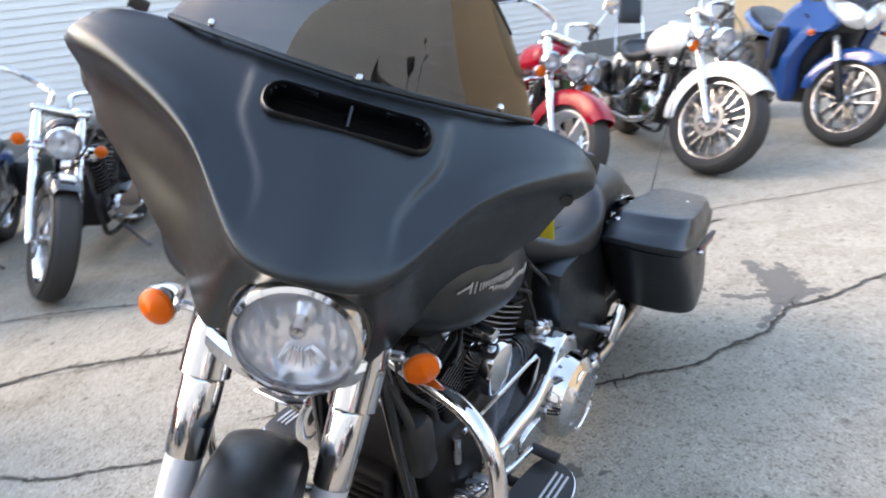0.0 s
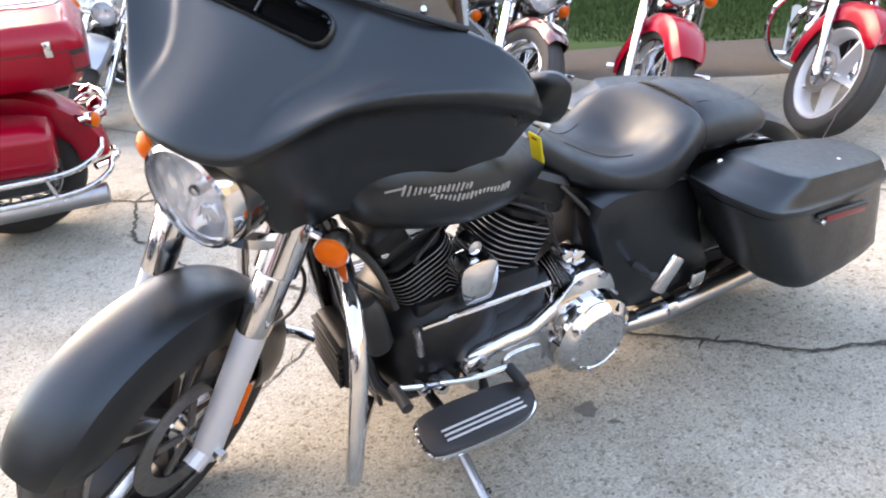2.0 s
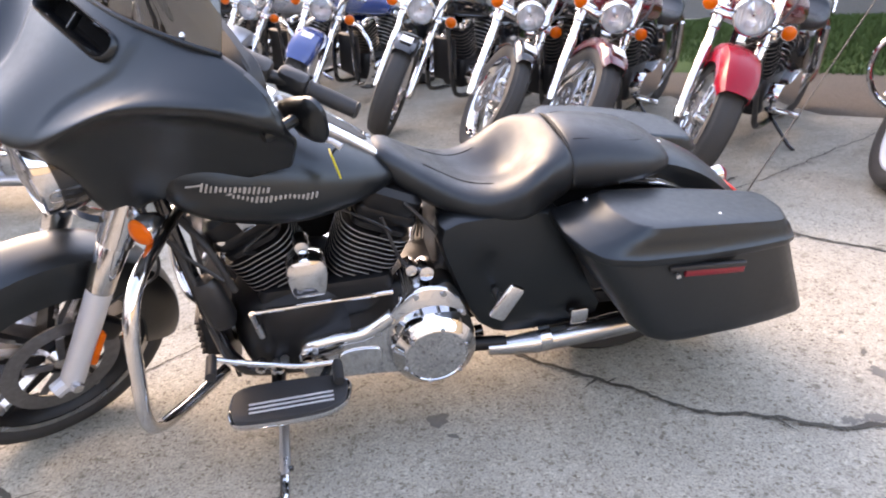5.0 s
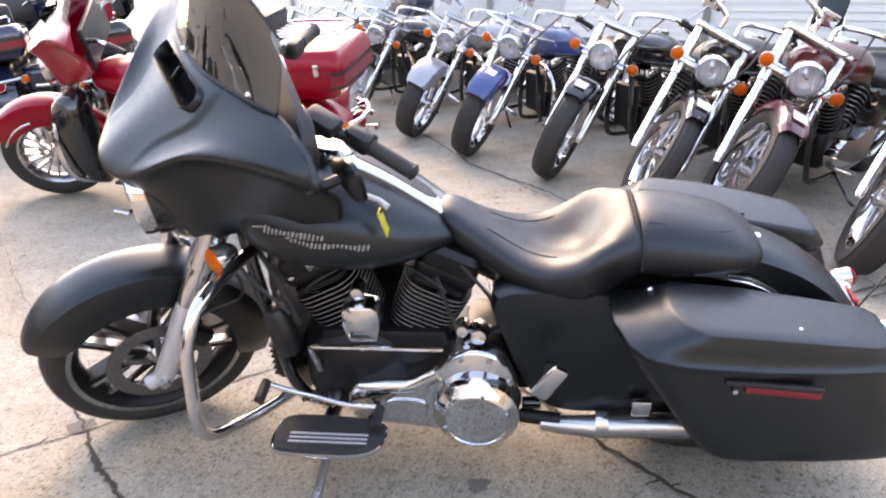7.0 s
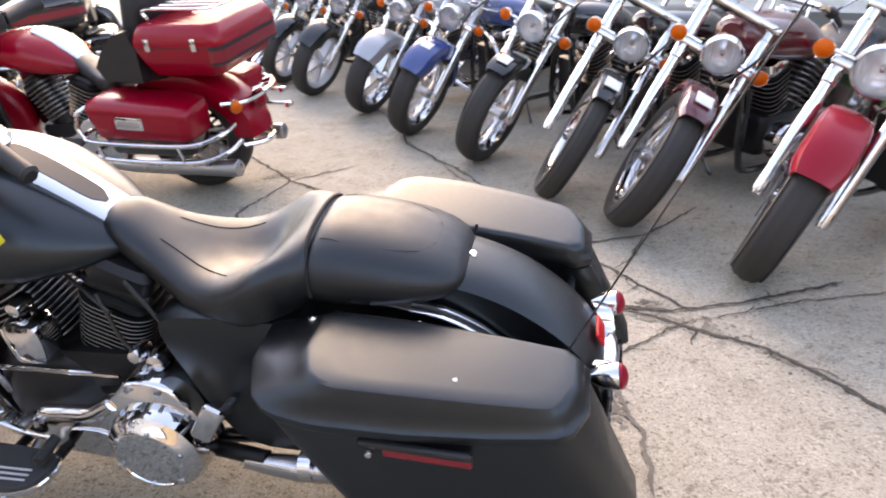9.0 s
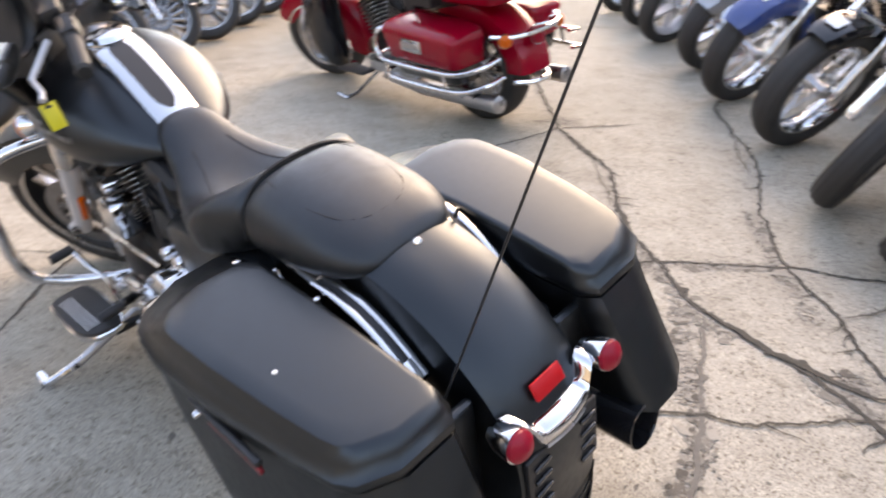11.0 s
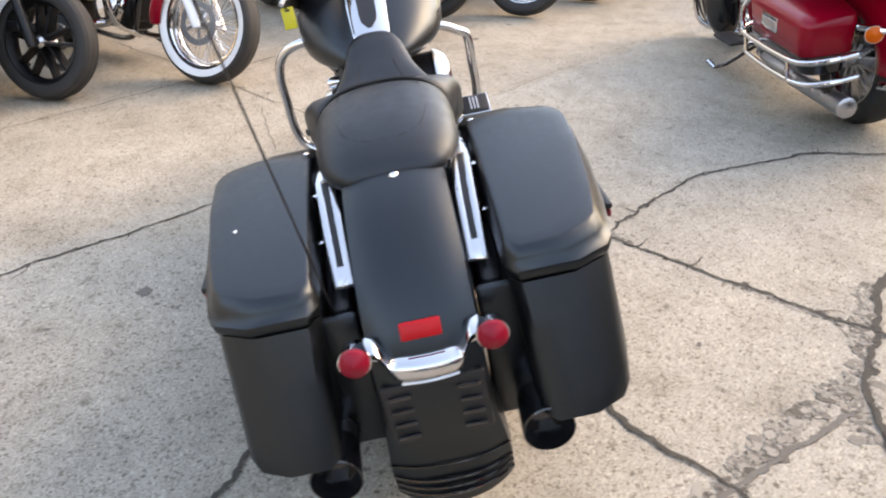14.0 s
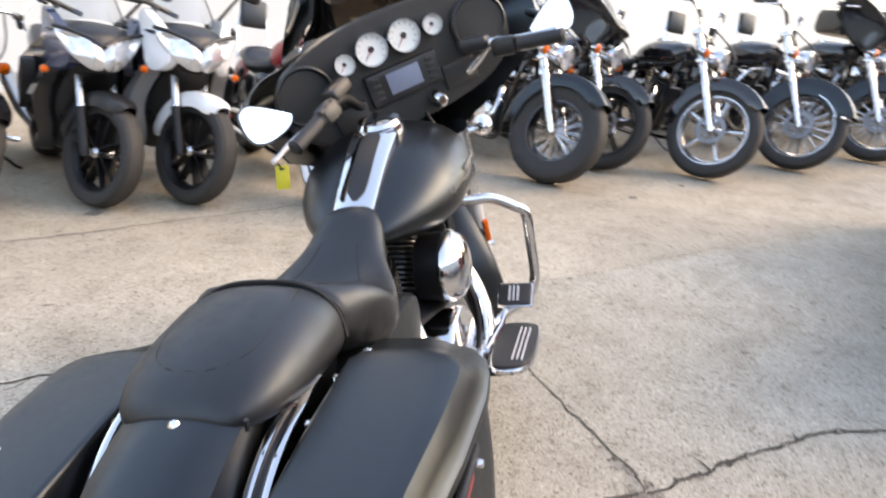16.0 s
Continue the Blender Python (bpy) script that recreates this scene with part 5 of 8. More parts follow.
# slotted chrome rails beside the fender
for s in (-1, 1):
    line = spline([(-0.045, 0.146, 0.636), (-0.10, 0.141, 0.633), (-0.17, 0.136, 0.618), (-0.25, 0.131, 0.574), (-0.33, 0.128, 0.502)], 6)
    rings = []
    for i, (x, y, z) in enumerate(line):
        t = i / (len(line) - 1)
        w = 0.006 + 0.013 * smoothstep(0.05, 0.4, t)
        rings.append((x, y, z, w))

    def strip(lo, hi, a, b):
        """A flat bar along the rail from share lo to hi of its width, between two steps."""
        g = Geo()
        rr = []
        for x, y, z, w in rings[a:b]:
            y0, y1 = y + w * lo, y + w * hi
            rr.append([(x - 0.002, s * y0, z - 0.006), (x, s * y0, z), (x - 0.001, s * (y0 * 0.5 + y1 * 0.5), z + 0.0015), (x, s * y1, z), (x - 0.002, s * y1, z - 0.006)])
        return g.rings(rr)

    rail = part("fender_rail", strip(-1, 1, 0, 9), M_CHROME, bike, "slotted chrome rail beside the fender")
    part("side_bar", strip(-1, -0.35, 8, 25), M_CHROME, rail)
    part("side_bar", strip(0.35, 1, 8, 25), M_CHROME, rail)
    part("end_cap", strip(-1, 1, 22, 25), M_CHROME, rail)
    part("slot_floor", strip(-0.36, 0.36, 8, 23).move(Matrix.Translation((0, 0, -0.004))), M_PLASTIC, rail)
    for x, z in ((-0.14, 0.60), (-0.24, 0.545)):
        part("rail_bolt", Geo().lathe([(0, 0.012), (0.008, 0.01), (0.008, -0.02)], 10, Matrix.Translation((x, s * 0.162, z))), M_CHROME, bike)
    part("bag_rail", Geo().tube(spline([(0.06, s * 0.158, 0.60), (-0.06, s * 0.163, 0.585), (-0.2, s * 0.163, 0.53), (-0.34, s * 0.162, 0.44)], 4), 0.007, 8), M_PLASTIC, bike)


# hard saddlebags
OUT_Y = [(-0.56, 0.322), (-0.47, 0.342), (-0.42, 0.356), (-0.3, 0.378), (-0.15, 0.396), (0.0, 0.402), (0.1, 0.39), (0.2, 0.345)]
SEAM_Z = [(-0.55, 0.512), (-0.45, 0.516), (-0.1, 0.545), (0.02, 0.555), (0.07, 0.562), (0.105, 0.57), (0.13, 0.578), (0.16, 0.585)]


def plan_ring(xf, xr, inner, shrink, zf, squeeze=0.0):
    """A ring in plan between front and rear ends, from the inner side out to the bulged outer side."""
    pts = []
    cx = (xf + xr) / 2
    hx = (xf - xr) / 2
    base = rrect(hx, 0.5, 0.0, 0, 1)
    n = 22
    ring = []
    for i in range(n + 1):      # outer side, front to rear
        x = xf - (xf - xr) * i / n
        e, r = (x - xr, 0.06) if x - xr < xf - x else (xf - x, 0.085)
        rnd_ = 0.0 if e >= r else r - math.sqrt(max(0.0, r * r - (r - e) ** 2))
        ring.append((x, lerp(OUT_Y, x) - shrink - rnd_))
    for i in range(n + 1):      # inner side, rear to front
        x = xr + (xf - xr) * i / n
        e = min(x - xr, xf - x)
        rnd_ = 0.0 if e >= 0.02 else 0.02 - math.sqrt(max(0.0, 0.0004 - (0.02 - e) ** 2))
        ring.append((x, inner + rnd_))
    return [(x, y, zf(x, y)) for x, y in ring]


def saddlebag(s, parent, paint, words, wide=1.0):
    g = Geo()
    rings = []
    for t in (0.0, 0.02, 0.06, 0.2, 0.4, 0.6, 0.8, 0.95, 1.0):
        xf = -0.03 + 0.172 * t ** 1.1
        xr = -0.56 + 0.1 * t
        inn = 0.185 - 0.018 * t
        sh = 0.006 - 0.024 * (1 - t) * wide + (0.016 if t == 0 else 0.005 if t == 0.02 else 0)
        def zf(x, y, t=t):
            zs = lerp(SEAM_Z, x)
            zb = 0.275 + 0.09 * (x + 0.53)
            return zb + (zs - 0.004 - zb) * t
        rings.append(plan_ring(xf - (0.012 if t == 0 else 0), xr + (0.012 if t == 0 else 0), inn, sh, zf))
    g.rings(rings)
    lid = Geo()
    lr = []
    # steps: rise over the seam, shrink, ends
    for rise, sh, df, dr, inn in ((0.0, 0.0, 0.0, 0.0, 0.166), (0.008, -0.004, 0.004, 0.004, 0.163), (0.02, -0.003, 0.003, 0.003, 0.163), (0.028, 0.006, -0.004, -0.006, 0.166),
                                  (0.5, 0.011, -0.055, -0.008, 0.168), (0.86, 0.017, -0.1, -0.014, 0.171), (0.96, 0.023, -0.11, -0.021, 0.174), (1.0, 0.030, -0.118, -0.027, 0.177), (1.008, 0.055, -0.145, -0.05, 0.184)):
        def zf(x, y, rise=rise):
            zs = lerp(SEAM_Z, x)
            top = lerp([(-0.55, 0.548), (-0.44, 0.566), (-0.3, 0.594), (-0.15, 0.619), (0.0, 0.634), (0.08, 0.64), (0.17, 0.645)], x)
            if rise < 0.1:
                return zs + rise
            return zs + 0.028 + (top - zs - 0.028) * rise + (0.008 * (rise > 0.9)) - 0.06 * max(0, 0.28 - y) * (rise > 0.9)
        lr.append(plan_ring(0.146 + df, -0.458 - dr, inn, sh, zf))
    lid.rings(lr)
    if s < 0:
        g, lid = mirror_y(g), mirror_y(lid)
    sb = part("saddlebag", g, paint, parent, words + " hard saddlebag", crease=50)
    part("lid", lid, paint, sb, crease=42)
    yo = lambda x: s * (lerp(OUT_Y, x) + 0.001)
    m = Matrix.Translation((-0.172, yo(-0.172), 0.513)) @ Matrix.Rotation(radians(-4), 4, 'Y') @ Matrix.Rotation(radians(-1 * s), 4, 'Z')
    part("latch", Geo().box((0.2, 0.014, 0.014), m @ Matrix.Translation((0.0, s * 0.003, 0.012)), 0.004), M_PLASTIC, sb, "black lid latch")
    part("side_reflector", Geo().box((0.155, 0.008, 0.018), m @ Matrix.Translation((-0.022, s * 0.003, -0.004)), 0.003), M_SMOKE_RED, sb, "dark red side reflector")
    part("lock", Geo().lathe([(0, 0.012), (0.006, 0.011), (0.008, 0.004), (0.008, -0.006)], 12, m @ Matrix.Translation((0.078, s * 0.006, -0.004)) @ Matrix.Rotation(radians(-90 * s), 4, 'X')), M_CHROME, sb)
    if s > 0 and wide == 1.0:
        part("lid_mark", Geo().lathe([(0, 0.0015), (0.004, 0.001), (0.005, -0.004)], 8, Matrix.Translation((-0.235, s * 0.314, 0.612))), M_PAPER, sb)
    for x, y, z in ((0.06, 0.19, 0.60), (-0.005, 0.152, 0.585)):
        part("docking_post", Geo().lathe([(0, 0.03), (0.008, 0.028), (0.011, 0.02), (0.007, 0.014), (0.007, -0.02), (0.012, -0.024), (0.012, -0.03)], 14, Matrix.Translation((x, s * y, z))), M_CHROME, sb, "chrome docking post")
    part("hinge", Geo().tube([(-0.02, s * 0.16, 0.605), (-0.035, s * 0.157, 0.59), (-0.05, s * 0.157, 0.58)], 0.006, 8), M_CHROME, sb)


saddlebag(1, bike, M_DENIM, "matte black")
saddlebag(-1, bike, M_DENIM, "matte black")

# side covers and frame
TIP_Z = {1: 0.226, -1: 0.243}
for s in (-1, 1):
    g = Geo()
    pl = [(0.42, 0.585), (0.26, 0.60), (0.12, 0.585), (0.08, 0.50), (0.02, 0.36), (-0.02, 0.24), (0.20, 0.215), (0.32, 0.26), (0.40, 0.45)]
    pl = spline(pl, 3, loop=True)
    g.rings([[(0.17 + (x - 0.17) * k, s * y, 0.42 + (z - 0.42) * k) for x, z in pl] for k, y in ((1.0, 0.10), (1.0, 0.155), (0.96, 0.172), (0.7, 0.18))])
    part("side_cover", g, M_DENIM, bike, "matte black side cover")
    g = Geo().tube(spline([(1.07, s * 0.05, 0.80), (1.045, s * 0.085, 0.62), (1.0, s * 0.11, 0.33), (0.97, s * 0.12, 0.235), (0.9, s * 0.125, 0.19), (0.6, s * 0.125, 0.18), (0.3, s * 0.12, 0.2)], 5), 0.018, 12)
    part("frame_tube", g, M_GLOSS, bike, "gloss black frame tube")
    # engine guard
    gw, gt = (0.375, 0.0) if s > 0 else (0.322, 0.035)
    g = Geo().tube(spline([(1.03, s * 0.05, 0.66 - gt * 0.6), (1.055, s * 0.15, 0.657 - gt), (1.085, s * (gw - 0.1), 0.65 - gt), (1.105, s * (gw - 0.035), 0.615 - gt), (1.118, s * (gw - 0.005), 0.55), (1.13, s * gw, 0.45), (1.143, s * gw, 0.33), (1.138, s * (gw - 0.03), 0.265), (1.11, s * (gw - 0.1), 0.225), (1.05, s * 0.18, 0.205), (1.0, s * 0.11, 0.2)], 6), 0.0165, 14)
    part("engine_guard", g, M_CHROME, bike, "chrome engine guard bar")
    # floorboard
    c = Vector((0.83, 0.325 if s > 0 else -0.297, 0.254 if s > 0 else 0.243))
    m = Matrix.Translation(c) @ Matrix.Rotation(radians(-s * 3), 4, 'X')
    outl = spline([(0.145, 0.03), (0.12, 0.055), (0.0, 0.062), (-0.09, 0.055), (-0.135, 0.02), (-0.13, -0.045), (0.0, -0.062), (0.12, -0.058), (0.145, -0.02)], 4, loop=True)
    outl = [(x, y * s) for x, y in outl]
    fb = part("floorboard", Geo().rings([[m @ Vector((x * k, y * k, z)) for x, y in outl] for k, z in ((0.9, -0.016), (1.0, -0.012), (1.02, 0.0), (1.0, 0.004), (0.97, 0.004))]), M_CHROME, bike, "chrome-edged rider floorboard")
    part("pad", Geo().rings([[m @ Vector((x * k, y * k, z)) for x, y in outl] for k, z in ((0.96, 0.003), (0.955, 0.011), (0.93, 0.013))]), M_GRIP, fb, "black rubber pad")
    for k in range(3):
        part("strip", Geo().box((0.2, 0.0045, 0.004), m @ Matrix.Translation((0, s * (0.005 + 0.013 * k), 0.0145)), 0.001), M_SATIN, fb)
    for x in (0.87, 0.75):
        part("bracket", Geo().tube([(x, s * 0.12, 0.2), (x, s * 0.3, 0.212)], 0.013, 10), M_ENGINE, fb)
    # passenger peg
    pg = Geo().tube([(0.285, s * 0.19, 0.385), (0.29, s * 0.27, 0.40), (0.292, s * 0.285, 0.40)], 0.011, 10)
    pk = part("passenger_peg", pg, M_STEEL, bike)
    part("board", Geo().box((0.046, 0.02, 0.105), Matrix.Translation((0.286, s * 0.292, 0.424)) @ Matrix.Rotation(radians(-32), 4, 'Y'), 0.01), M_CHROME, pk, "folded chrome peg")
    # exhaust
    # alloy in place of chrome puts the dark reflections below into the colour
    mf = part("muffler", Geo().tube([(0.30, s * 0.182, 0.188), (0.25, s * 0.187, 0.187), (0.17, s * 0.195, 0.191), (-0.3, s * 0.195, 0.222), (-0.47, s * 0.197 + 0.01, TIP_Z[s])], [0.022, 0.025, 0.031, 0.036, 0.041], 22), M_ALLOY, bike, "chrome muffler, toned down for its dark reflections")
    # front section coloured black to keep the hidden pipe dark
    part("inlet_pipe", Geo().tube([(0.42, s * 0.165, 0.205), (0.32, s * 0.175, 0.2), (0.25, s * 0.185, 0.2)], 0.02, 14), M_ENGINE, mf)
    m = Matrix.Translation((-0.47, s * 0.197 + 0.01, TIP_Z[s])) @ Matrix.Rotation(radians(-87), 4, 'Y')
    part("tip", Geo().lathe([(0.042, -0.02), (0.045, 0.01), (0.048, 0.06), (0.049, 0.072), (0.046, 0.074), (0.044, 0.066), (0.041, 0.03), (0.0, 0.028)], 30, m), M_GLOSS, mf, "black muffler tip")
    part("clamp", Geo().tube([(0.16, s * 0.195, 0.204), (0.13, s * 0.195, 0.206)], 0.035, 20), M_CHROME, mf)
    part("bracket", Geo().box((0.05, 0.02, 0.05), Matrix.Translation((0.05, s * 0.2, 0.268)), 0.006), M_CHROME, mf)

part("battery_box", Geo().box((0.30, 0.22, 0.34), Matrix.Translation((0.27, 0, 0.42)), 0.03), M_PLASTIC, bike)
for s in (-1, 1):
    part("swing_arm", Geo().tube([(0.32, s * 0.12, 0.33), (0.1, s * 0.135, 0.32), (-0.12, s * 0.14, 0.315)], 0.028, 10), M_GLOSS, bike)
    part("belt_guard" if s > 0 else "rotor_guard", Geo().box((0.34, 0.03, 0.12), Matrix.Translation((0.06, s * 0.15, 0.37)), 0.012), M_PLASTIC, bike)
# engine
eng = part("engine", Geo().box((0.40, 0.20, 0.20), Matrix.Translation((0.66, 0, 0.28)), 0.04), M_ENGINE, bike, "black V-twin engine with bright fins")
part("gearbox", Geo().box((0.22, 0.22, 0.17), Matrix.Translation((0.40, 0, 0.31)), 0.03), M_ENGINE, eng)
for nm, bs, tp in (("front_cylinder", (0.765, 0.03, 0.345), (0.882, 0.03, 0.592)), ("rear_cylinder", (0.665, 0.03, 0.345), (0.548, 0.03, 0.592))):
    cy = cylinder(nm, bs, tp, 0.09, 13, eng, "black finned cylinder with bright fin edges")
    d = (Vector(tp) - Vector(bs)).normalized()
    m = Matrix.Translation(Vector(tp) + d * 0.006) @ d.to_track_quat('Z', 'Y').to_matrix().to_4x4()
    part("rocker_cover", Geo().rings([[m @ Vector(p) for p in rrect(0.082 * k, 0.075 * k, 0.03, z, 4)] for k, z in ((1.0, 0.016), (1.05, 0.03), (1.03, 0.06), (0.85, 0.075))]), M_ENGINE, cy)
    part("cylinder_head", Geo().rings([[m @ Vector(p) for p in rrect(0.08 * k, 0.082 * k, 0.02, z, 4)] for k, z in ((0.95, -0.012), (1.0, -0.004), (1.0, 0.012), (0.95, 0.018))]), M_ENGINE, cy)
    for a in (-1, 1):
        part("head_bolt", Geo().lathe([(0, 0.012), (0.008, 0.011), (0.009, 0)], 8, m @ Matrix.Translation((a * 0.05, 0.082, 0.006)) @ Matrix.Rotation(radians(-90), 4, 'X')), M_STEEL, cy)
    # added chrome plate stands in for sky reflected on the black rocker box
    if nm == "front_cylinder":
        part("rocker_glint", Geo().box((0.014, 0.075, 0.05), m @ Matrix.Translation((0.088, 0.045, 0.042)), 0.005), M_CHROME, cy, "added chrome plate for the sky glint on the rocker box")
    part("spark_lead", Geo().tube(spline([Vector(tp) - d * 0.05 + Vector((0, 0.08, 0)), Vector(tp) + Vector((0, 0.12, 0.0)), Vector((0.715, 0.07, 0.66))], 5), 0.004, 6), M_PLASTIC, cy)
pts = spline([(-0.042, 0.052), (-0.02, 0.068), (0.02, 0.068), (0.042, 0.052), (0.046, 0.0), (0.036, -0.062), (0.02, -0.072), (-0.02, -0.072), (-0.036, -0.062), (-0.046, 0.0)], 3, loop=True)
horn = part("horn_cover", Geo().rings([[(0.752 + 1.08 * x * k, y, 0.503 + 0.8 * z * k) for x, z in pts] for k, y in ((0.9, 0.12), (1.0, 0.135), (1.0, 0.172), (0.93, 0.187), (0.6, 0.196), (0.1, 0.198))]), M_CHROME, eng, "chrome horn cover")
part("stud", Geo().lathe([(0, 0.02), (0.016, 0.016), (0.02, 0.0), (0.02, -0.03)], 16, Matrix.Translation((0.757, 0.155, 0.583)) @ Matrix.Rotation(radians(-90), 4, 'X')), M_CHROME, horn)
# primary drive cover, left
def slab(outline, y0, y1, edge=0.012, s=1):
    cx = sum(p[0] for p in outline) / len(outline)
    cz = sum(p[1] for p in outline) / len(outline)
    rr = []
    for k, y in ((1.0, y0), (1.0, y1 - edge), (0.985, y1 - edge * 0.3), (0.955, y1)):
        rr.append([(cx + (x - cx) * k, s * y, cz + (z - cz) * k) for x, z in outline])
    return Geo().rings(rr)


outl_primary = outl = spline([(0.36, 0.29), (0.375, 0.38), (0.42, 0.442), (0.50, 0.448), (0.555, 0.40), (0.62, 0.345), (0.76, 0.325), (0.80, 0.30), (0.80, 0.25), (0.77, 0.215), (0.60, 0.195), (0.47, 0.178), (0.395, 0.20)], 4, loop=True)
prim = part("primary_cover", slab(outl, 0.10, 0.225), M_CHROME, eng, "chrome primary cover", crease=40)
m = Matrix.Translation((0.464, 0.228, 0.281)) @ Matrix.Rotation(radians(-90), 4, 'X')
part("derby_cover", Geo().lathe([(0.116, -0.02), (0.114, 0.012), (0.107, 0.036), (0.088, 0.05), (0.084, 0.056), (0.079, 0.058), (0.077, 0.055), (0.0, 0.056)], 48, m), M_CHROME, prim, "round chrome derby cover")
for i in range(6):
    a = 2 * math.pi * i / 6 + 0.3
    part("screw", Geo().lathe([(0, 0.006), (0.005, 0.005), (0.006, 0)], 8, m @ Matrix.Translation((0.083 * math.cos(a), 0.083 * math.sin(a), 0.056))), M_STEEL, prim)
for x, z in ((0.43, 0.43), (0.50, 0.433), (0.382, 0.36), (0.60, 0.338), (0.76, 0.312)):
    part("screw", Geo().lathe([(0, 0.012), (0.007, 0.011), (0.008, -0.004)], 10, Matrix.Translation((x, 0.222, z)) @ Matrix.Rotation(radians(-90), 4, 'X')), M_STEEL, prim)
part("inspection_cover", slab(spline([(0.60, 0.29), (0.66, 0.298), (0.70, 0.288), (0.708, 0.255), (0.695, 0.225), (0.65, 0.215), (0.605, 0.222), (0.594, 0.255)], 3, loop=True), 0.22, 0.231, 0.005), M_CHROME, prim, "oval inspection cover")
part("upper_ridge", Geo().tube(spline([(0.56, 0.216, 0.378), (0.63, 0.214, 0.336), (0.70, 0.21, 0.326), (0.77, 0.205, 0.312), (0.795, 0.195, 0.285)], 5), [0.02] * 15 + [0.018, 0.016, 0.013, 0.01, 0.006, 0.004], 12), M_CHROME, prim, "rounded chrome ridge")
part("shift_rod", Geo().tube([(0.89, 0.175, 0.42), (0.60, 0.178, 0.422), (0.55, 0.18, 0.423)], 0.006, 8), M_CHROME, bike)
part("rod_arm", Geo().tube([(0.90, 0.165, 0.41), (0.885, 0.16, 0.33)], 0.009, 8), M_STEEL, bike)
sh = part("shift_lever", Geo().tube(spline([(1.0, 0.255, 0.362), (0.93, 0.25, 0.33), (0.875, 0.235, 0.30), (0.80, 0.245, 0.287), (0.715, 0.26, 0.295)], 4), 0.0075, 10), M_CHROME, bike, "chrome heel-toe shift lever")
for p in ((1.0, 0.262, 0.364), (0.712, 0.268, 0.292)):
    part("peg", Geo().tube([(p[0], p[1] - 0.01, p[2]), (p[0], p[1] + 0.055, p[2] - 0.004)], [0.013, 0.0135], 12), M_GRIP, sh, "black rubber shift peg")
part("tappet_block", Geo().box((0.34, 0.2, 0.12), Matrix.Translation((0.71, 0.035, 0.385)), 0.02), M_ENGINE, eng)
part("regulator", Geo().box((0.05, 0.17, 0.13), Matrix.Translation((1.02, 0, 0.29)), 0.012), M_ENGINE, bike)
for k in range(6):
    part("cooling_fin", Geo().box((0.016, 0.16, 0.006), Matrix.Translation((1.048, 0, 0.24 + 0.02 * k)), 0.002), M_ENGINE, bike)
# crankcase front, oil filter and splash guard between the down tubes
part("crankcase", loft_x([(0.62, 0.1, 0.17, 0.42, 0.5), (0.72, 0.17, 0.15, 0.46, 0.5), (0.84, 0.175, 0.15, 0.45, 0.5), (0.92, 0.14, 0.17, 0.41, 0.5), (0.96, 0.06, 0.22, 0.36, 0.5)], 24, 4, 3.0), M_ENGINE, eng)
part("oil_filter", Geo().lathe([(0, 0.07), (0.028, 0.069), (0.036, 0.06), (0.038, 0.0), (0.036, -0.03)], 24, Matrix.Translation((0.96, 0.0, 0.25)) @ Matrix.Rotation(radians(90), 4, 'Y')), M_GLOSS, eng)
part("splash_guard", Geo().rings([[(x + dx, y, z) for x, y, z in ((1.0, -0.115, 0.17), (1.0, 0.115, 0.17), (1.02, 0.105, 0.34), (1.035, 0.09, 0.56), (1.04, 0.05, 0.64), (1.04, -0.05, 0.64), (1.035, -0.09, 0.56), (1.02, -0.105, 0.34))] for dx in (-0.035, -0.025)]), M_PLASTIC, bike)
part("wiring_cover", Geo().box((0.07, 0.07, 0.16), Matrix.Translation((0.985, 0.12, 0.43)) @ Matrix.Rotation(radians(12), 4, 'Y'), 0.025), M_PLASTIC, bike)
for q in ([(1.05, 0.09, 0.62), (1.02, 0.13, 0.5), (0.98, 0.12, 0.36)], [(1.04, 0.06, 0.66), (0.97, 0.12, 0.58), (0.93, 0.13, 0.46)]):
    part("hose", Geo().tube(spline(q, 6), 0.009, 8), M_GRIP, bike)
for x, y, z, r in ((0.90, 0.2, 0.262, 0.014), (0.86, 0.205, 0.258, 0.018), (0.84, 0.21, 0.27, 0.011), (0.79, 0.20, 0.262, 0.013), (0.50, 0.16, 0.475, 0.02), (0.46, 0.15, 0.455, 0.026), (0.94, 0.1, 0.59, 0.013), (1.0, 0.07, 0.52, 0.012)):
    part("fitting", Geo().lathe([(0, r), (r * 0.7, r * 0.9), (r, r * 0.3), (r, -0.03)], 12, Matrix.Translation((x, y, z)) @ Matrix.Rotation(radians(-80), 4, 'X')), M_CHROME if r > 0.012 else M_STEEL, eng)
# right side: air cleaner, cam cover, exhaust shields, brake pedal
part("backplate", Geo().lathe([(0.0, 0.0), (0.088, 0.0), (0.092, -0.006), (0.09, -0.07), (0.0, -0.07)], 36, Matrix.Translation((0.735, -0.16, 0.53)) @ Matrix.Rotation(radians(90), 4, 'X')), M_ENGINE, eng, "black air cleaner backplate")
part("air_cleaner", Geo().lathe([(0, 0.056), (0.05, 0.053), (0.08, 0.04), (0.097, 0.014), (0.098, 0.002), (0.09, 0.001)], 40, Matrix.Translation((0.735, -0.16, 0.53)) @ Matrix.Rotation(radians(90), 4, 'X')), M_CHROME, eng, "chrome air cleaner cover")
part("cam_cover", slab(spline([(0.60, 0.37), (0.72, 0.42), (0.82, 0.36), (0.85, 0.28), (0.78, 0.2), (0.66, 0.2), (0.6, 0.27)], 4, loop=True), 0.08, 0.185, 0.018, -1), M_CHROME, eng, "chrome cam cover")
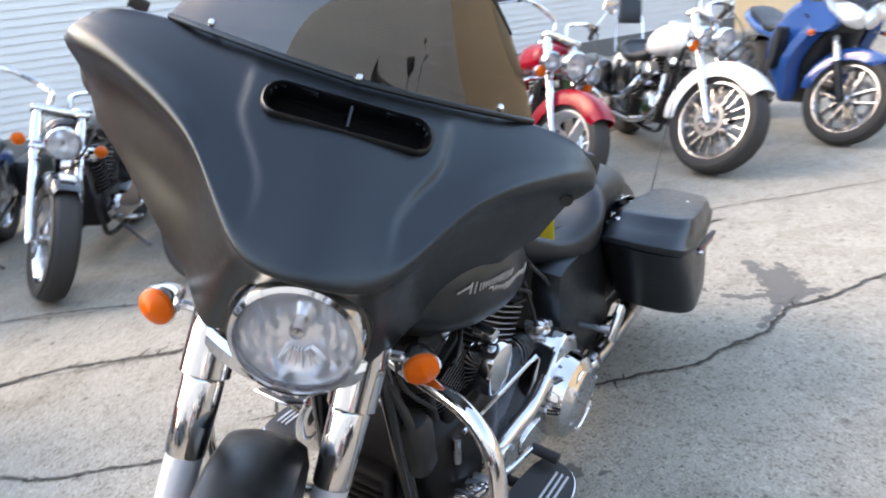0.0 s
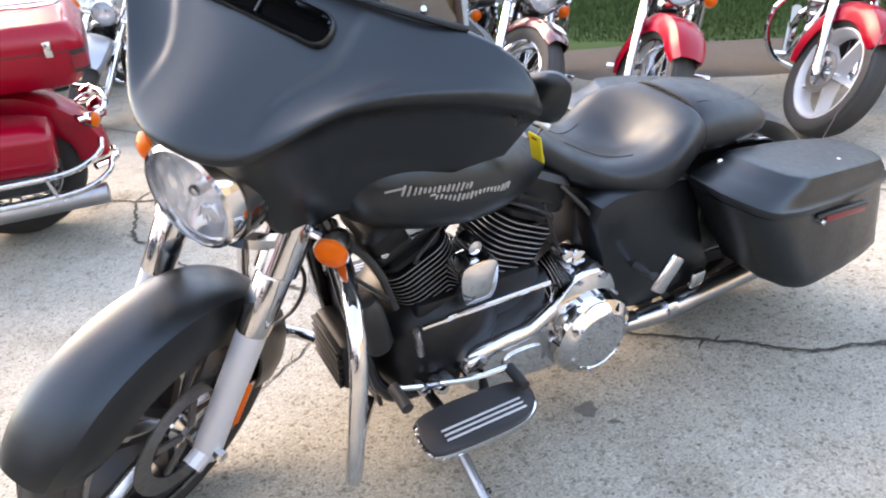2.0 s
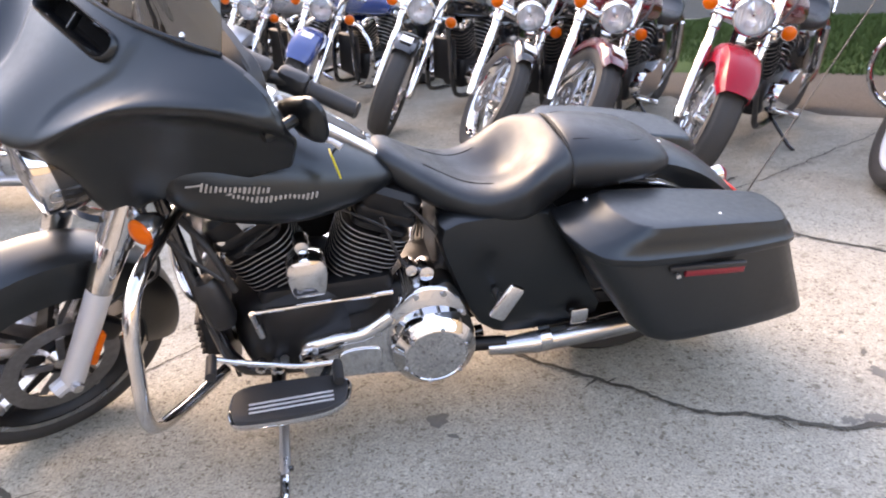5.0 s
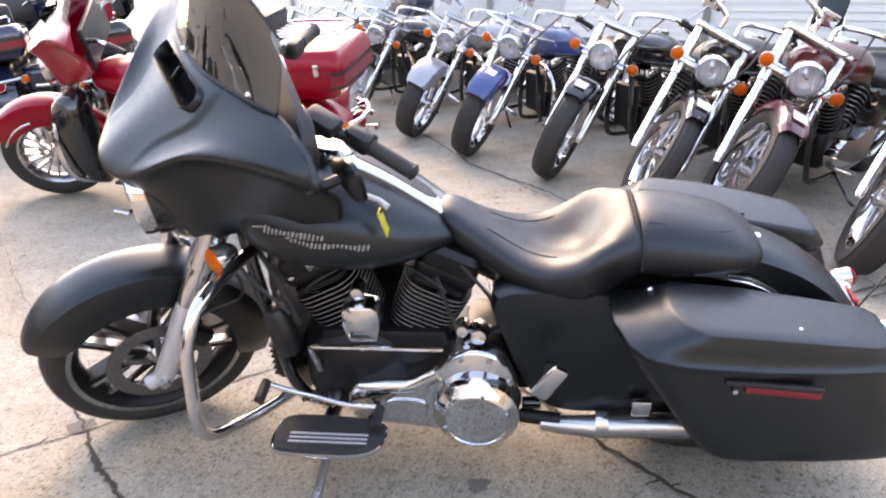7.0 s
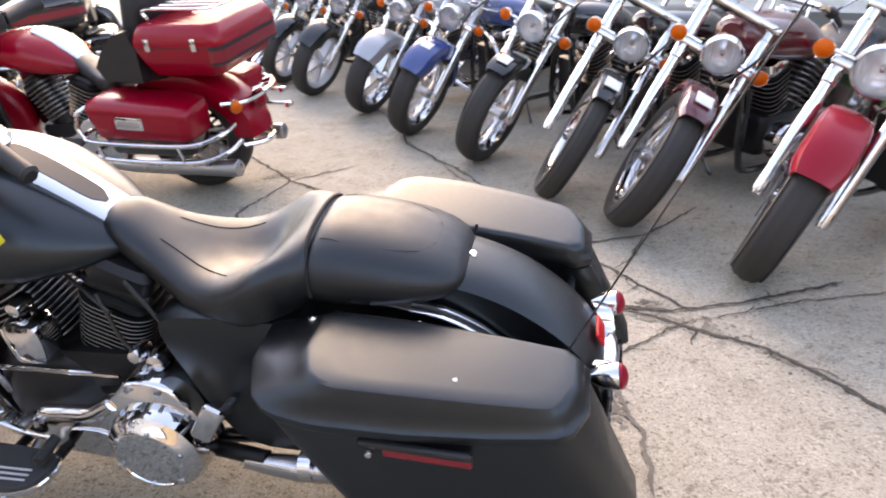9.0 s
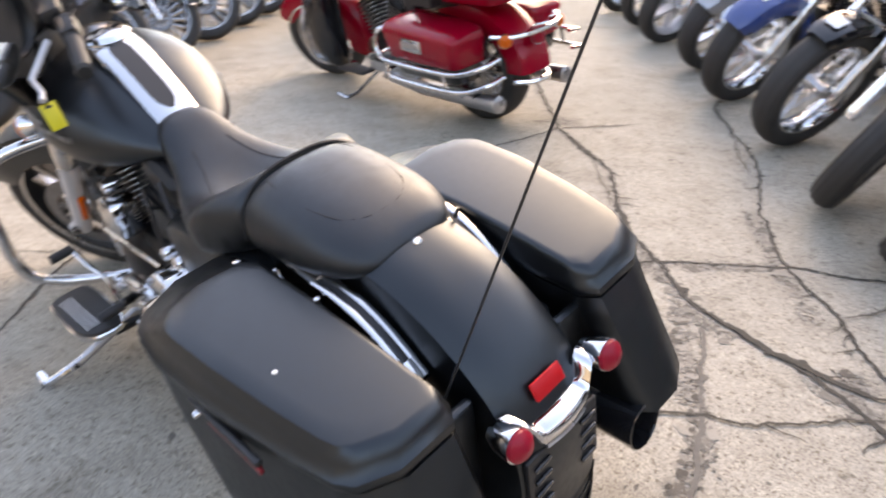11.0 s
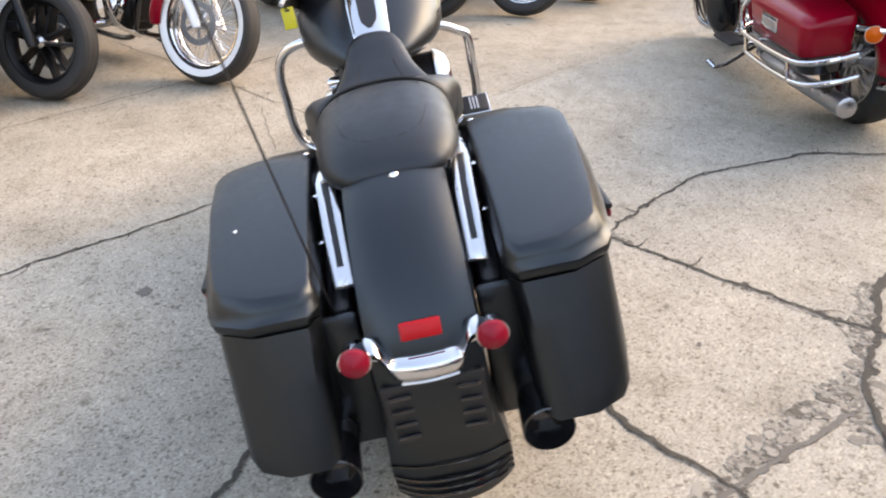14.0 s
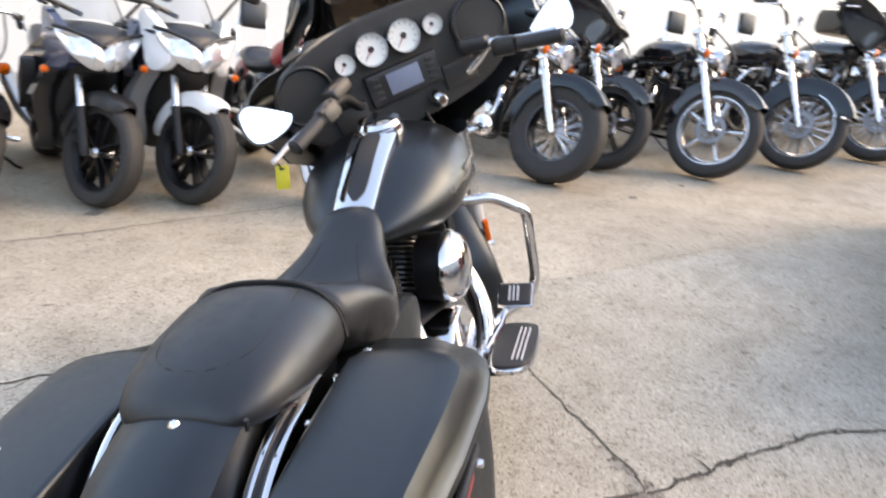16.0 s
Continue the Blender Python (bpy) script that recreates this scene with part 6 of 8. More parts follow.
for line in ([(0.93, -0.08, 0.53), (1.0, -0.12, 0.44), (0.98, -0.175, 0.32), (0.86, -0.2, 0.225), (0.6, -0.195, 0.2), (0.42, -0.175, 0.205)], [(0.50, -0.1, 0.52), (0.43, -0.15, 0.44), (0.42, -0.19, 0.33), (0.38, -0.19, 0.24), (0.33, -0.18, 0.215)]):
    part("exhaust_pipe", Geo().tube(spline(line, 6), 0.031, 16), M_CHROME, bike, "chrome exhaust pipe shield")
bp = part("brake_pedal", Geo().tube([(0.80, -0.22, 0.25), (0.9, -0.25, 0.285), (0.945, -0.27, 0.345)], 0.009, 10), M_CHROME, bike)
part("pad", Geo().box((0.075, 0.096, 0.013), Matrix.Translation((0.948, -0.29, 0.355)) @ Matrix.Rotation(radians(-35), 4, 'Y'), 0.008), M_GRIP, bp, "black ribbed pedal pad")
part("pad_rim", Geo().box((0.083, 0.104, 0.007), Matrix.Translation((0.95, -0.29, 0.352)) @ Matrix.Rotation(radians(-35), 4, 'Y'), 0.003), M_CHROME, bp)
for k in range(3):
    part("rib", Geo().box((0.05, 0.006, 0.004), Matrix.Translation((0.944, -0.287 + 0.012 * (k - 1), 0.362)) @ Matrix.Rotation(radians(-35), 4, 'Y')), M_SATIN, bp)

# side stand
ks = part("side_stand", Geo().tube(spline([(0.86, 0.13, 0.19), (0.862, 0.26, 0.155), (0.868, 0.38, 0.118), (0.872, 0.425, 0.108)], 4), [0.013] * 13, 10), M_STEEL, bike, "side stand folded out")
part("lower_leg", Geo().tube([(0.871, 0.42, 0.11), (0.874, 0.475, 0.102), (0.882, 0.49, 0.099)], [0.0115, 0.0125, 0.012], 10), M_CHROME, ks, "bare lower leg")
part("foot", Geo().rings([[(x + 0.002 * v, 0.487 + w * u, 0.094 + 0.011 * v) for u, v in ((-1, -1), (1, -1), (1, 0.6), (0.6, 1), (-0.6, 1), (-1, 0.6))] for x, w in ((0.868, 0.01), (0.88, 0.013), (0.93, 0.013), (0.945, 0.009))]), M_CHROME, ks, "chrome stand foot")
part("lug", Geo().tube([(0.85, 0.41, 0.115), (0.878, 0.405, 0.112)], 0.007, 8), M_GLOSS, ks)

# radio antenna
ab = Vector((-0.36, 0.151, 0.423))
ad = Vector((-0.434, -0.02, 0.90)).normalized()
an = part("antenna", Geo().tube([ab, ab + ad * 0.02, ab + ad * 0.9], [0.003, 0.0022, 0.0016], 6), M_PLASTIC, bike, "thin black whip antenna")
part("base", Geo().tube([ab - ad * 0.05, ab + ad * 0.03], [0.009, 0.006], 10), M_PLASTIC, an)
# cables
for line in ([(0.98, 0.10, 0.90), (1.08, 0.14, 0.78), (1.05, 0.13, 0.62), (0.95, 0.14, 0.5)], [(1.0, -0.08, 0.9), (1.08, -0.13, 0.74), (1.03, -0.12, 0.6)], [(0.56, 0.14, 0.62), (0.52, 0.16, 0.5), (0.46, 0.15, 0.45)], [(0.50, 0.12, 0.64), (0.42, 0.15, 0.55), (0.36, 0.16, 0.42)]):
    part("cable", Geo().tube(spline(line, 5), 0.005, 6), M_PLASTIC, bike)

# ---- the other parked motorcycles ----
def stand_at(front, heading, wb, lean=-8, S=None, rf=0.32):
    """The pose of a motorcycle whose turned front tyre stands at a point and which faces along heading (degrees)."""
    m = Matrix.Rotation(radians(heading), 4, 'Z') @ Matrix.Rotation(radians(lean), 4, 'X')
    t = m @ (S or Matrix())
    c, n, up = t @ Vector((wb, 0, rf)), t.to_3x3() @ Vector((0, 1, 0)), Vector((0, 0, 1))
    low = c - rf * (up - up.dot(n) * n).normalized()
    return Matrix.Translation((front[0] - low.x, front[1] - low.y, 0)) @ m


def steer_matrix(wb, rf, rake, deg):
    a = Vector((-math.sin(rake), 0, math.cos(rake)))
    p = Vector((wb - 0.05, 0, rf))
    return Matrix.Translation(p) @ Matrix.Rotation(radians(deg), 4, a) @ Matrix.Translation(-p)


def cruiser(front, heading, label, paint, fender=None, wb=1.62, rf=0.325, wf=0.13, wheel_style="spoke", steer=0.0, lean=-8, lamp_r=0.08, screen=None, bags=None, guard=False,
            bar_h=0.0, mirrors=True, signals=True, whitewall=False, short_fender=False, sticker=False, fork_mat=None, seat_back=False, rim=None, wide=0.11, lamps=1, rake_deg=31, fairing_mat=None, pipes=None, cover=None, tail_box=None, rotor=0.105, rim_k=0.74, touring=False):
    """A V-twin cruiser with its usual parts; what differs from one to the next is given."""
    fender = fender or paint
    fork_mat = fork_mat or M_CHROME
    rake = radians(rake_deg)
    rr = 0.315
    up = Vector((-math.sin(rake), 0, math.cos(rake)))
    S = steer_matrix(wb, rf, rake, steer)
    root = thing("cruiser_motorcycle", label, "motorcycle", stand_at(front, heading, wb, lean, S, rf), "parked motorcycles")
    wheel("front_wheel", root, S @ at_y(wb, 0, rf), rf, wf, rf * rim_k, wheel_style, rim, whitewall=whitewall, rotor=rotor, rotor_side=1, spin=heading * 0.1)
    wheel("rear_wheel", root, at_y(0, 0, rr), rr, 0.16, rr * 0.68, "cast" if wheel_style != "spoke" else "spoke", rim)
    if short_fender:
        ff = part("front_fender", fender_geo((wb, 0, rf), rf + 0.025, 62, 150, wf * 0.58, 0.035, 18, 0.012).move(S), fender, root)
    elif touring:
        ff = part("front_fender", fender_geo((wb, 0, rf), rf + 0.03, 26, 200, wf * 0.74, 0.11, 30, 0.026).move(S), fender, root, "long touring fender with chrome tip")
        for s in (-1, 1):
            part("trim", Geo().tube([S @ Vector((wb + (rf - 0.075) * math.cos(a), s * wf * 0.75, rf + (rf - 0.075) * math.sin(a))) for a in (0.5 + 0.11 * i for i in range(9))], 0.008, 6), M_CHROME, ff)
        part("tip", Geo().tube([S @ Vector((wb + (rf + 0.01 - 0.05 * abs(u) ** 2) * math.cos(0.47), u * wf * 0.7, rf + (rf + 0.01 - 0.05 * abs(u) ** 2) * math.sin(0.47))) for u in (i / 5 - 1 for i in range(11))], 0.01, 6), M_CHROME, ff)
    else:
        ff = part("front_fender", fender_geo((wb, 0, rf), rf + 0.026, 42, 188, wf * 0.68, 0.07, 26, 0.02).move(S), fender, root)
    if sticker:
        a = radians(78)
        m = S @ Matrix.Translation((wb + (rf + 0.046) * math.cos(a), 0, rf + (rf + 0.046) * math.sin(a))) @ Matrix.Rotation(radians(12), 4, 'Y')
        part("price_sticker", Geo().box((0.07, 0.075, 0.003), m, 0.001), M_PAPER, ff, "white paper price sticker")
    for s in (-1, 1):
        p = Vector((wb, s * wide, rf))
        leg = part("fork_leg", Geo().tube([S @ (p + up * d) for d in (-0.03, 0.0, 0.05, 0.34)], [0.02, 0.027, 0.026, 0.027], 12), fork_mat, root)
        part("tube", Geo().tube([S @ (p + up * d) for d in (0.34, 0.345, 0.74)], [0.024, 0.0235, 0.0235], 12), M_CHROME, leg)
        part("sleeve", Geo().tube([S @ (p + up * d) for d in (0.42, 0.425, 0.66, 0.665)], [0.024, 0.029, 0.029, 0.024], 12), M_CHROME if short_fender else fork_mat, leg)
    for h in (0.5, 0.72):
        part("triple_clamp", Geo().box((0.075, 2 * wide + 0.07, 0.034), S @ Matrix.Translation(Vector((wb, 0, rf)) + up * h) @ Matrix.Rotation(-rake, 4, 'Y'), 0.01), M_CHROME, root)
    fwd = S.to_3x3() @ Vector((1, 0, -0.04))
    hl = Vector((wb, 0, rf)) + up * 0.58 + Vector((0.14, 0, -0.01))
    lamp(root, S @ hl, fwd, lamp_r, 0.12)
    if lamps > 1:
        for s in (-1, 1):
            lamp(root, S @ (hl + Vector((-0.02, s * 0.17, -0.02))), fwd, 0.058, 0.08, None, "passing_lamp")
        part("lamp_bar", Geo().tube([S @ (hl + Vector((-0.06, -0.19, -0.03))), S @ (hl + Vector((-0.06, 0.19, -0.03)))], 0.011, 8), M_CHROME, root)
    top = Vector((wb, 0, rf)) + up * 0.76
    for s in (-1, 1):
        line = [top + Vector((0, s * 0.05, 0)), top + Vector((-0.03, s * 0.06, 0.07 + bar_h * 0.5)), top + Vector((-0.04, s * 0.22, 0.12 + bar_h)), top + Vector((-0.09, s * 0.33, 0.12 + bar_h)), top + Vector((-0.2, s * 0.42, 0.07 + bar_h))]
        hb = part("handlebar", Geo().tube([S @ Vector(q) for q in spline(line, 4)], 0.0135, 8), M_CHROME, root)
        a, b = Vector(line[3]).lerp(Vector(line[4]), 0.15), Vector(line[4])
        part("grip", Geo().tube([S @ a, S @ b], 0.018, 10), M_GRIP, hb)
        part("lever", Geo().tube([S @ (a + Vector((0.05, 0, -0.01))), S @ (b + Vector((0.07, 0, -0.01)))], 0.006, 6), M_CHROME, hb)
        part("switch_housing", Geo().box((0.05, 0.05, 0.045), S @ Matrix.Translation(Vector(line[3])), 0.01), M_PLASTIC, hb)
        if mirrors:
            mp = Vector(line[3]) + Vector((-0.03, s * 0.10, 0.17))
            mi = part("mirror", Geo().box((0.016, 0.115, 0.075), S @ Matrix.Translation(mp), 0.03), M_CHROME if s * steer >= 0 else M_PLASTIC, root)
            part("stem", Geo().tube([S @ Vector(line[3]), S @ (mp + Vector((0.01, -s * 0.02, -0.03)))], 0.005, 6), M_CHROME, mi)
        if signals:
            sp = hl + Vector((-0.06, s * 0.2, -0.02 if lamps == 1 else -0.09))
            signal(root, S @ sp, fwd, None, 0.036, S @ (sp + Vector((-0.02, -s * 0.11, 0.0))))
    part("cable", Geo().tube([S @ Vector(q) for q in spline([top + Vector((-0.04, 0.22, 0.12 + bar_h)), hl + Vector((0.02, 0.13, 0.08)), hl + Vector((-0.06, 0.08, -0.12)), (wb - 0.4, 0.06, 0.62)], 5)], 0.006, 6), M_PLASTIC, root)
    if screen:
        pts = []
        for i in range(9):
            v = i / 8
            row = []
            for j in range(13):
                u = -1 + j / 6
                w = 0.27 * (1 - 0.28 * v ** 2.2) * (0.82 + 0.18 * min(1, v * 4))
                row.append(S @ (hl + Vector((0.03 - 0.17 * v - 0.10 * u * u, w * u, 0.02 + 0.46 * v - 0.03 * u * u * v))))
            pts.append(row)
        sc = part("windshield", Geo().rings(pts, closed=False), screen, root, "clear touring windshield")
        part("brace", Geo().tube(pts[2], 0.008, 8), M_CHROME, sc)
    if fairing_mat:
        g = fairing_shell(0.012).move(S @ Matrix.Translation((wb - 1.52, 0, 0.03)))
        part("fairing", g, fairing_mat, root, "batwing fairing", crease=60)
        g = Geo().box((0.03, 0.6, 0.24), S @ Matrix.Translation((wb - 0.52, 0, 1.04)) @ Matrix.Rotation(radians(-10), 4, 'Y'), 0.012)
        part("dash", g, M_PLASTIC, root)
    # tank, seat, rear
    x0, x1 = 0.55, wb - 0.47
    tk = part("fuel_tank", loft_x([(x0, 0.05, 0.69, 0.73, 0.5), (x0 + 0.06, 0.10, 0.67, 0.78, 0.45), (x0 + 0.2, 0.165, 0.665, 0.86, 0.4), (x0 + 0.35, 0.175, 0.68, 0.90, 0.4), (x1 - 0.03, 0.13, 0.72, 0.90, 0.45), (x1 + 0.03, 0.06, 0.77, 0.87, 0.5)], 28, 5, 2.4), paint, root)
    part("console", Geo().lathe([(0, 0.018), (0.05, 0.016), (0.062, 0.004), (0.062, -0.02)], 20, Matrix.Translation((x0 + 0.28, 0, 0.895)) @ Matrix.Rotation(radians(-8), 4, 'Y')), M_CHROME, tk)
    part("seat", loft_x([(x0 + 0.03, 0.06, 0.66, 0.74, 0.5), (x0 - 0.08, 0.12, 0.60, 0.715, 0.5), (x0 - 0.24, 0.17, 0.59, 0.69, 0.55), (x0 - 0.36, 0.165, 0.60, 0.735, 0.55), (x0 - 0.40, 0.15, 0.62, 0.77, 0.5), (x0 - 0.52, 0.13, 0.63, 0.765, 0.5), (x0 - 0.66, 0.10, 0.64, 0.73, 0.5), (x0 - 0.70, 0.05, 0.66, 0.70, 0.5)], 24, 4, 2.6), M_LEATHER, root, "black vinyl seat")
    if seat_back:
        part("backrest", Geo().box((0.05, 0.2, 0.2), Matrix.Translation((x0 - 0.72, 0, 0.98)) @ Matrix.Rotation(radians(-12), 4, 'Y'), 0.03), M_LEATHER, root)
        part("backrest_bar", Geo().tube(spline([(x0 - 0.64, -0.12, 0.66), (x0 - 0.73, -0.1, 0.95), (x0 - 0.75, 0, 1.1), (x0 - 0.73, 0.1, 0.95), (x0 - 0.64, 0.12, 0.66)], 5), 0.009, 8), M_CHROME, root)
    part("rear_fender", fender_geo((0, 0, rr), rr + 0.035, 35, 205, 0.105, 0.09, 26, 0.02), fender if not short_fender else paint, root)
    part("side_cover", loft_x([(0.1, 0.06, 0.4, 0.58, 0.5), (0.16, 0.13, 0.34, 0.63, 0.5), (0.34, 0.15, 0.3, 0.66, 0.5), (0.46, 0.13, 0.34, 0.66, 0.5), (0.52, 0.06, 0.42, 0.62, 0.5)], 20, 3, 3.0), M_GLOSS, root)
    part("regulator", Geo().box((0.06, 0.17, 0.3), Matrix.Translation((wb - 0.58, 0, 0.42)) @ Matrix.Rotation(radians(8), 4, 'Y'), 0.015), M_ENGINE, root)
    signal(root, (-0.36, 0, 0.56), (-1, 0, 0.1), M_RED_LENS, 0.045, None, "tail_light")
    # engine and frame
    eng = part("engine", Geo().box((0.42, 0.2, 0.22), Matrix.Translation((0.74, 0, 0.31)), 0.04), M_ENGINE, root, "black and chrome V-twin engine")
    for bs, tp in (((0.80, 0.02, 0.38), (0.93, 0.02, 0.66)), ((0.70, 0.02, 0.38), (0.57, 0.02, 0.66))):
        cy = cylinder("cylinder", bs, tp, 0.085, 8, eng, thick=0.005)
        d = (Vector(tp) - Vector(bs)).normalized()
        m = Matrix.Translation(Vector(tp)) @ d.to_track_quat('Z', 'Y').to_matrix().to_4x4()
        part("rocker_cover", Geo().rings([[m @ Vector(q) for q in rrect(0.078 * k, 0.07 * k, 0.03, z, 3)] for k, z in ((1.0, -0.02), (1.03, 0.0), (0.85, 0.03))]), cover or M_CHROME, cy)
    m = Matrix.Translation((0.72, 0.10, 0.30)) @ Matrix.Rotation(radians(-90), 4, 'X')
    part("primary_cover", Geo().rings([[(0.70 + x * k, y, 0.30 + z * k) for x, z in spline([(-0.3, 0.0), (-0.26, 0.1), (-0.15, 0.11), (0.0, 0.07), (0.15, 0.08), (0.22, 0.0), (0.15, -0.08), (-0.1, -0.09), (-0.25, -0.09)], 3, loop=True)] for k, y in ((1, 0.08), (1, 0.15), (0.94, 0.165))]), M_CHROME, eng)
    part("air_cleaner", Geo().lathe([(0, 0.05), (0.06, 0.047), (0.085, 0.03), (0.09, -0.04)], 28, Matrix.Translation((0.76, -0.13, 0.55)) @ Matrix.Rotation(radians(90), 4, 'X')), M_CHROME, eng)
    part("cam_cover", Geo().lathe([(0, 0.04), (0.09, 0.035), (0.11, 0.0), (0.11, -0.03)], 28, Matrix.Translation((0.80, -0.12, 0.33)) @ Matrix.Rotation(radians(90), 4, 'X')), M_CHROME, eng)
    for s in (-1, 1):
        part("frame_tube", Geo().tube(spline([(wb - 0.45, s * 0.03, 0.82), (wb - 0.50, s * 0.08, 0.6), (wb - 0.54, s * 0.11, 0.28), (wb - 0.64, s * 0.12, 0.17), (0.55, s * 0.12, 0.165), (0.25, s * 0.12, 0.22), (0.0, s * 0.13, 0.315)], 4), 0.017, 8), M_GLOSS, root)
        part("shock", Geo().tube([(0.02, s * 0.14, 0.34), (0.13, s * 0.15, 0.60)], 0.024, 10), M_CHROME, root)
        part("foot_peg", Geo().tube([(wb - 0.72, s * 0.14, 0.26), (wb - 0.72, s * 0.30, 0.25)], [0.012, 0.018], 10), M_CHROME, root)
        if guard:
            part("engine_guard", Geo().tube(spline([(wb - 0.46, s * 0.06, 0.70), (wb - 0.44, s * 0.2, 0.67), (wb - 0.42, s * 0.33, 0.56), (wb - 0.42, s * 0.35, 0.42), (wb - 0.46, s * 0.28, 0.28), (wb - 0.52, s * 0.11, 0.2)], 5), 0.015, 10), M_CHROME, root)
    for k, line in enumerate(([(0.95, -0.08, 0.55), (1.03, -0.14, 0.42), (0.98, -0.2, 0.28), (0.75, -0.22, 0.22), (0.3, -0.22, 0.22), (-0.25, -0.22, 0.25)], [(0.57, -0.08, 0.55), (0.6, -0.19, 0.45), (0.5, -0.22, 0.36), (0.3, -0.22, 0.34), (-0.15, -0.22, 0.36)])):
        n = (len(line) - 1) * 4 + 1
        part("exhaust_pipe", Geo().tube(spline(line, 4), [0.02 + 0.022 * max(0, (i / n - 0.5)) * 2 for i in range(n)], 10), pipes or M_CHROME, root)
    if bags:
        for s in (-1, 1):
            part("saddlebag", Geo().box((0.46, 0.16, 0.27), Matrix.Translation((-0.08, s * 0.27, 0.49)) @ Matrix.Rotation(radians(4), 4, 'Y'), 0.05), bags, root)
    if tail_box:
        part("tour_trunk", Geo().box((0.42, 0.5, 0.28), Matrix.Translation((-0.3, 0, 0.98)), 0.07), tail_box, root)
        part("trunk_rack", Geo().tube(spline([(-0.12, -0.2, 1.13), (-0.45, -0.2, 1.14), (-0.48, 0, 1.14), (-0.45, 0.2, 1.14), (-0.12, 0.2, 1.13)], 4), 0.008, 6), M_CHROME, root)
    part("side_stand", Geo().tube([(0.75, 0.1, 0.2), (0.82, 0.27, 0.06), (0.84, 0.31, 0.045)], 0.01, 8), M_GLOSS, root)
    return root


def sport(front, heading, label, paint, side, steer=0.0, lean=-8, wb=1.42, fender=None, screen=None, rim=None):
    """A faired sport motorcycle: nose with twin eyes, screen, side panels, cast wheels."""
    rf = 0.30
    rake = radians(24)
    up = Vector((-math.sin(rake), 0, math.cos(rake)))
    S = steer_matrix(wb, rf, rake, steer)
    root = thing("sport_motorcycle", label, "motorcycle", stand_at(front, heading, wb, lean, S, rf), "parked motorcycles")
    wheel("front_wheel", root, S @ at_y(wb, 0, rf), rf, 0.12, rf * 0.74, "split", rim or M_ENGINE, rotor=0.15, rotor_side=-1)
    wheel("rear_wheel", root, at_y(0, 0, 0.31), 0.31, 0.17, 0.22, "split", rim or M_ENGINE)
    part("front_fender", fender_geo((wb, 0, rf), rf + 0.02, 58, 176, 0.08, 0.06, 22, 0.02, tips=1.0).move(S), fender or paint, root)
    for s in (-1, 1):
        p = Vector((wb, s * 0.105, rf))
        leg = part("fork_leg", Geo().tube([S @ (p + up * d) for d in (-0.03, 0.02, 0.2, 0.24)], [0.022, 0.028, 0.027, 0.03], 12), M_ENGINE, root)
        part("tube", Geo().tube([S @ (p + up * d) for d in (0.24, 0.62)], 0.021, 12), M_STEEL, leg)
        part("caliper", Geo().box((0.09, 0.04, 0.055), S @ Matrix.Translation((wb - 0.11, s * 0.09, rf + 0.06)), 0.012), M_ENGINE, leg)
    part("rear_fender", fender_geo((0, 0, 0.31), 0.34, 80, 190, 0.08, 0.05, 18, 0.01), M_PLASTIC, root)
    # upper cowl: a wedge with a wide swept headlight, hollow brows and a visor above
    rows = []
    for x, hw, zl, zm, zt in spline([(wb + 0.03, 0.035, 0.845, 0.865, 0.885), (wb - 0.0, 0.105, 0.80, 0.885, 0.935), (wb - 0.07, 0.165, 0.765, 0.91, 0.965), (wb - 0.16, 0.205, 0.74, 0.92, 0.98), (wb - 0.28, 0.225, 0.73, 0.92, 0.98), (wb - 0.36, 0.21, 0.74, 0.92, 0.96)], 4):
        half = [(0.0, zl), (hw * 0.55, zl + 0.01), (hw * 0.92, zl + (zm - zl) * 0.55), (hw, zm), (hw * 0.86, zm + (zt - zm) * 0.45), (hw * 0.5, zt - (zt - zm) * 0.12), (0.0, zt)]
        rows.append([(x, y, z) for y, z in half] + [(x, -y, z) for y, z in half[-2:0:-1]])
    ns = part("nose_fairing", Geo().rings(rows), M_PLASTIC, root, crease=28)
    for s in (-1, 1):
        eye = [(0.004, 0.80), (0.06, 0.795), (0.14, 0.85), (0.19, 0.925), (0.14, 0.93), (0.05, 0.905), (0.004, 0.875)]
        rr = []
        for k, dx in ((1.0, -0.02), (1.0, 0.012), (0.9, 0.02), (0.5, 0.024)):
            rr.append([(wb + 0.05 - 0.5 * y + 0.25 * (0.87 - z) + dx, s * 1.12 * (0.085 + (y - 0.085) * k), 0.87 + 1.3 * (z - 0.885) * k) for y, z in spline(eye, 3, loop=True)])
        hl = part("headlight", Geo().rings(rr), M_LENS, ns, "bright swept headlight")
        part("brow", Geo().tube([(wb + 0.05 - 0.5 * y + 0.25 * (0.87 - z) + 0.012, s * 1.12 * y, 0.87 + 1.3 * (z - 0.885) + 0.006) for y, z in ((0.004, 0.88), (0.05, 0.908), (0.14, 0.933), (0.2, 0.94))], 0.011, 8), M_PLASTIC, hl)
        pl = spline([(wb - 0.13, 0.80), (wb - 0.24, 0.93), (wb - 0.46, 0.84), (wb - 0.6, 0.66), (wb - 0.58, 0.42), (wb - 0.46, 0.24), (wb - 0.39, 0.27), (wb - 0.33, 0.46), (wb - 0.24, 0.62), (wb - 0.15, 0.71)], 4, loop=True)
        ear = spline([(wb + 0.0, 0.80), (wb - 0.06, 0.93), (wb - 0.2, 1.03), (wb - 0.36, 1.0), (wb - 0.34, 0.86), (wb - 0.2, 0.82), (wb - 0.13, 0.73), (wb - 0.06, 0.73)], 4, loop=True)
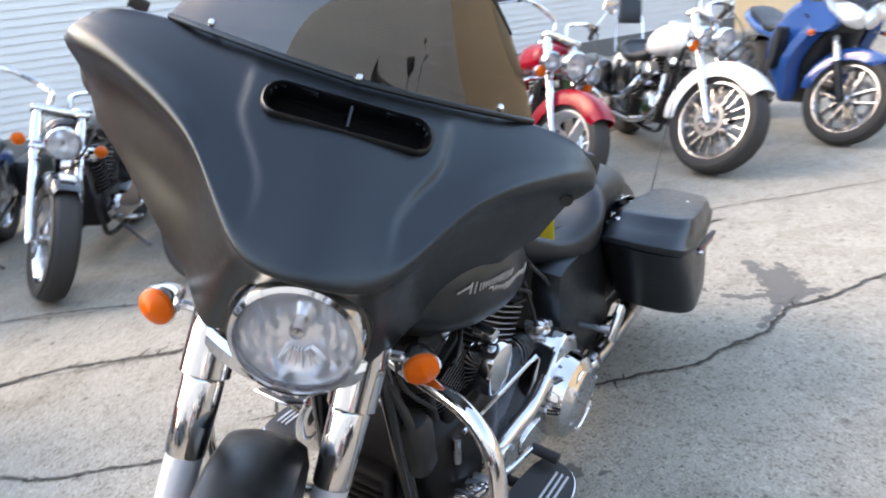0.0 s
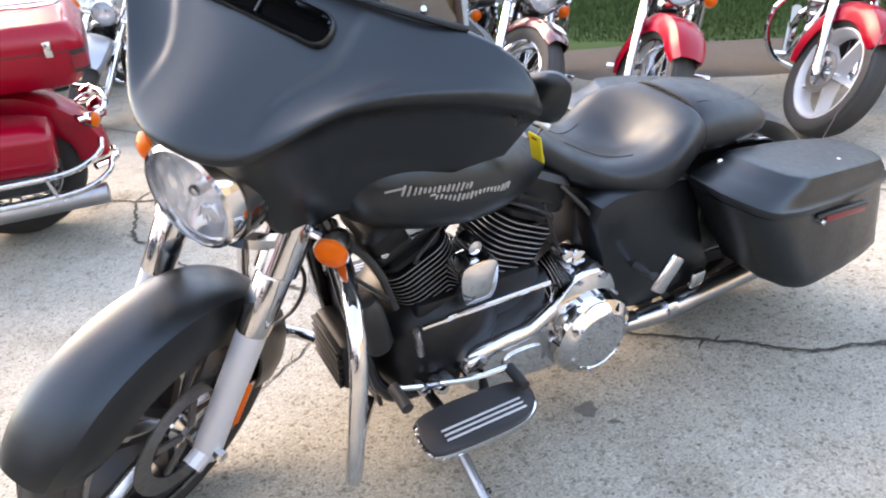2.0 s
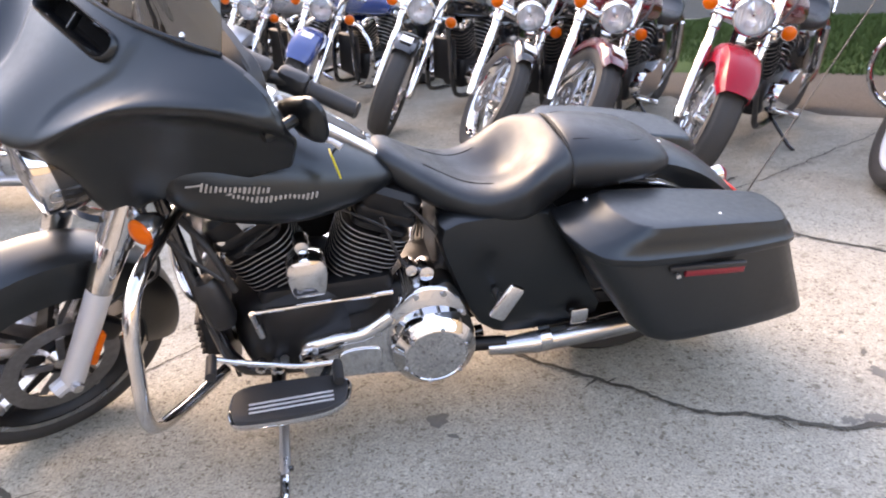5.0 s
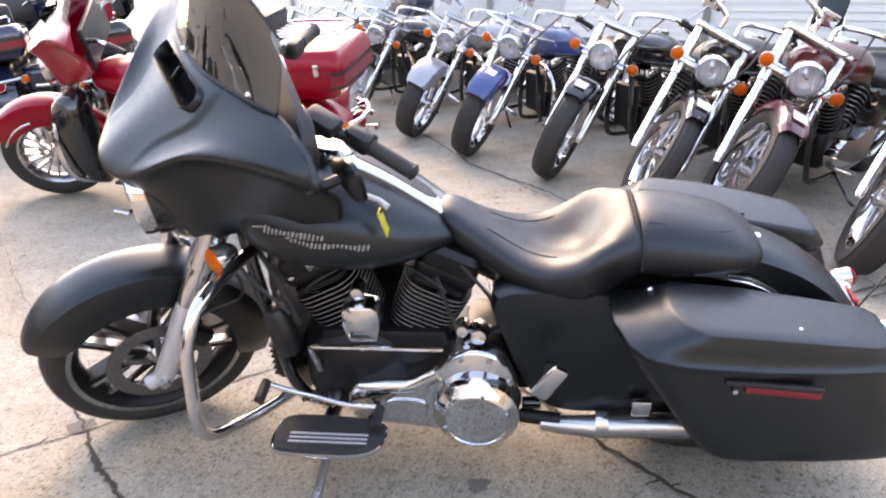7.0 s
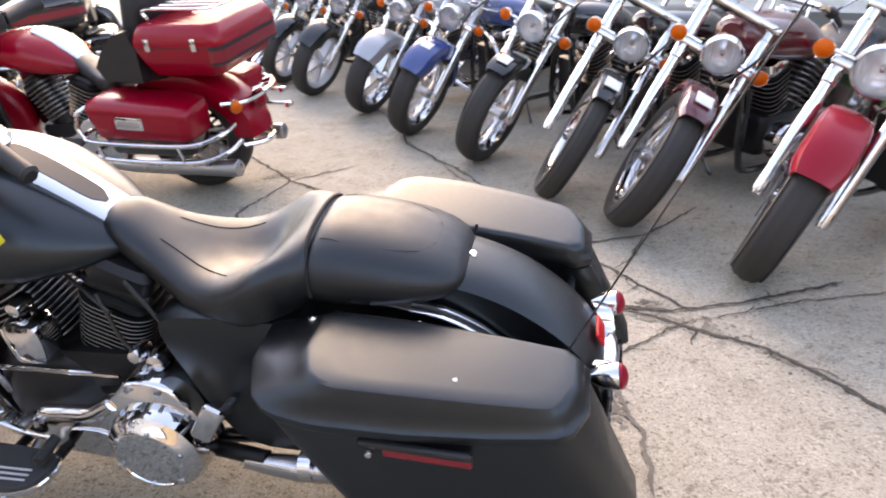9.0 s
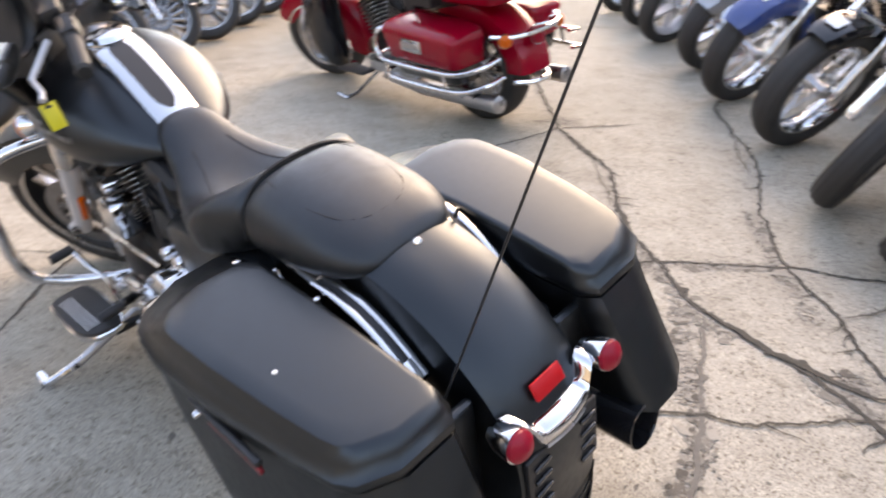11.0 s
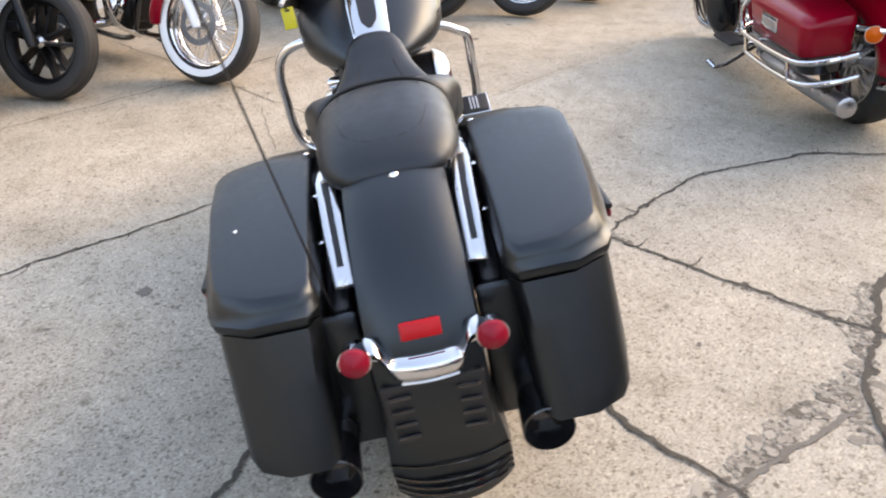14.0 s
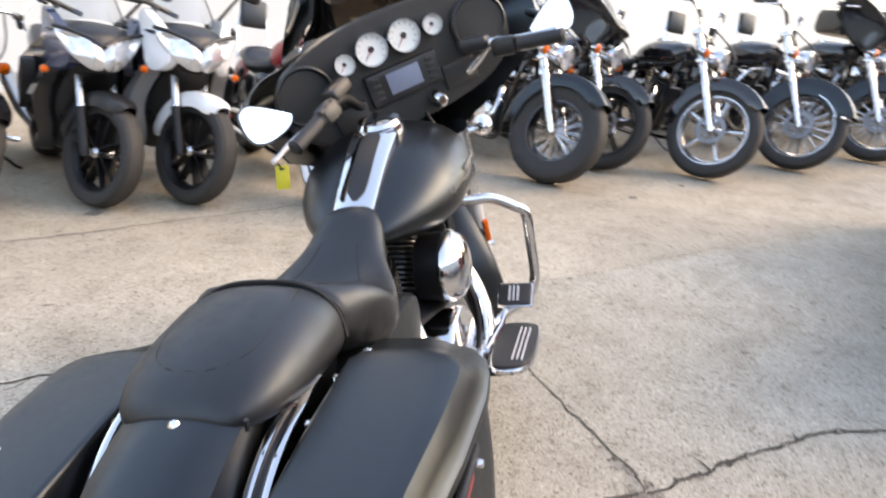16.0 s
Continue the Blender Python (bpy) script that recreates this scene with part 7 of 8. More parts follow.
        part("nose_panel", Geo().rings([[(x, s * (q + 0.52 * (wb - x) - 0.6 * max(0, wb - 0.16 - x)), z) for x, z in ear] for q in (0.105, 0.145, 0.152)]), paint, root, crease=40)
        sp = part("side_panel", Geo().rings([[(0.9 + (x - 0.9) * k, s * (y - 0.05 * smoothstep(0.55, 0.3, z) - 0.09 * smoothstep(0.72, 0.95, z) - 0.05 * smoothstep(wb - 0.4, wb - 0.13, x)), 0.56 + (z - 0.56) * k) for x, z in pl] for k, y in ((1, 0.2), (1.0, 0.255), (0.95, 0.285), (0.6, 0.305))]), side, root, crease=40)
        vent = spline([(wb - 0.42, 0.70), (wb - 0.47, 0.74), (wb - 0.54, 0.62), (wb - 0.52, 0.46), (wb - 0.47, 0.5)], 3, loop=True)
        part("air_opening", Geo().rings([[(x, s * y, z) for x, z in vent] for y in (0.24, 0.307)]), M_PLASTIC, sp)
        mi = part("mirror", Geo().rings([[Matrix.Translation((wb - 0.26 + dx, s * 0.36, 1.20)) @ Matrix.Rotation(radians(-s * 12), 4, 'X') @ Vector((0, y * k, z * k)) for y, z, _ in rrect(0.085, 0.045, 0.035, 0, 4)] for k, dx in ((1.0, -0.02), (1.02, 0.0), (0.85, 0.03), (0.4, 0.045))]), M_PLASTIC, root)
        part("stem", Geo().tube([(wb - 0.18, s * 0.17, 1.03), (wb - 0.22, s * 0.26, 1.13), (wb - 0.235, s * 0.31, 1.185)], [0.012, 0.01, 0.01], 8), M_PLASTIC, mi)
        signal(root, (wb - 0.10, s * 0.25, 0.72), (1, s * 0.2, 0), None, 0.022)
        bar = part("handlebar", Geo().tube([S @ Vector(q) for q in ((wb - 0.24, s * 0.1, 1.0), (wb - 0.27, s * 0.28, 1.03), (wb - 0.34, s * 0.38, 1.02))], 0.014, 8), M_PLASTIC, root)
        part("grip", Geo().tube([S @ Vector(q) for q in ((wb - 0.285, s * 0.3, 1.028), (wb - 0.345, s * 0.39, 1.018))], 0.018, 8), M_GRIP, bar)
    rows = []
    for i in range(9):
        v = i / 8
        rows.append([(wb - 0.10 - 0.24 * v - 0.13 * u * u * (1 - 0.4 * v), u * (0.175 - 0.055 * v ** 2), 1.0 + 0.24 * v - 0.05 * u * u) for u in (j / 6 - 1 for j in range(13))])
    ws = part("windscreen", Geo().rings(rows, closed=False), screen or M_SHIELD, root, "small clear windscreen")
    part("edge", Geo().tube(rows[-1], 0.004, 6), M_PLASTIC, ws)
    for s in (-1, 1):
        part("visor_arm", Geo().tube([r[0 if s < 0 else -1] for r in rows], 0.005, 6), M_PLASTIC, ws)
    part("fuel_tank", loft_x([(0.56, 0.1, 0.70, 0.76, 0.5), (0.66, 0.15, 0.70, 0.86, 0.45), (0.82, 0.175, 0.70, 0.93, 0.45), (1.0, 0.16, 0.74, 0.94, 0.45), (1.08, 0.1, 0.78, 0.90, 0.5)], 24, 4, 2.4), paint, root)
    part("seat", loft_x([(0.6, 0.09, 0.68, 0.76, 0.5), (0.4, 0.15, 0.68, 0.77, 0.5), (0.22, 0.13, 0.74, 0.82, 0.5), (0.0, 0.11, 0.80, 0.88, 0.5), (-0.12, 0.07, 0.84, 0.88, 0.5)], 20, 4, 2.6), M_LEATHER, root)
    part("tail", loft_x([(0.5, 0.12, 0.62, 0.72, 0.5), (0.2, 0.14, 0.66, 0.76, 0.5), (-0.1, 0.11, 0.76, 0.84, 0.5), (-0.22, 0.05, 0.82, 0.86, 0.5)], 20, 4, 2.4), paint, root)
    part("engine", Geo().box((0.42, 0.3, 0.36), Matrix.Translation((0.76, 0, 0.42)), 0.06), M_ENGINE, root)
    part("inner_cowl", loft_x([(0.55, 0.16, 0.3, 0.72, 0.5), (0.7, 0.2, 0.22, 0.8, 0.5), (wb - 0.5, 0.21, 0.22, 0.86, 0.5), (wb - 0.36, 0.19, 0.36, 0.9, 0.5), (wb - 0.2, 0.15, 0.6, 0.9, 0.5), (wb - 0.08, 0.1, 0.72, 0.9, 0.5)], 24, 4, 3.0), M_PLASTIC, root, "black inner cowl")
    part("radiator", Geo().box((0.05, 0.3, 0.26), Matrix.Translation((wb - 0.36, 0, 0.55)) @ Matrix.Rotation(radians(-12), 4, 'Y'), 0.01), M_ENGINE, root)
    for s in (-1, 1):
        part("swing_arm", Geo().tube([(0.5, s * 0.11, 0.38), (0.0, s * 0.12, 0.31)], 0.025, 8), M_ENGINE, root)
    part("muffler", Geo().tube([(0.5, -0.18, 0.3), (0.3, -0.2, 0.36), (-0.1, -0.22, 0.5)], [0.03, 0.05, 0.055], 14), M_STEEL, root)
    part("side_stand", Geo().tube([(0.6, 0.12, 0.24), (0.68, 0.3, 0.05)], 0.01, 8), M_GLOSS, root)
    return root


A = 41
cruiser((0.221, -2.80), A, "black cruiser with short fender and white price sticker", M_GLOSS, M_GLOSS, wheel_style="spoke", steer=32, short_fender=True, sticker=True, wf=0.140, lamp_r=0.084)
cruiser((0.806, -3.43), A + 3, "blue cruiser with clear windshield and chrome engine guard", M_BLUE, M_BLUE, wheel_style="spoke", steer=32, screen=M_SHIELD, guard=True, sticker=True, bags=M_LEATHER, wf=0.146)
cruiser((1.325, -4.11), A + 3, "silver grey cruiser with tall clear windshield", M_GREY, M_GREY, wheel_style="cast", steer=32, screen=M_SHIELD, guard=True, bags=M_LEATHER, wf=0.157, rf=0.315)
cruiser((2.05, -4.81), A + 4, "black touring cruiser with silver cast wheel", M_GLOSS, M_GLOSS, wheel_style="cast", steer=32, rim=M_SATIN, bags=M_GLOSS, wf=0.146, screen=M_SHIELD)
cruiser((2.60, -5.42), A + 4, "black cruiser with leather saddlebags", M_GLOSS, M_GLOSS, wheel_style="cast", steer=32, bags=M_LEATHER, rim=M_SATIN)
cruiser((3.25, -6.05), A + 6, "dark touring motorcycle with luggage trunk", M_NAVY, M_NAVY, wheel_style="cast", steer=32, bags=M_NAVY, tail_box=M_NAVY)
cruiser((-0.218, -2.11), A + 7, "black chopper with raked fork and thin spoked wheel", M_GLOSS, M_GLOSS, wheel_style="spoke", steer=44, short_fender=True, sticker=True, rf=0.335, wf=0.112, rake_deg=35, wide=0.145, lamp_r=0.08, wb=1.68, seat_back=True)
cruiser((-0.569, -1.757), A + 6, "maroon and black cruiser with chrome fork", M_MAROON, M_MAROON, wheel_style="spoke", steer=44, short_fender=True, sticker=True, rf=0.335, wf=0.129, rake_deg=35, wide=0.15, lamp_r=0.082, wb=1.68)
cruiser((-1.064, -1.268), A - 2, "red cruiser with deep red front fender", M_MAROON, M_RED, wheel_style="spoke", steer=32, rf=0.325, wf=0.134, lamp_r=0.088, wide=0.125, seat_back=True)
cruiser((-1.88, -0.81), A - 6, "red cruiser with cast front wheel and engine guard", M_RED, M_RED, wheel_style="cast", steer=32, guard=True, rim=M_SATIN, lamps=2, rf=0.315, wf=0.134)
cruiser((-2.57, -0.09), A - 4, "white and chrome touring cruiser with passing lamps", M_WHITE, M_WHITE, wheel_style="multi", steer=32, lamps=2, bags=M_GLOSS, rf=0.325, wf=0.157, seat_back=True, rim=M_ALLOY)
sport((-3.385, 0.564), A - 8, "bright blue sport touring motorcycle with tall screen", M_BRIGHT_BLUE, M_BRIGHT_BLUE, steer=32, fender=M_BRIGHT_BLUE, rim=M_ALLOY)

B = 217
sport((2.27, 2.29), B + 14, "dark navy sport motorcycle with smoked nose", M_NAVY, M_GLOSS, steer=22, fender=M_PLASTIC)
sport((2.50, 1.863), B + 13, "white and silver sport motorcycle", M_WHITE, M_GREY, steer=21, fender=M_WHITE)
cruiser((2.70, 1.068), B + 8, "red and white cruiser with whitewall tyres", M_RED, M_RED, wheel_style="spoke", steer=18, whitewall=True, bags=M_LEATHER, fork_mat=M_WHITE, guard=True, rf=0.325, wf=0.140, seat_back=True, rotor=0.12)
cruiser((3.70, -0.04), B, "black bagger with fat spoked front wheel", M_GLOSS, M_DENIM, wheel_style="fat", steer=32, bags=M_DENIM, rf=0.345, wf=0.165, fork_mat=M_CHROME, mirrors=False, rotor=0, rim_k=0.6, rim=M_GLOSS)
cruiser((4.24, -0.355), B - 2, "black touring motorcycle with dark fairing", M_GLOSS, M_GLOSS, wheel_style="cast", steer=32, bags=M_GLOSS, fairing_mat=M_GLOSS, rim=M_ENGINE)
cruiser((4.28, -1.09), B - 4, "black cruiser with polished cast wheel", M_GLOSS, M_GLOSS, wheel_style="cast", steer=32, rim=M_ALLOY, guard=False, rf=0.335, wf=0.123, bags=M_LEATHER, screen=None, seat_back=True)
cruiser((4.83, -1.78), B - 4, "black touring cruiser with multi-spoke wheel", M_GLOSS, M_DENIM, wheel_style="multi", steer=32, rim=M_ALLOY, bags=M_GLOSS, touring=True, seat_back=True, guard=True)
cruiser((5.40, -2.495), B - 4, "black cruiser with chrome fork and dark bags", M_GLOSS, M_DENIM, wheel_style="multi", steer=32, rim=M_ALLOY, bags=M_GLOSS, touring=True, seat_back=True, fairing_mat=M_GLOSS)
cruiser((5.92, -3.12), B - 4, "white touring cruiser with chrome fork", M_WHITE, M_WHITE, wheel_style="spoke", steer=32, rim=M_ALLOY, bags=M_WHITE)
cruiser((6.42, -3.75), B - 4, "white and black touring motorcycle with trunk", M_GLOSS, M_WHITE, wheel_style="multi", steer=32, rim=M_ALLOY, bags=M_GLOSS, tail_box=M_GLOSS)
cruiser((6.95, -4.4), B - 4, "blue touring motorcycle with luggage trunk", M_BLUE, M_BLUE, wheel_style="multi", steer=32, rim=M_ALLOY, bags=M_BLUE, tail_box=M_NAVY)
cruiser((1.95, 2.95), B + 6, "black cruiser with red tail light", M_GLOSS, M_GLOSS, wheel_style="cast", steer=32)

# ---- the red touring motorcycle ----
def tour_bag(s, parent, paint):
    """A short hard saddlebag with a flat lid: painted upper shell, black lower shell, lid, latch and badge plate."""
    def ring(hx, y0, y1, z, dx, tilt):
        return [(0.06 + dx + x, s * ((y0 + y1) / 2 + y), z + tilt * (x / hx)) for x, y, _ in rrect(hx, (y1 - y0) / 2, 0.055, 0, 5)]

    sb = part("saddlebag", Geo().rings([ring(hx, 0.17, y1, z, dx, tl) for hx, y1, z, dx, tl in ((0.27, 0.40, 0.425, -0.012, 0.004), (0.285, 0.413, 0.44, -0.01, 0.005), (0.30, 0.42, 0.53, 0.0, 0.01), (0.302, 0.42, 0.56, 0.0, 0.012))]), paint, parent, "glossy hard saddlebag", crease=50)
    part("lower_shell", Geo().rings([ring(hx, 0.18, y1, z, dx, 0.0) for hx, y1, z, dx in ((0.235, 0.365, 0.33, -0.02), (0.252, 0.385, 0.345, -0.018), (0.27, 0.402, 0.428, -0.012))]), M_GLOSS, sb, "black lower shell", crease=50)
    part("lid", Geo().rings([ring(hx, 0.168, y1, z, dx, tl) for hx, y1, z, dx, tl in ((0.306, 0.424, 0.563, 0.0, 0.013), (0.306, 0.424, 0.578, 0.0, 0.014), (0.292, 0.408, 0.606, 0.0, 0.016), (0.25, 0.37, 0.622, 0.005, 0.016), (0.18, 0.33, 0.626, 0.005, 0.012))]), paint, sb, crease=42)
    pm = Matrix.Translation((0.09, s * 0.421, 0.525)) @ Matrix.Rotation(radians(-2), 4, 'Y')
    pl = part("badge_plate", Geo().box((0.165, 0.014, 0.068), pm, 0.005), M_CHROME, sb, "chrome-framed grey plate")
    part("face", Geo().box((0.135, 0.006, 0.036), pm @ Matrix.Translation((0, s * 0.007, 0)), 0.003), M_STEEL, pl)
    part("hinge_strap", Geo().tube([(0.26, s * 0.3, 0.61), (0.33, s * 0.3, 0.59), (0.355, s * 0.3, 0.54)], 0.008, 8), M_CHROME, sb)


def full_dresser(front, heading, paint, label, steer=26):
    wb, rf = 1.61, 0.315
    rake = radians(28)
    up = Vector((-math.sin(rake), 0, math.cos(rake)))
    S = steer_matrix(wb, rf, rake, steer)
    root = thing("full_dress_motorcycle", label, "motorcycle", stand_at(front, heading, wb, -8, S, rf))
    wheel("front_wheel", root, S @ at_y(wb, 0, rf), rf, 0.13, rf * 0.7, "multi", M_ALLOY, rotor=0.14, rotor_side=1)
    wheel("rear_wheel", root, at_y(0.0, 0, rf), rf, 0.16, rf * 0.68, "multi", M_ALLOY)
    ff = part("front_fender", fender_geo((wb, 0, rf), rf + 0.035, 30, 205, 0.105, 0.11, 30, 0.03).move(S), paint, root, "front fender with chrome trim")
    a0 = radians(30)
    part("trim", Geo().tube([S @ Vector((wb + (rf - 0.05) * math.cos(a0 + 0.9 * t), s_ * 0.105, rf + (rf - 0.05) * math.sin(a0 + 0.9 * t))) for s_ in (1,) for t in (i / 8 for i in range(9))], 0.007, 6), M_CHROME, ff)
    for s in (-1, 1):
        p = Vector((wb - 0.02, s * 0.125, rf))
        leg = part("fork_leg", Geo().tube([S @ (p + up * d) for d in (-0.03, 0.0, 0.3, 0.31, 0.6)], [0.02, 0.03, 0.03, 0.038, 0.038], 12), M_CHROME, root)
        signal(root, S @ (p + up * 0.5 + Vector((0.04, s * 0.1, 0))), (1, 0, 0), None, 0.034)
        # leg shield
        rows = spline([(0.20, -0.46, 0.03, 0.22, 0.03), (0.24, -0.43, 0.075, 0.23, 0.08), (0.34, -0.40, 0.105, 0.245, 0.105), (0.50, -0.385, 0.11, 0.255, 0.115), (0.64, -0.39, 0.10, 0.255, 0.11), (0.73, -0.405, 0.07, 0.24, 0.085), (0.765, -0.42, 0.03, 0.22, 0.04)], 4)
        part("leg_shield", Geo().rings([[(wb + xc + x, s * (yc + y), z) for x, y, _ in rrect(hx, hy, min(hx, hy) * 0.8, 0, 5)] for z, xc, hx, yc, hy in rows]), M_GLOSS, root, "black lower leg shield")
        part("engine_guard", Geo().tube(spline([(wb - 0.42, s * 0.08, 0.74), (wb - 0.36, s * 0.28, 0.70), (wb - 0.34, s * 0.38, 0.52), (wb - 0.38, s * 0.36, 0.28), (wb - 0.5, s * 0.14, 0.2)], 5), 0.015, 10), M_CHROME, root)
        # bag rails: two tiers that sweep round the rear corner, with a hoop up the front
        for z, x0, x1 in ((0.425, 0.39, -0.34), (0.335, 0.34, -0.36)):
            part("bag_rail", Geo().tube(spline([(x0, s * 0.2, z + 0.015), (x0 + 0.035, s * 0.33, z + 0.015), (x0 + 0.01, s * 0.415, z + 0.01), (x0 - 0.1, s * 0.45, z), (-0.1, s * 0.452, z - 0.005), (x1 + 0.06, s * 0.43, z), (x1 - 0.05, s * 0.36, z + 0.03), (x1 - 0.07, s * 0.26, z + 0.05)], 5), 0.0125, 10), M_CHROME, root, "chrome saddlebag guard rail")
        part("rail_hoop", Geo().tube(spline([(0.385, s * 0.425, 0.43), (0.415, s * 0.425, 0.49), (0.41, s * 0.41, 0.555), (0.375, s * 0.38, 0.585), (0.35, s * 0.3, 0.585)], 5), 0.0125, 10), M_CHROME, root)
        for x in (0.30, -0.18):
            part("rail_post", Geo().tube([(x, s * 0.45, 0.424), (x - 0.02, s * 0.45, 0.335)], 0.009, 8), M_CHROME, root)
        mf = part("muffler", Geo().tube([(0.7, s * 0.2, 0.2), (0.42, s * 0.24, 0.205), (0.27, s * 0.25, 0.21), (-0.33, s * 0.26, 0.225)], [0.022, 0.028, 0.04, 0.045], 18), M_STEEL, root)
        part("tip", Geo().tube([(-0.33, s * 0.26, 0.225), (-0.38, s * 0.26, 0.228), (-0.385, s * 0.26, 0.228)], [0.046, 0.046, 0.035], 16), M_STEEL, mf)
        tour_bag(s, root, paint)
        part("shock_cover", Geo().box((0.16, 0.05, 0.16), Matrix.Translation((0.44, s * 0.17, 0.45)), 0.03), paint, root)
        part("oil_tank", Geo().box((0.2, 0.09, 0.2), Matrix.Translation((0.42, s * 0.2, 0.31)), 0.04), M_CHROME, root)
        fb = part("floorboard", Geo().box((0.27, 0.11, 0.022), Matrix.Translation((0.86, s * 0.31, 0.25)), 0.01), M_GRIP, root)
        tl = signal(root, (-0.40, s * 0.2, 0.545), (-1, s * 0.45, 0), None, 0.036, (-0.33, s * 0.1, 0.54), "rear_turn_signal")
        hb = part("handlebar", Geo().tube([S @ Vector(q) for q in spline([(wb - 0.45, s * 0.05, 0.98), (wb - 0.5, s * 0.25, 1.08), (wb - 0.58, s * 0.33, 1.1), (wb - 0.7, s * 0.42, 1.06)], 4)], 0.014, 8), M_CHROME, root)
        part("grip", Geo().tube([S @ Vector((wb - 0.62, s * 0.36, 1.09)), S @ Vector((wb - 0.71, s * 0.43, 1.06))], 0.018, 8), M_GRIP, hb)
    fm = S @ Matrix.Translation((wb - 1.47, 0, 0.03))
    part("fairing", fairing_shell(0.012).move(fm), paint, root, "batwing fairing", crease=60)
    part("dash", Geo().box((0.03, 0.62, 0.24), fm @ Matrix.Translation((0.98, 0, 1.02)), 0.012), M_PLASTIC, root)
    rows = []
    for i in range(7):
        v = i / 6
        rows.append([fm @ Vector((1.12 - 0.14 * v - 0.08 * u * u, 0.27 * u * (1 - 0.15 * v), 1.18 + 0.26 * v - 0.02 * u * u)) for u in (j / 5 - 1 for j in range(11))])
    part("windshield", Geo().rings(rows, closed=False), M_SHIELD, root, "clear windshield")
    lamp(root, fm @ Vector((1.312, 0, 0.838)), S.to_3x3() @ Vector((1, 0, 0)), 0.09, 0.1)
    tk = part("fuel_tank", loft_x([(0.60, 0.06, 0.67, 0.71, 0.5), (0.66, 0.12, 0.66, 0.77, 0.45), (0.78, 0.19, 0.66, 0.86, 0.45), (0.92, 0.215, 0.68, 0.90, 0.45), (1.08, 0.18, 0.72, 0.89, 0.45), (1.15, 0.08, 0.78, 0.85, 0.5)], 30, 5, 2.3), paint, root, "")
    part("console", Geo().rings([console_ring(x + 0.08, w, z + 0.004) for x, w, z in rows_console]), M_CHROME, tk)
    part("seat", loft_x([(0.64, 0.07, 0.66, 0.76, 0.5), (0.5, 0.13, 0.60, 0.70, 0.5), (0.40, 0.185, 0.58, 0.69, 0.55), (0.32, 0.19, 0.59, 0.73, 0.55), (0.28, 0.18, 0.61, 0.80, 0.5), (0.16, 0.18, 0.63, 0.82, 0.5), (0.04, 0.16, 0.65, 0.80, 0.5), (0.0, 0.1, 0.67, 0.76, 0.5)], 28, 5, 2.8), M_LEATHER, root, "black vinyl touring seat")
    part("backrest", Geo().box((0.10, 0.46, 0.40), Matrix.Translation((0.085, 0, 0.94)) @ Matrix.Rotation(radians(-12), 4, 'Y'), 0.035), M_LEATHER, root)
    for s in (-1, 1):
        part("armrest", Geo().rings([[(x, s * (0.25 + 0.04 * u), z) for x, z in ((0.04, 0.69), (0.26, 0.70), (0.30, 0.77), (0.24, 0.85), (0.15, 0.93), (0.07, 0.95), (0.03, 0.86))] for u in (-1, 1)]), M_PLASTIC, root, "black armrest with speaker")
    trunk_ring = lambda hx, hy, z, dx=0.0: [(-0.20 + dx + x, y, z) for x, y, _ in rrect(hx, hy, 0.06, 0, 6)]
    tb = part("tour_trunk", Geo().rings([trunk_ring(*r) for r in ((0.185, 0.25, 0.72), (0.205, 0.268, 0.73), (0.232, 0.29, 0.80), (0.25, 0.305, 0.855), (0.25, 0.305, 0.872))]), paint, root, "rounded luggage trunk", crease=50)
    part("lid", Geo().rings([trunk_ring(*r) for r in ((0.253, 0.308, 0.876), (0.253, 0.308, 0.90), (0.244, 0.299, 0.93), (0.222, 0.278, 0.968), (0.205, 0.26, 0.977))]), paint, tb, crease=50)
    part("seal", Geo().rings([trunk_ring(0.2515, 0.3065, z) for z in (0.871, 0.877)]), M_PLASTIC, tb)
    part("wrap_lamp", Geo().rings([[(-0.20 + x, y, z) for x, y, _ in rrect(0.2535, 0.3085, 0.06, 0, 6) if x < -0.15] for z in (0.80, 0.856)], closed=False), M_SMOKE_RED, tb, "smoked red wraparound lamp")
    part("lamp_surround", Geo().rings([[(-0.20 + x, y, z) for x, y, _ in rrect(0.2525, 0.3075, 0.06, 0, 6) if x < -0.09] for z in (0.785, 0.874)], closed=False), M_PLASTIC, tb)
    for s in (-1, 1):
        for x in (-0.06, -0.32):
            part("trunk_latch", Geo().box((0.03, 0.014, 0.062), Matrix.Translation((x, s * 0.31, 0.888)), 0.004), M_CHROME, tb)
    rk = part("luggage_rack", Geo().tube(spline([(-0.02, -0.2, 0.985), (-0.03, -0.21, 1.035), (-0.36, -0.2, 1.035), (-0.40, 0, 1.035), (-0.36, 0.2, 1.035), (-0.03, 0.21, 1.035), (-0.02, 0.2, 0.985)], 5), 0.009, 8), M_CHROME, root, "chrome luggage rack")
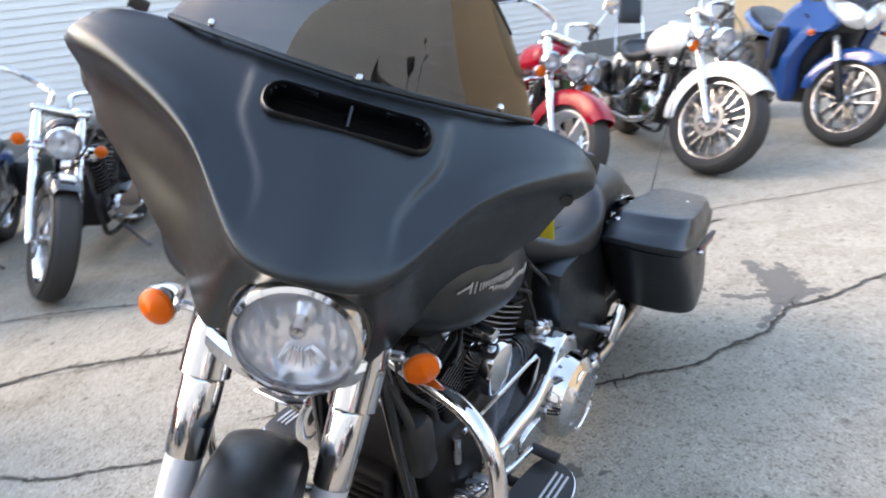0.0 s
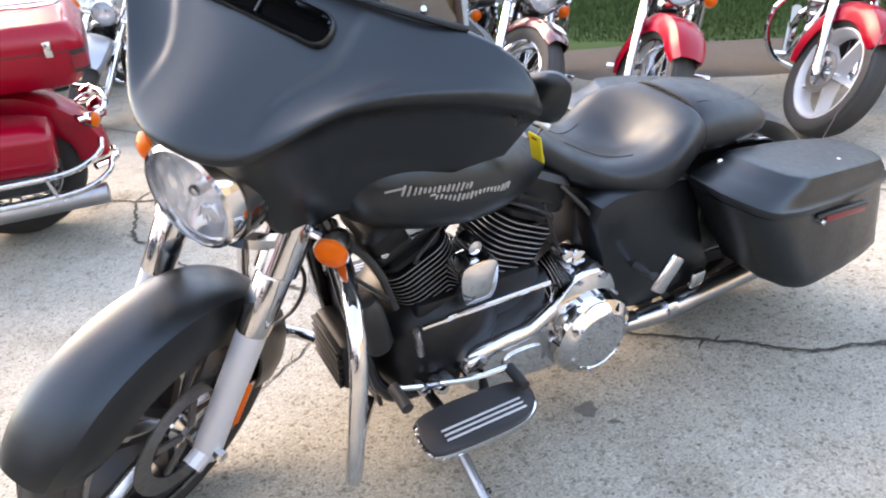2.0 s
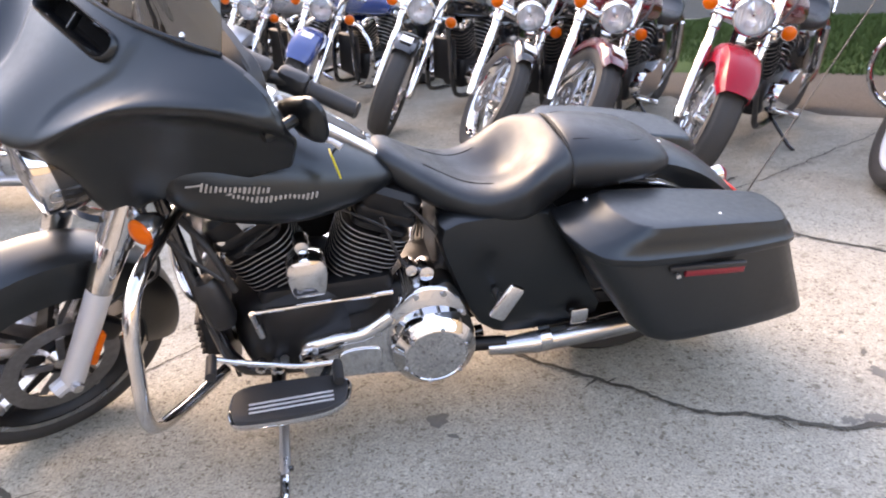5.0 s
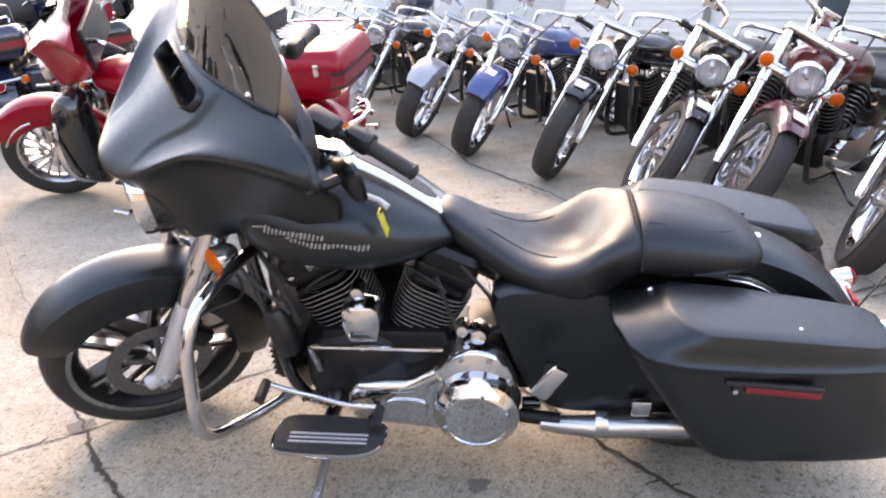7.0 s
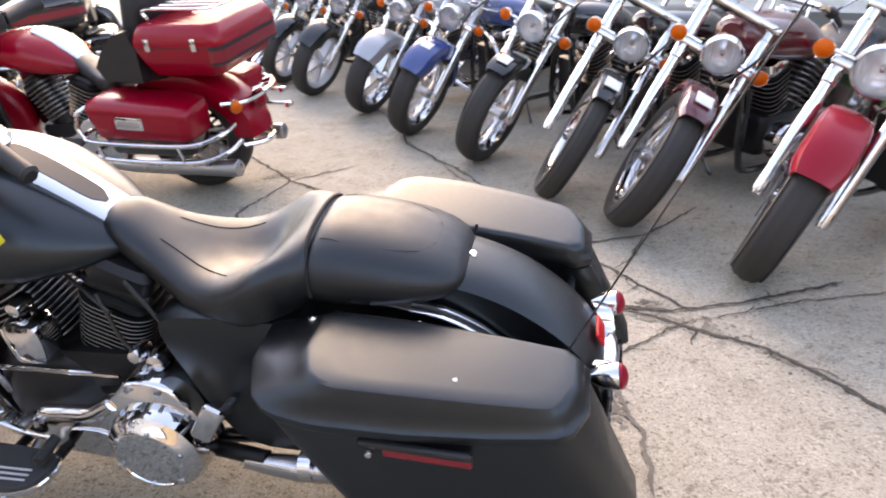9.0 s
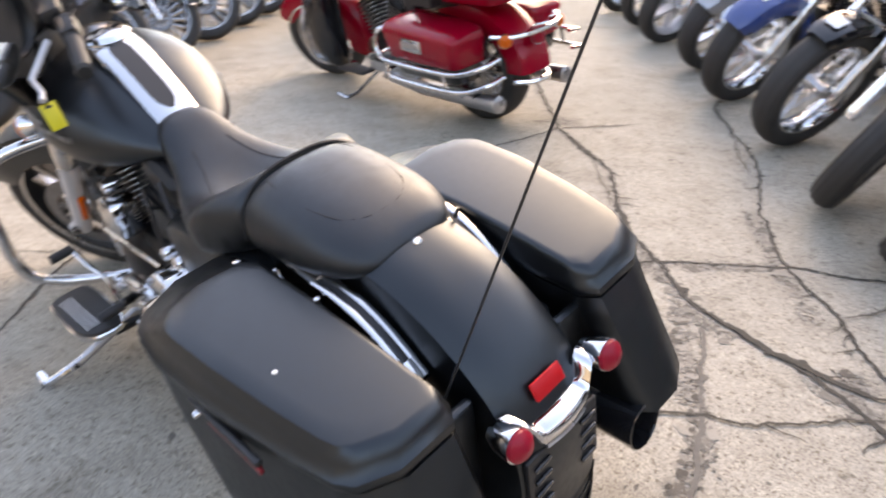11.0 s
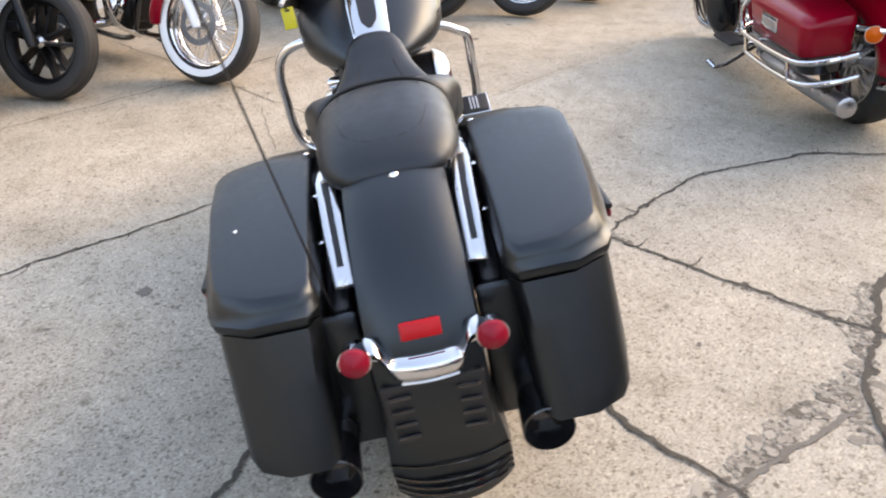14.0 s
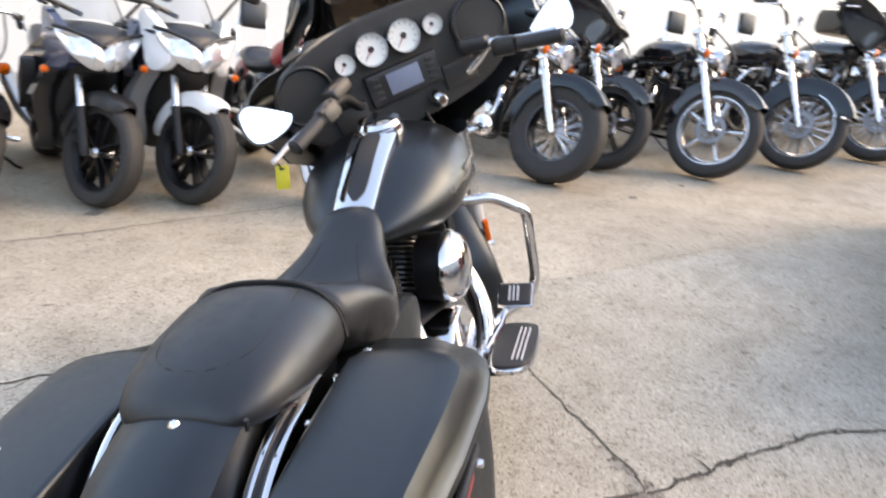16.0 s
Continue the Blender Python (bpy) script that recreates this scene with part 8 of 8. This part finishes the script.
    for y in (-0.13, -0.065, 0.0, 0.065, 0.13):
        part("slat", Geo().tube([(-0.03, y, 1.035), (-0.39 + abs(y) * 0.1, y, 1.035)], 0.008, 8), M_CHROME, rk)
    part("rear_fender", sweep_fender([(x + 0.08, z + 0.01) for x, z in PROF if z > 0.32], 0.11, 0.10), paint, root, "", crease=50)
    tl = signal(root, (-0.43, 0, 0.53), (-1, 0, 0.15), M_RED_LENS, 0.05, None, "tail_light")
    part("rear_bar", Geo().tube(spline([(-0.34, -0.24, 0.57), (-0.43, -0.16, 0.56), (-0.46, 0, 0.56), (-0.43, 0.16, 0.56), (-0.34, 0.24, 0.57)], 5), 0.014, 8), M_CHROME, root)
    part("fender_tip", Geo().tube(spline([(-0.35, -0.12, 0.30), (-0.43, -0.06, 0.30), (-0.445, 0, 0.30), (-0.43, 0.06, 0.30), (-0.35, 0.12, 0.30)], 4), 0.018, 8), M_CHROME, root)
    eng = part("engine", Geo().box((0.46, 0.2, 0.2), Matrix.Translation((0.78, 0, 0.28)), 0.04), M_ENGINE, root)
    for bs, tp in (((0.84, 0.02, 0.35), (0.98, 0.02, 0.64)), ((0.74, 0.02, 0.35), (0.60, 0.02, 0.64))):
        cylinder("cylinder", bs, tp, 0.09, 9, eng, thick=0.005)
    part("primary_cover", slab([(x + 0.08, z) for x, z in outl_primary], 0.1, 0.195), M_CHROME, eng)
    part("side_stand", Geo().tube([(0.86, 0.12, 0.2), (0.93, 0.30, 0.075), (0.97, 0.36, 0.055)], 0.011, 8), M_GLOSS, root)
    part("stand_foot", Geo().tube([(0.96, 0.355, 0.05), (1.05, 0.365, 0.07)], 0.016, 10), M_CHROME, root)
    return root


full_dresser((3.34, -2.43), -5, M_RED, "red full-dress touring motorcycle with luggage trunk and chrome rails")
full_dresser((5.6, -5.5), -60, M_NAVY, "dark blue full-dress touring motorcycle with rear luggage trunk", 10)
full_dresser((4.8, -5.75), -60, M_GLOSS, "black full-dress touring motorcycle with rear luggage trunk", 10)
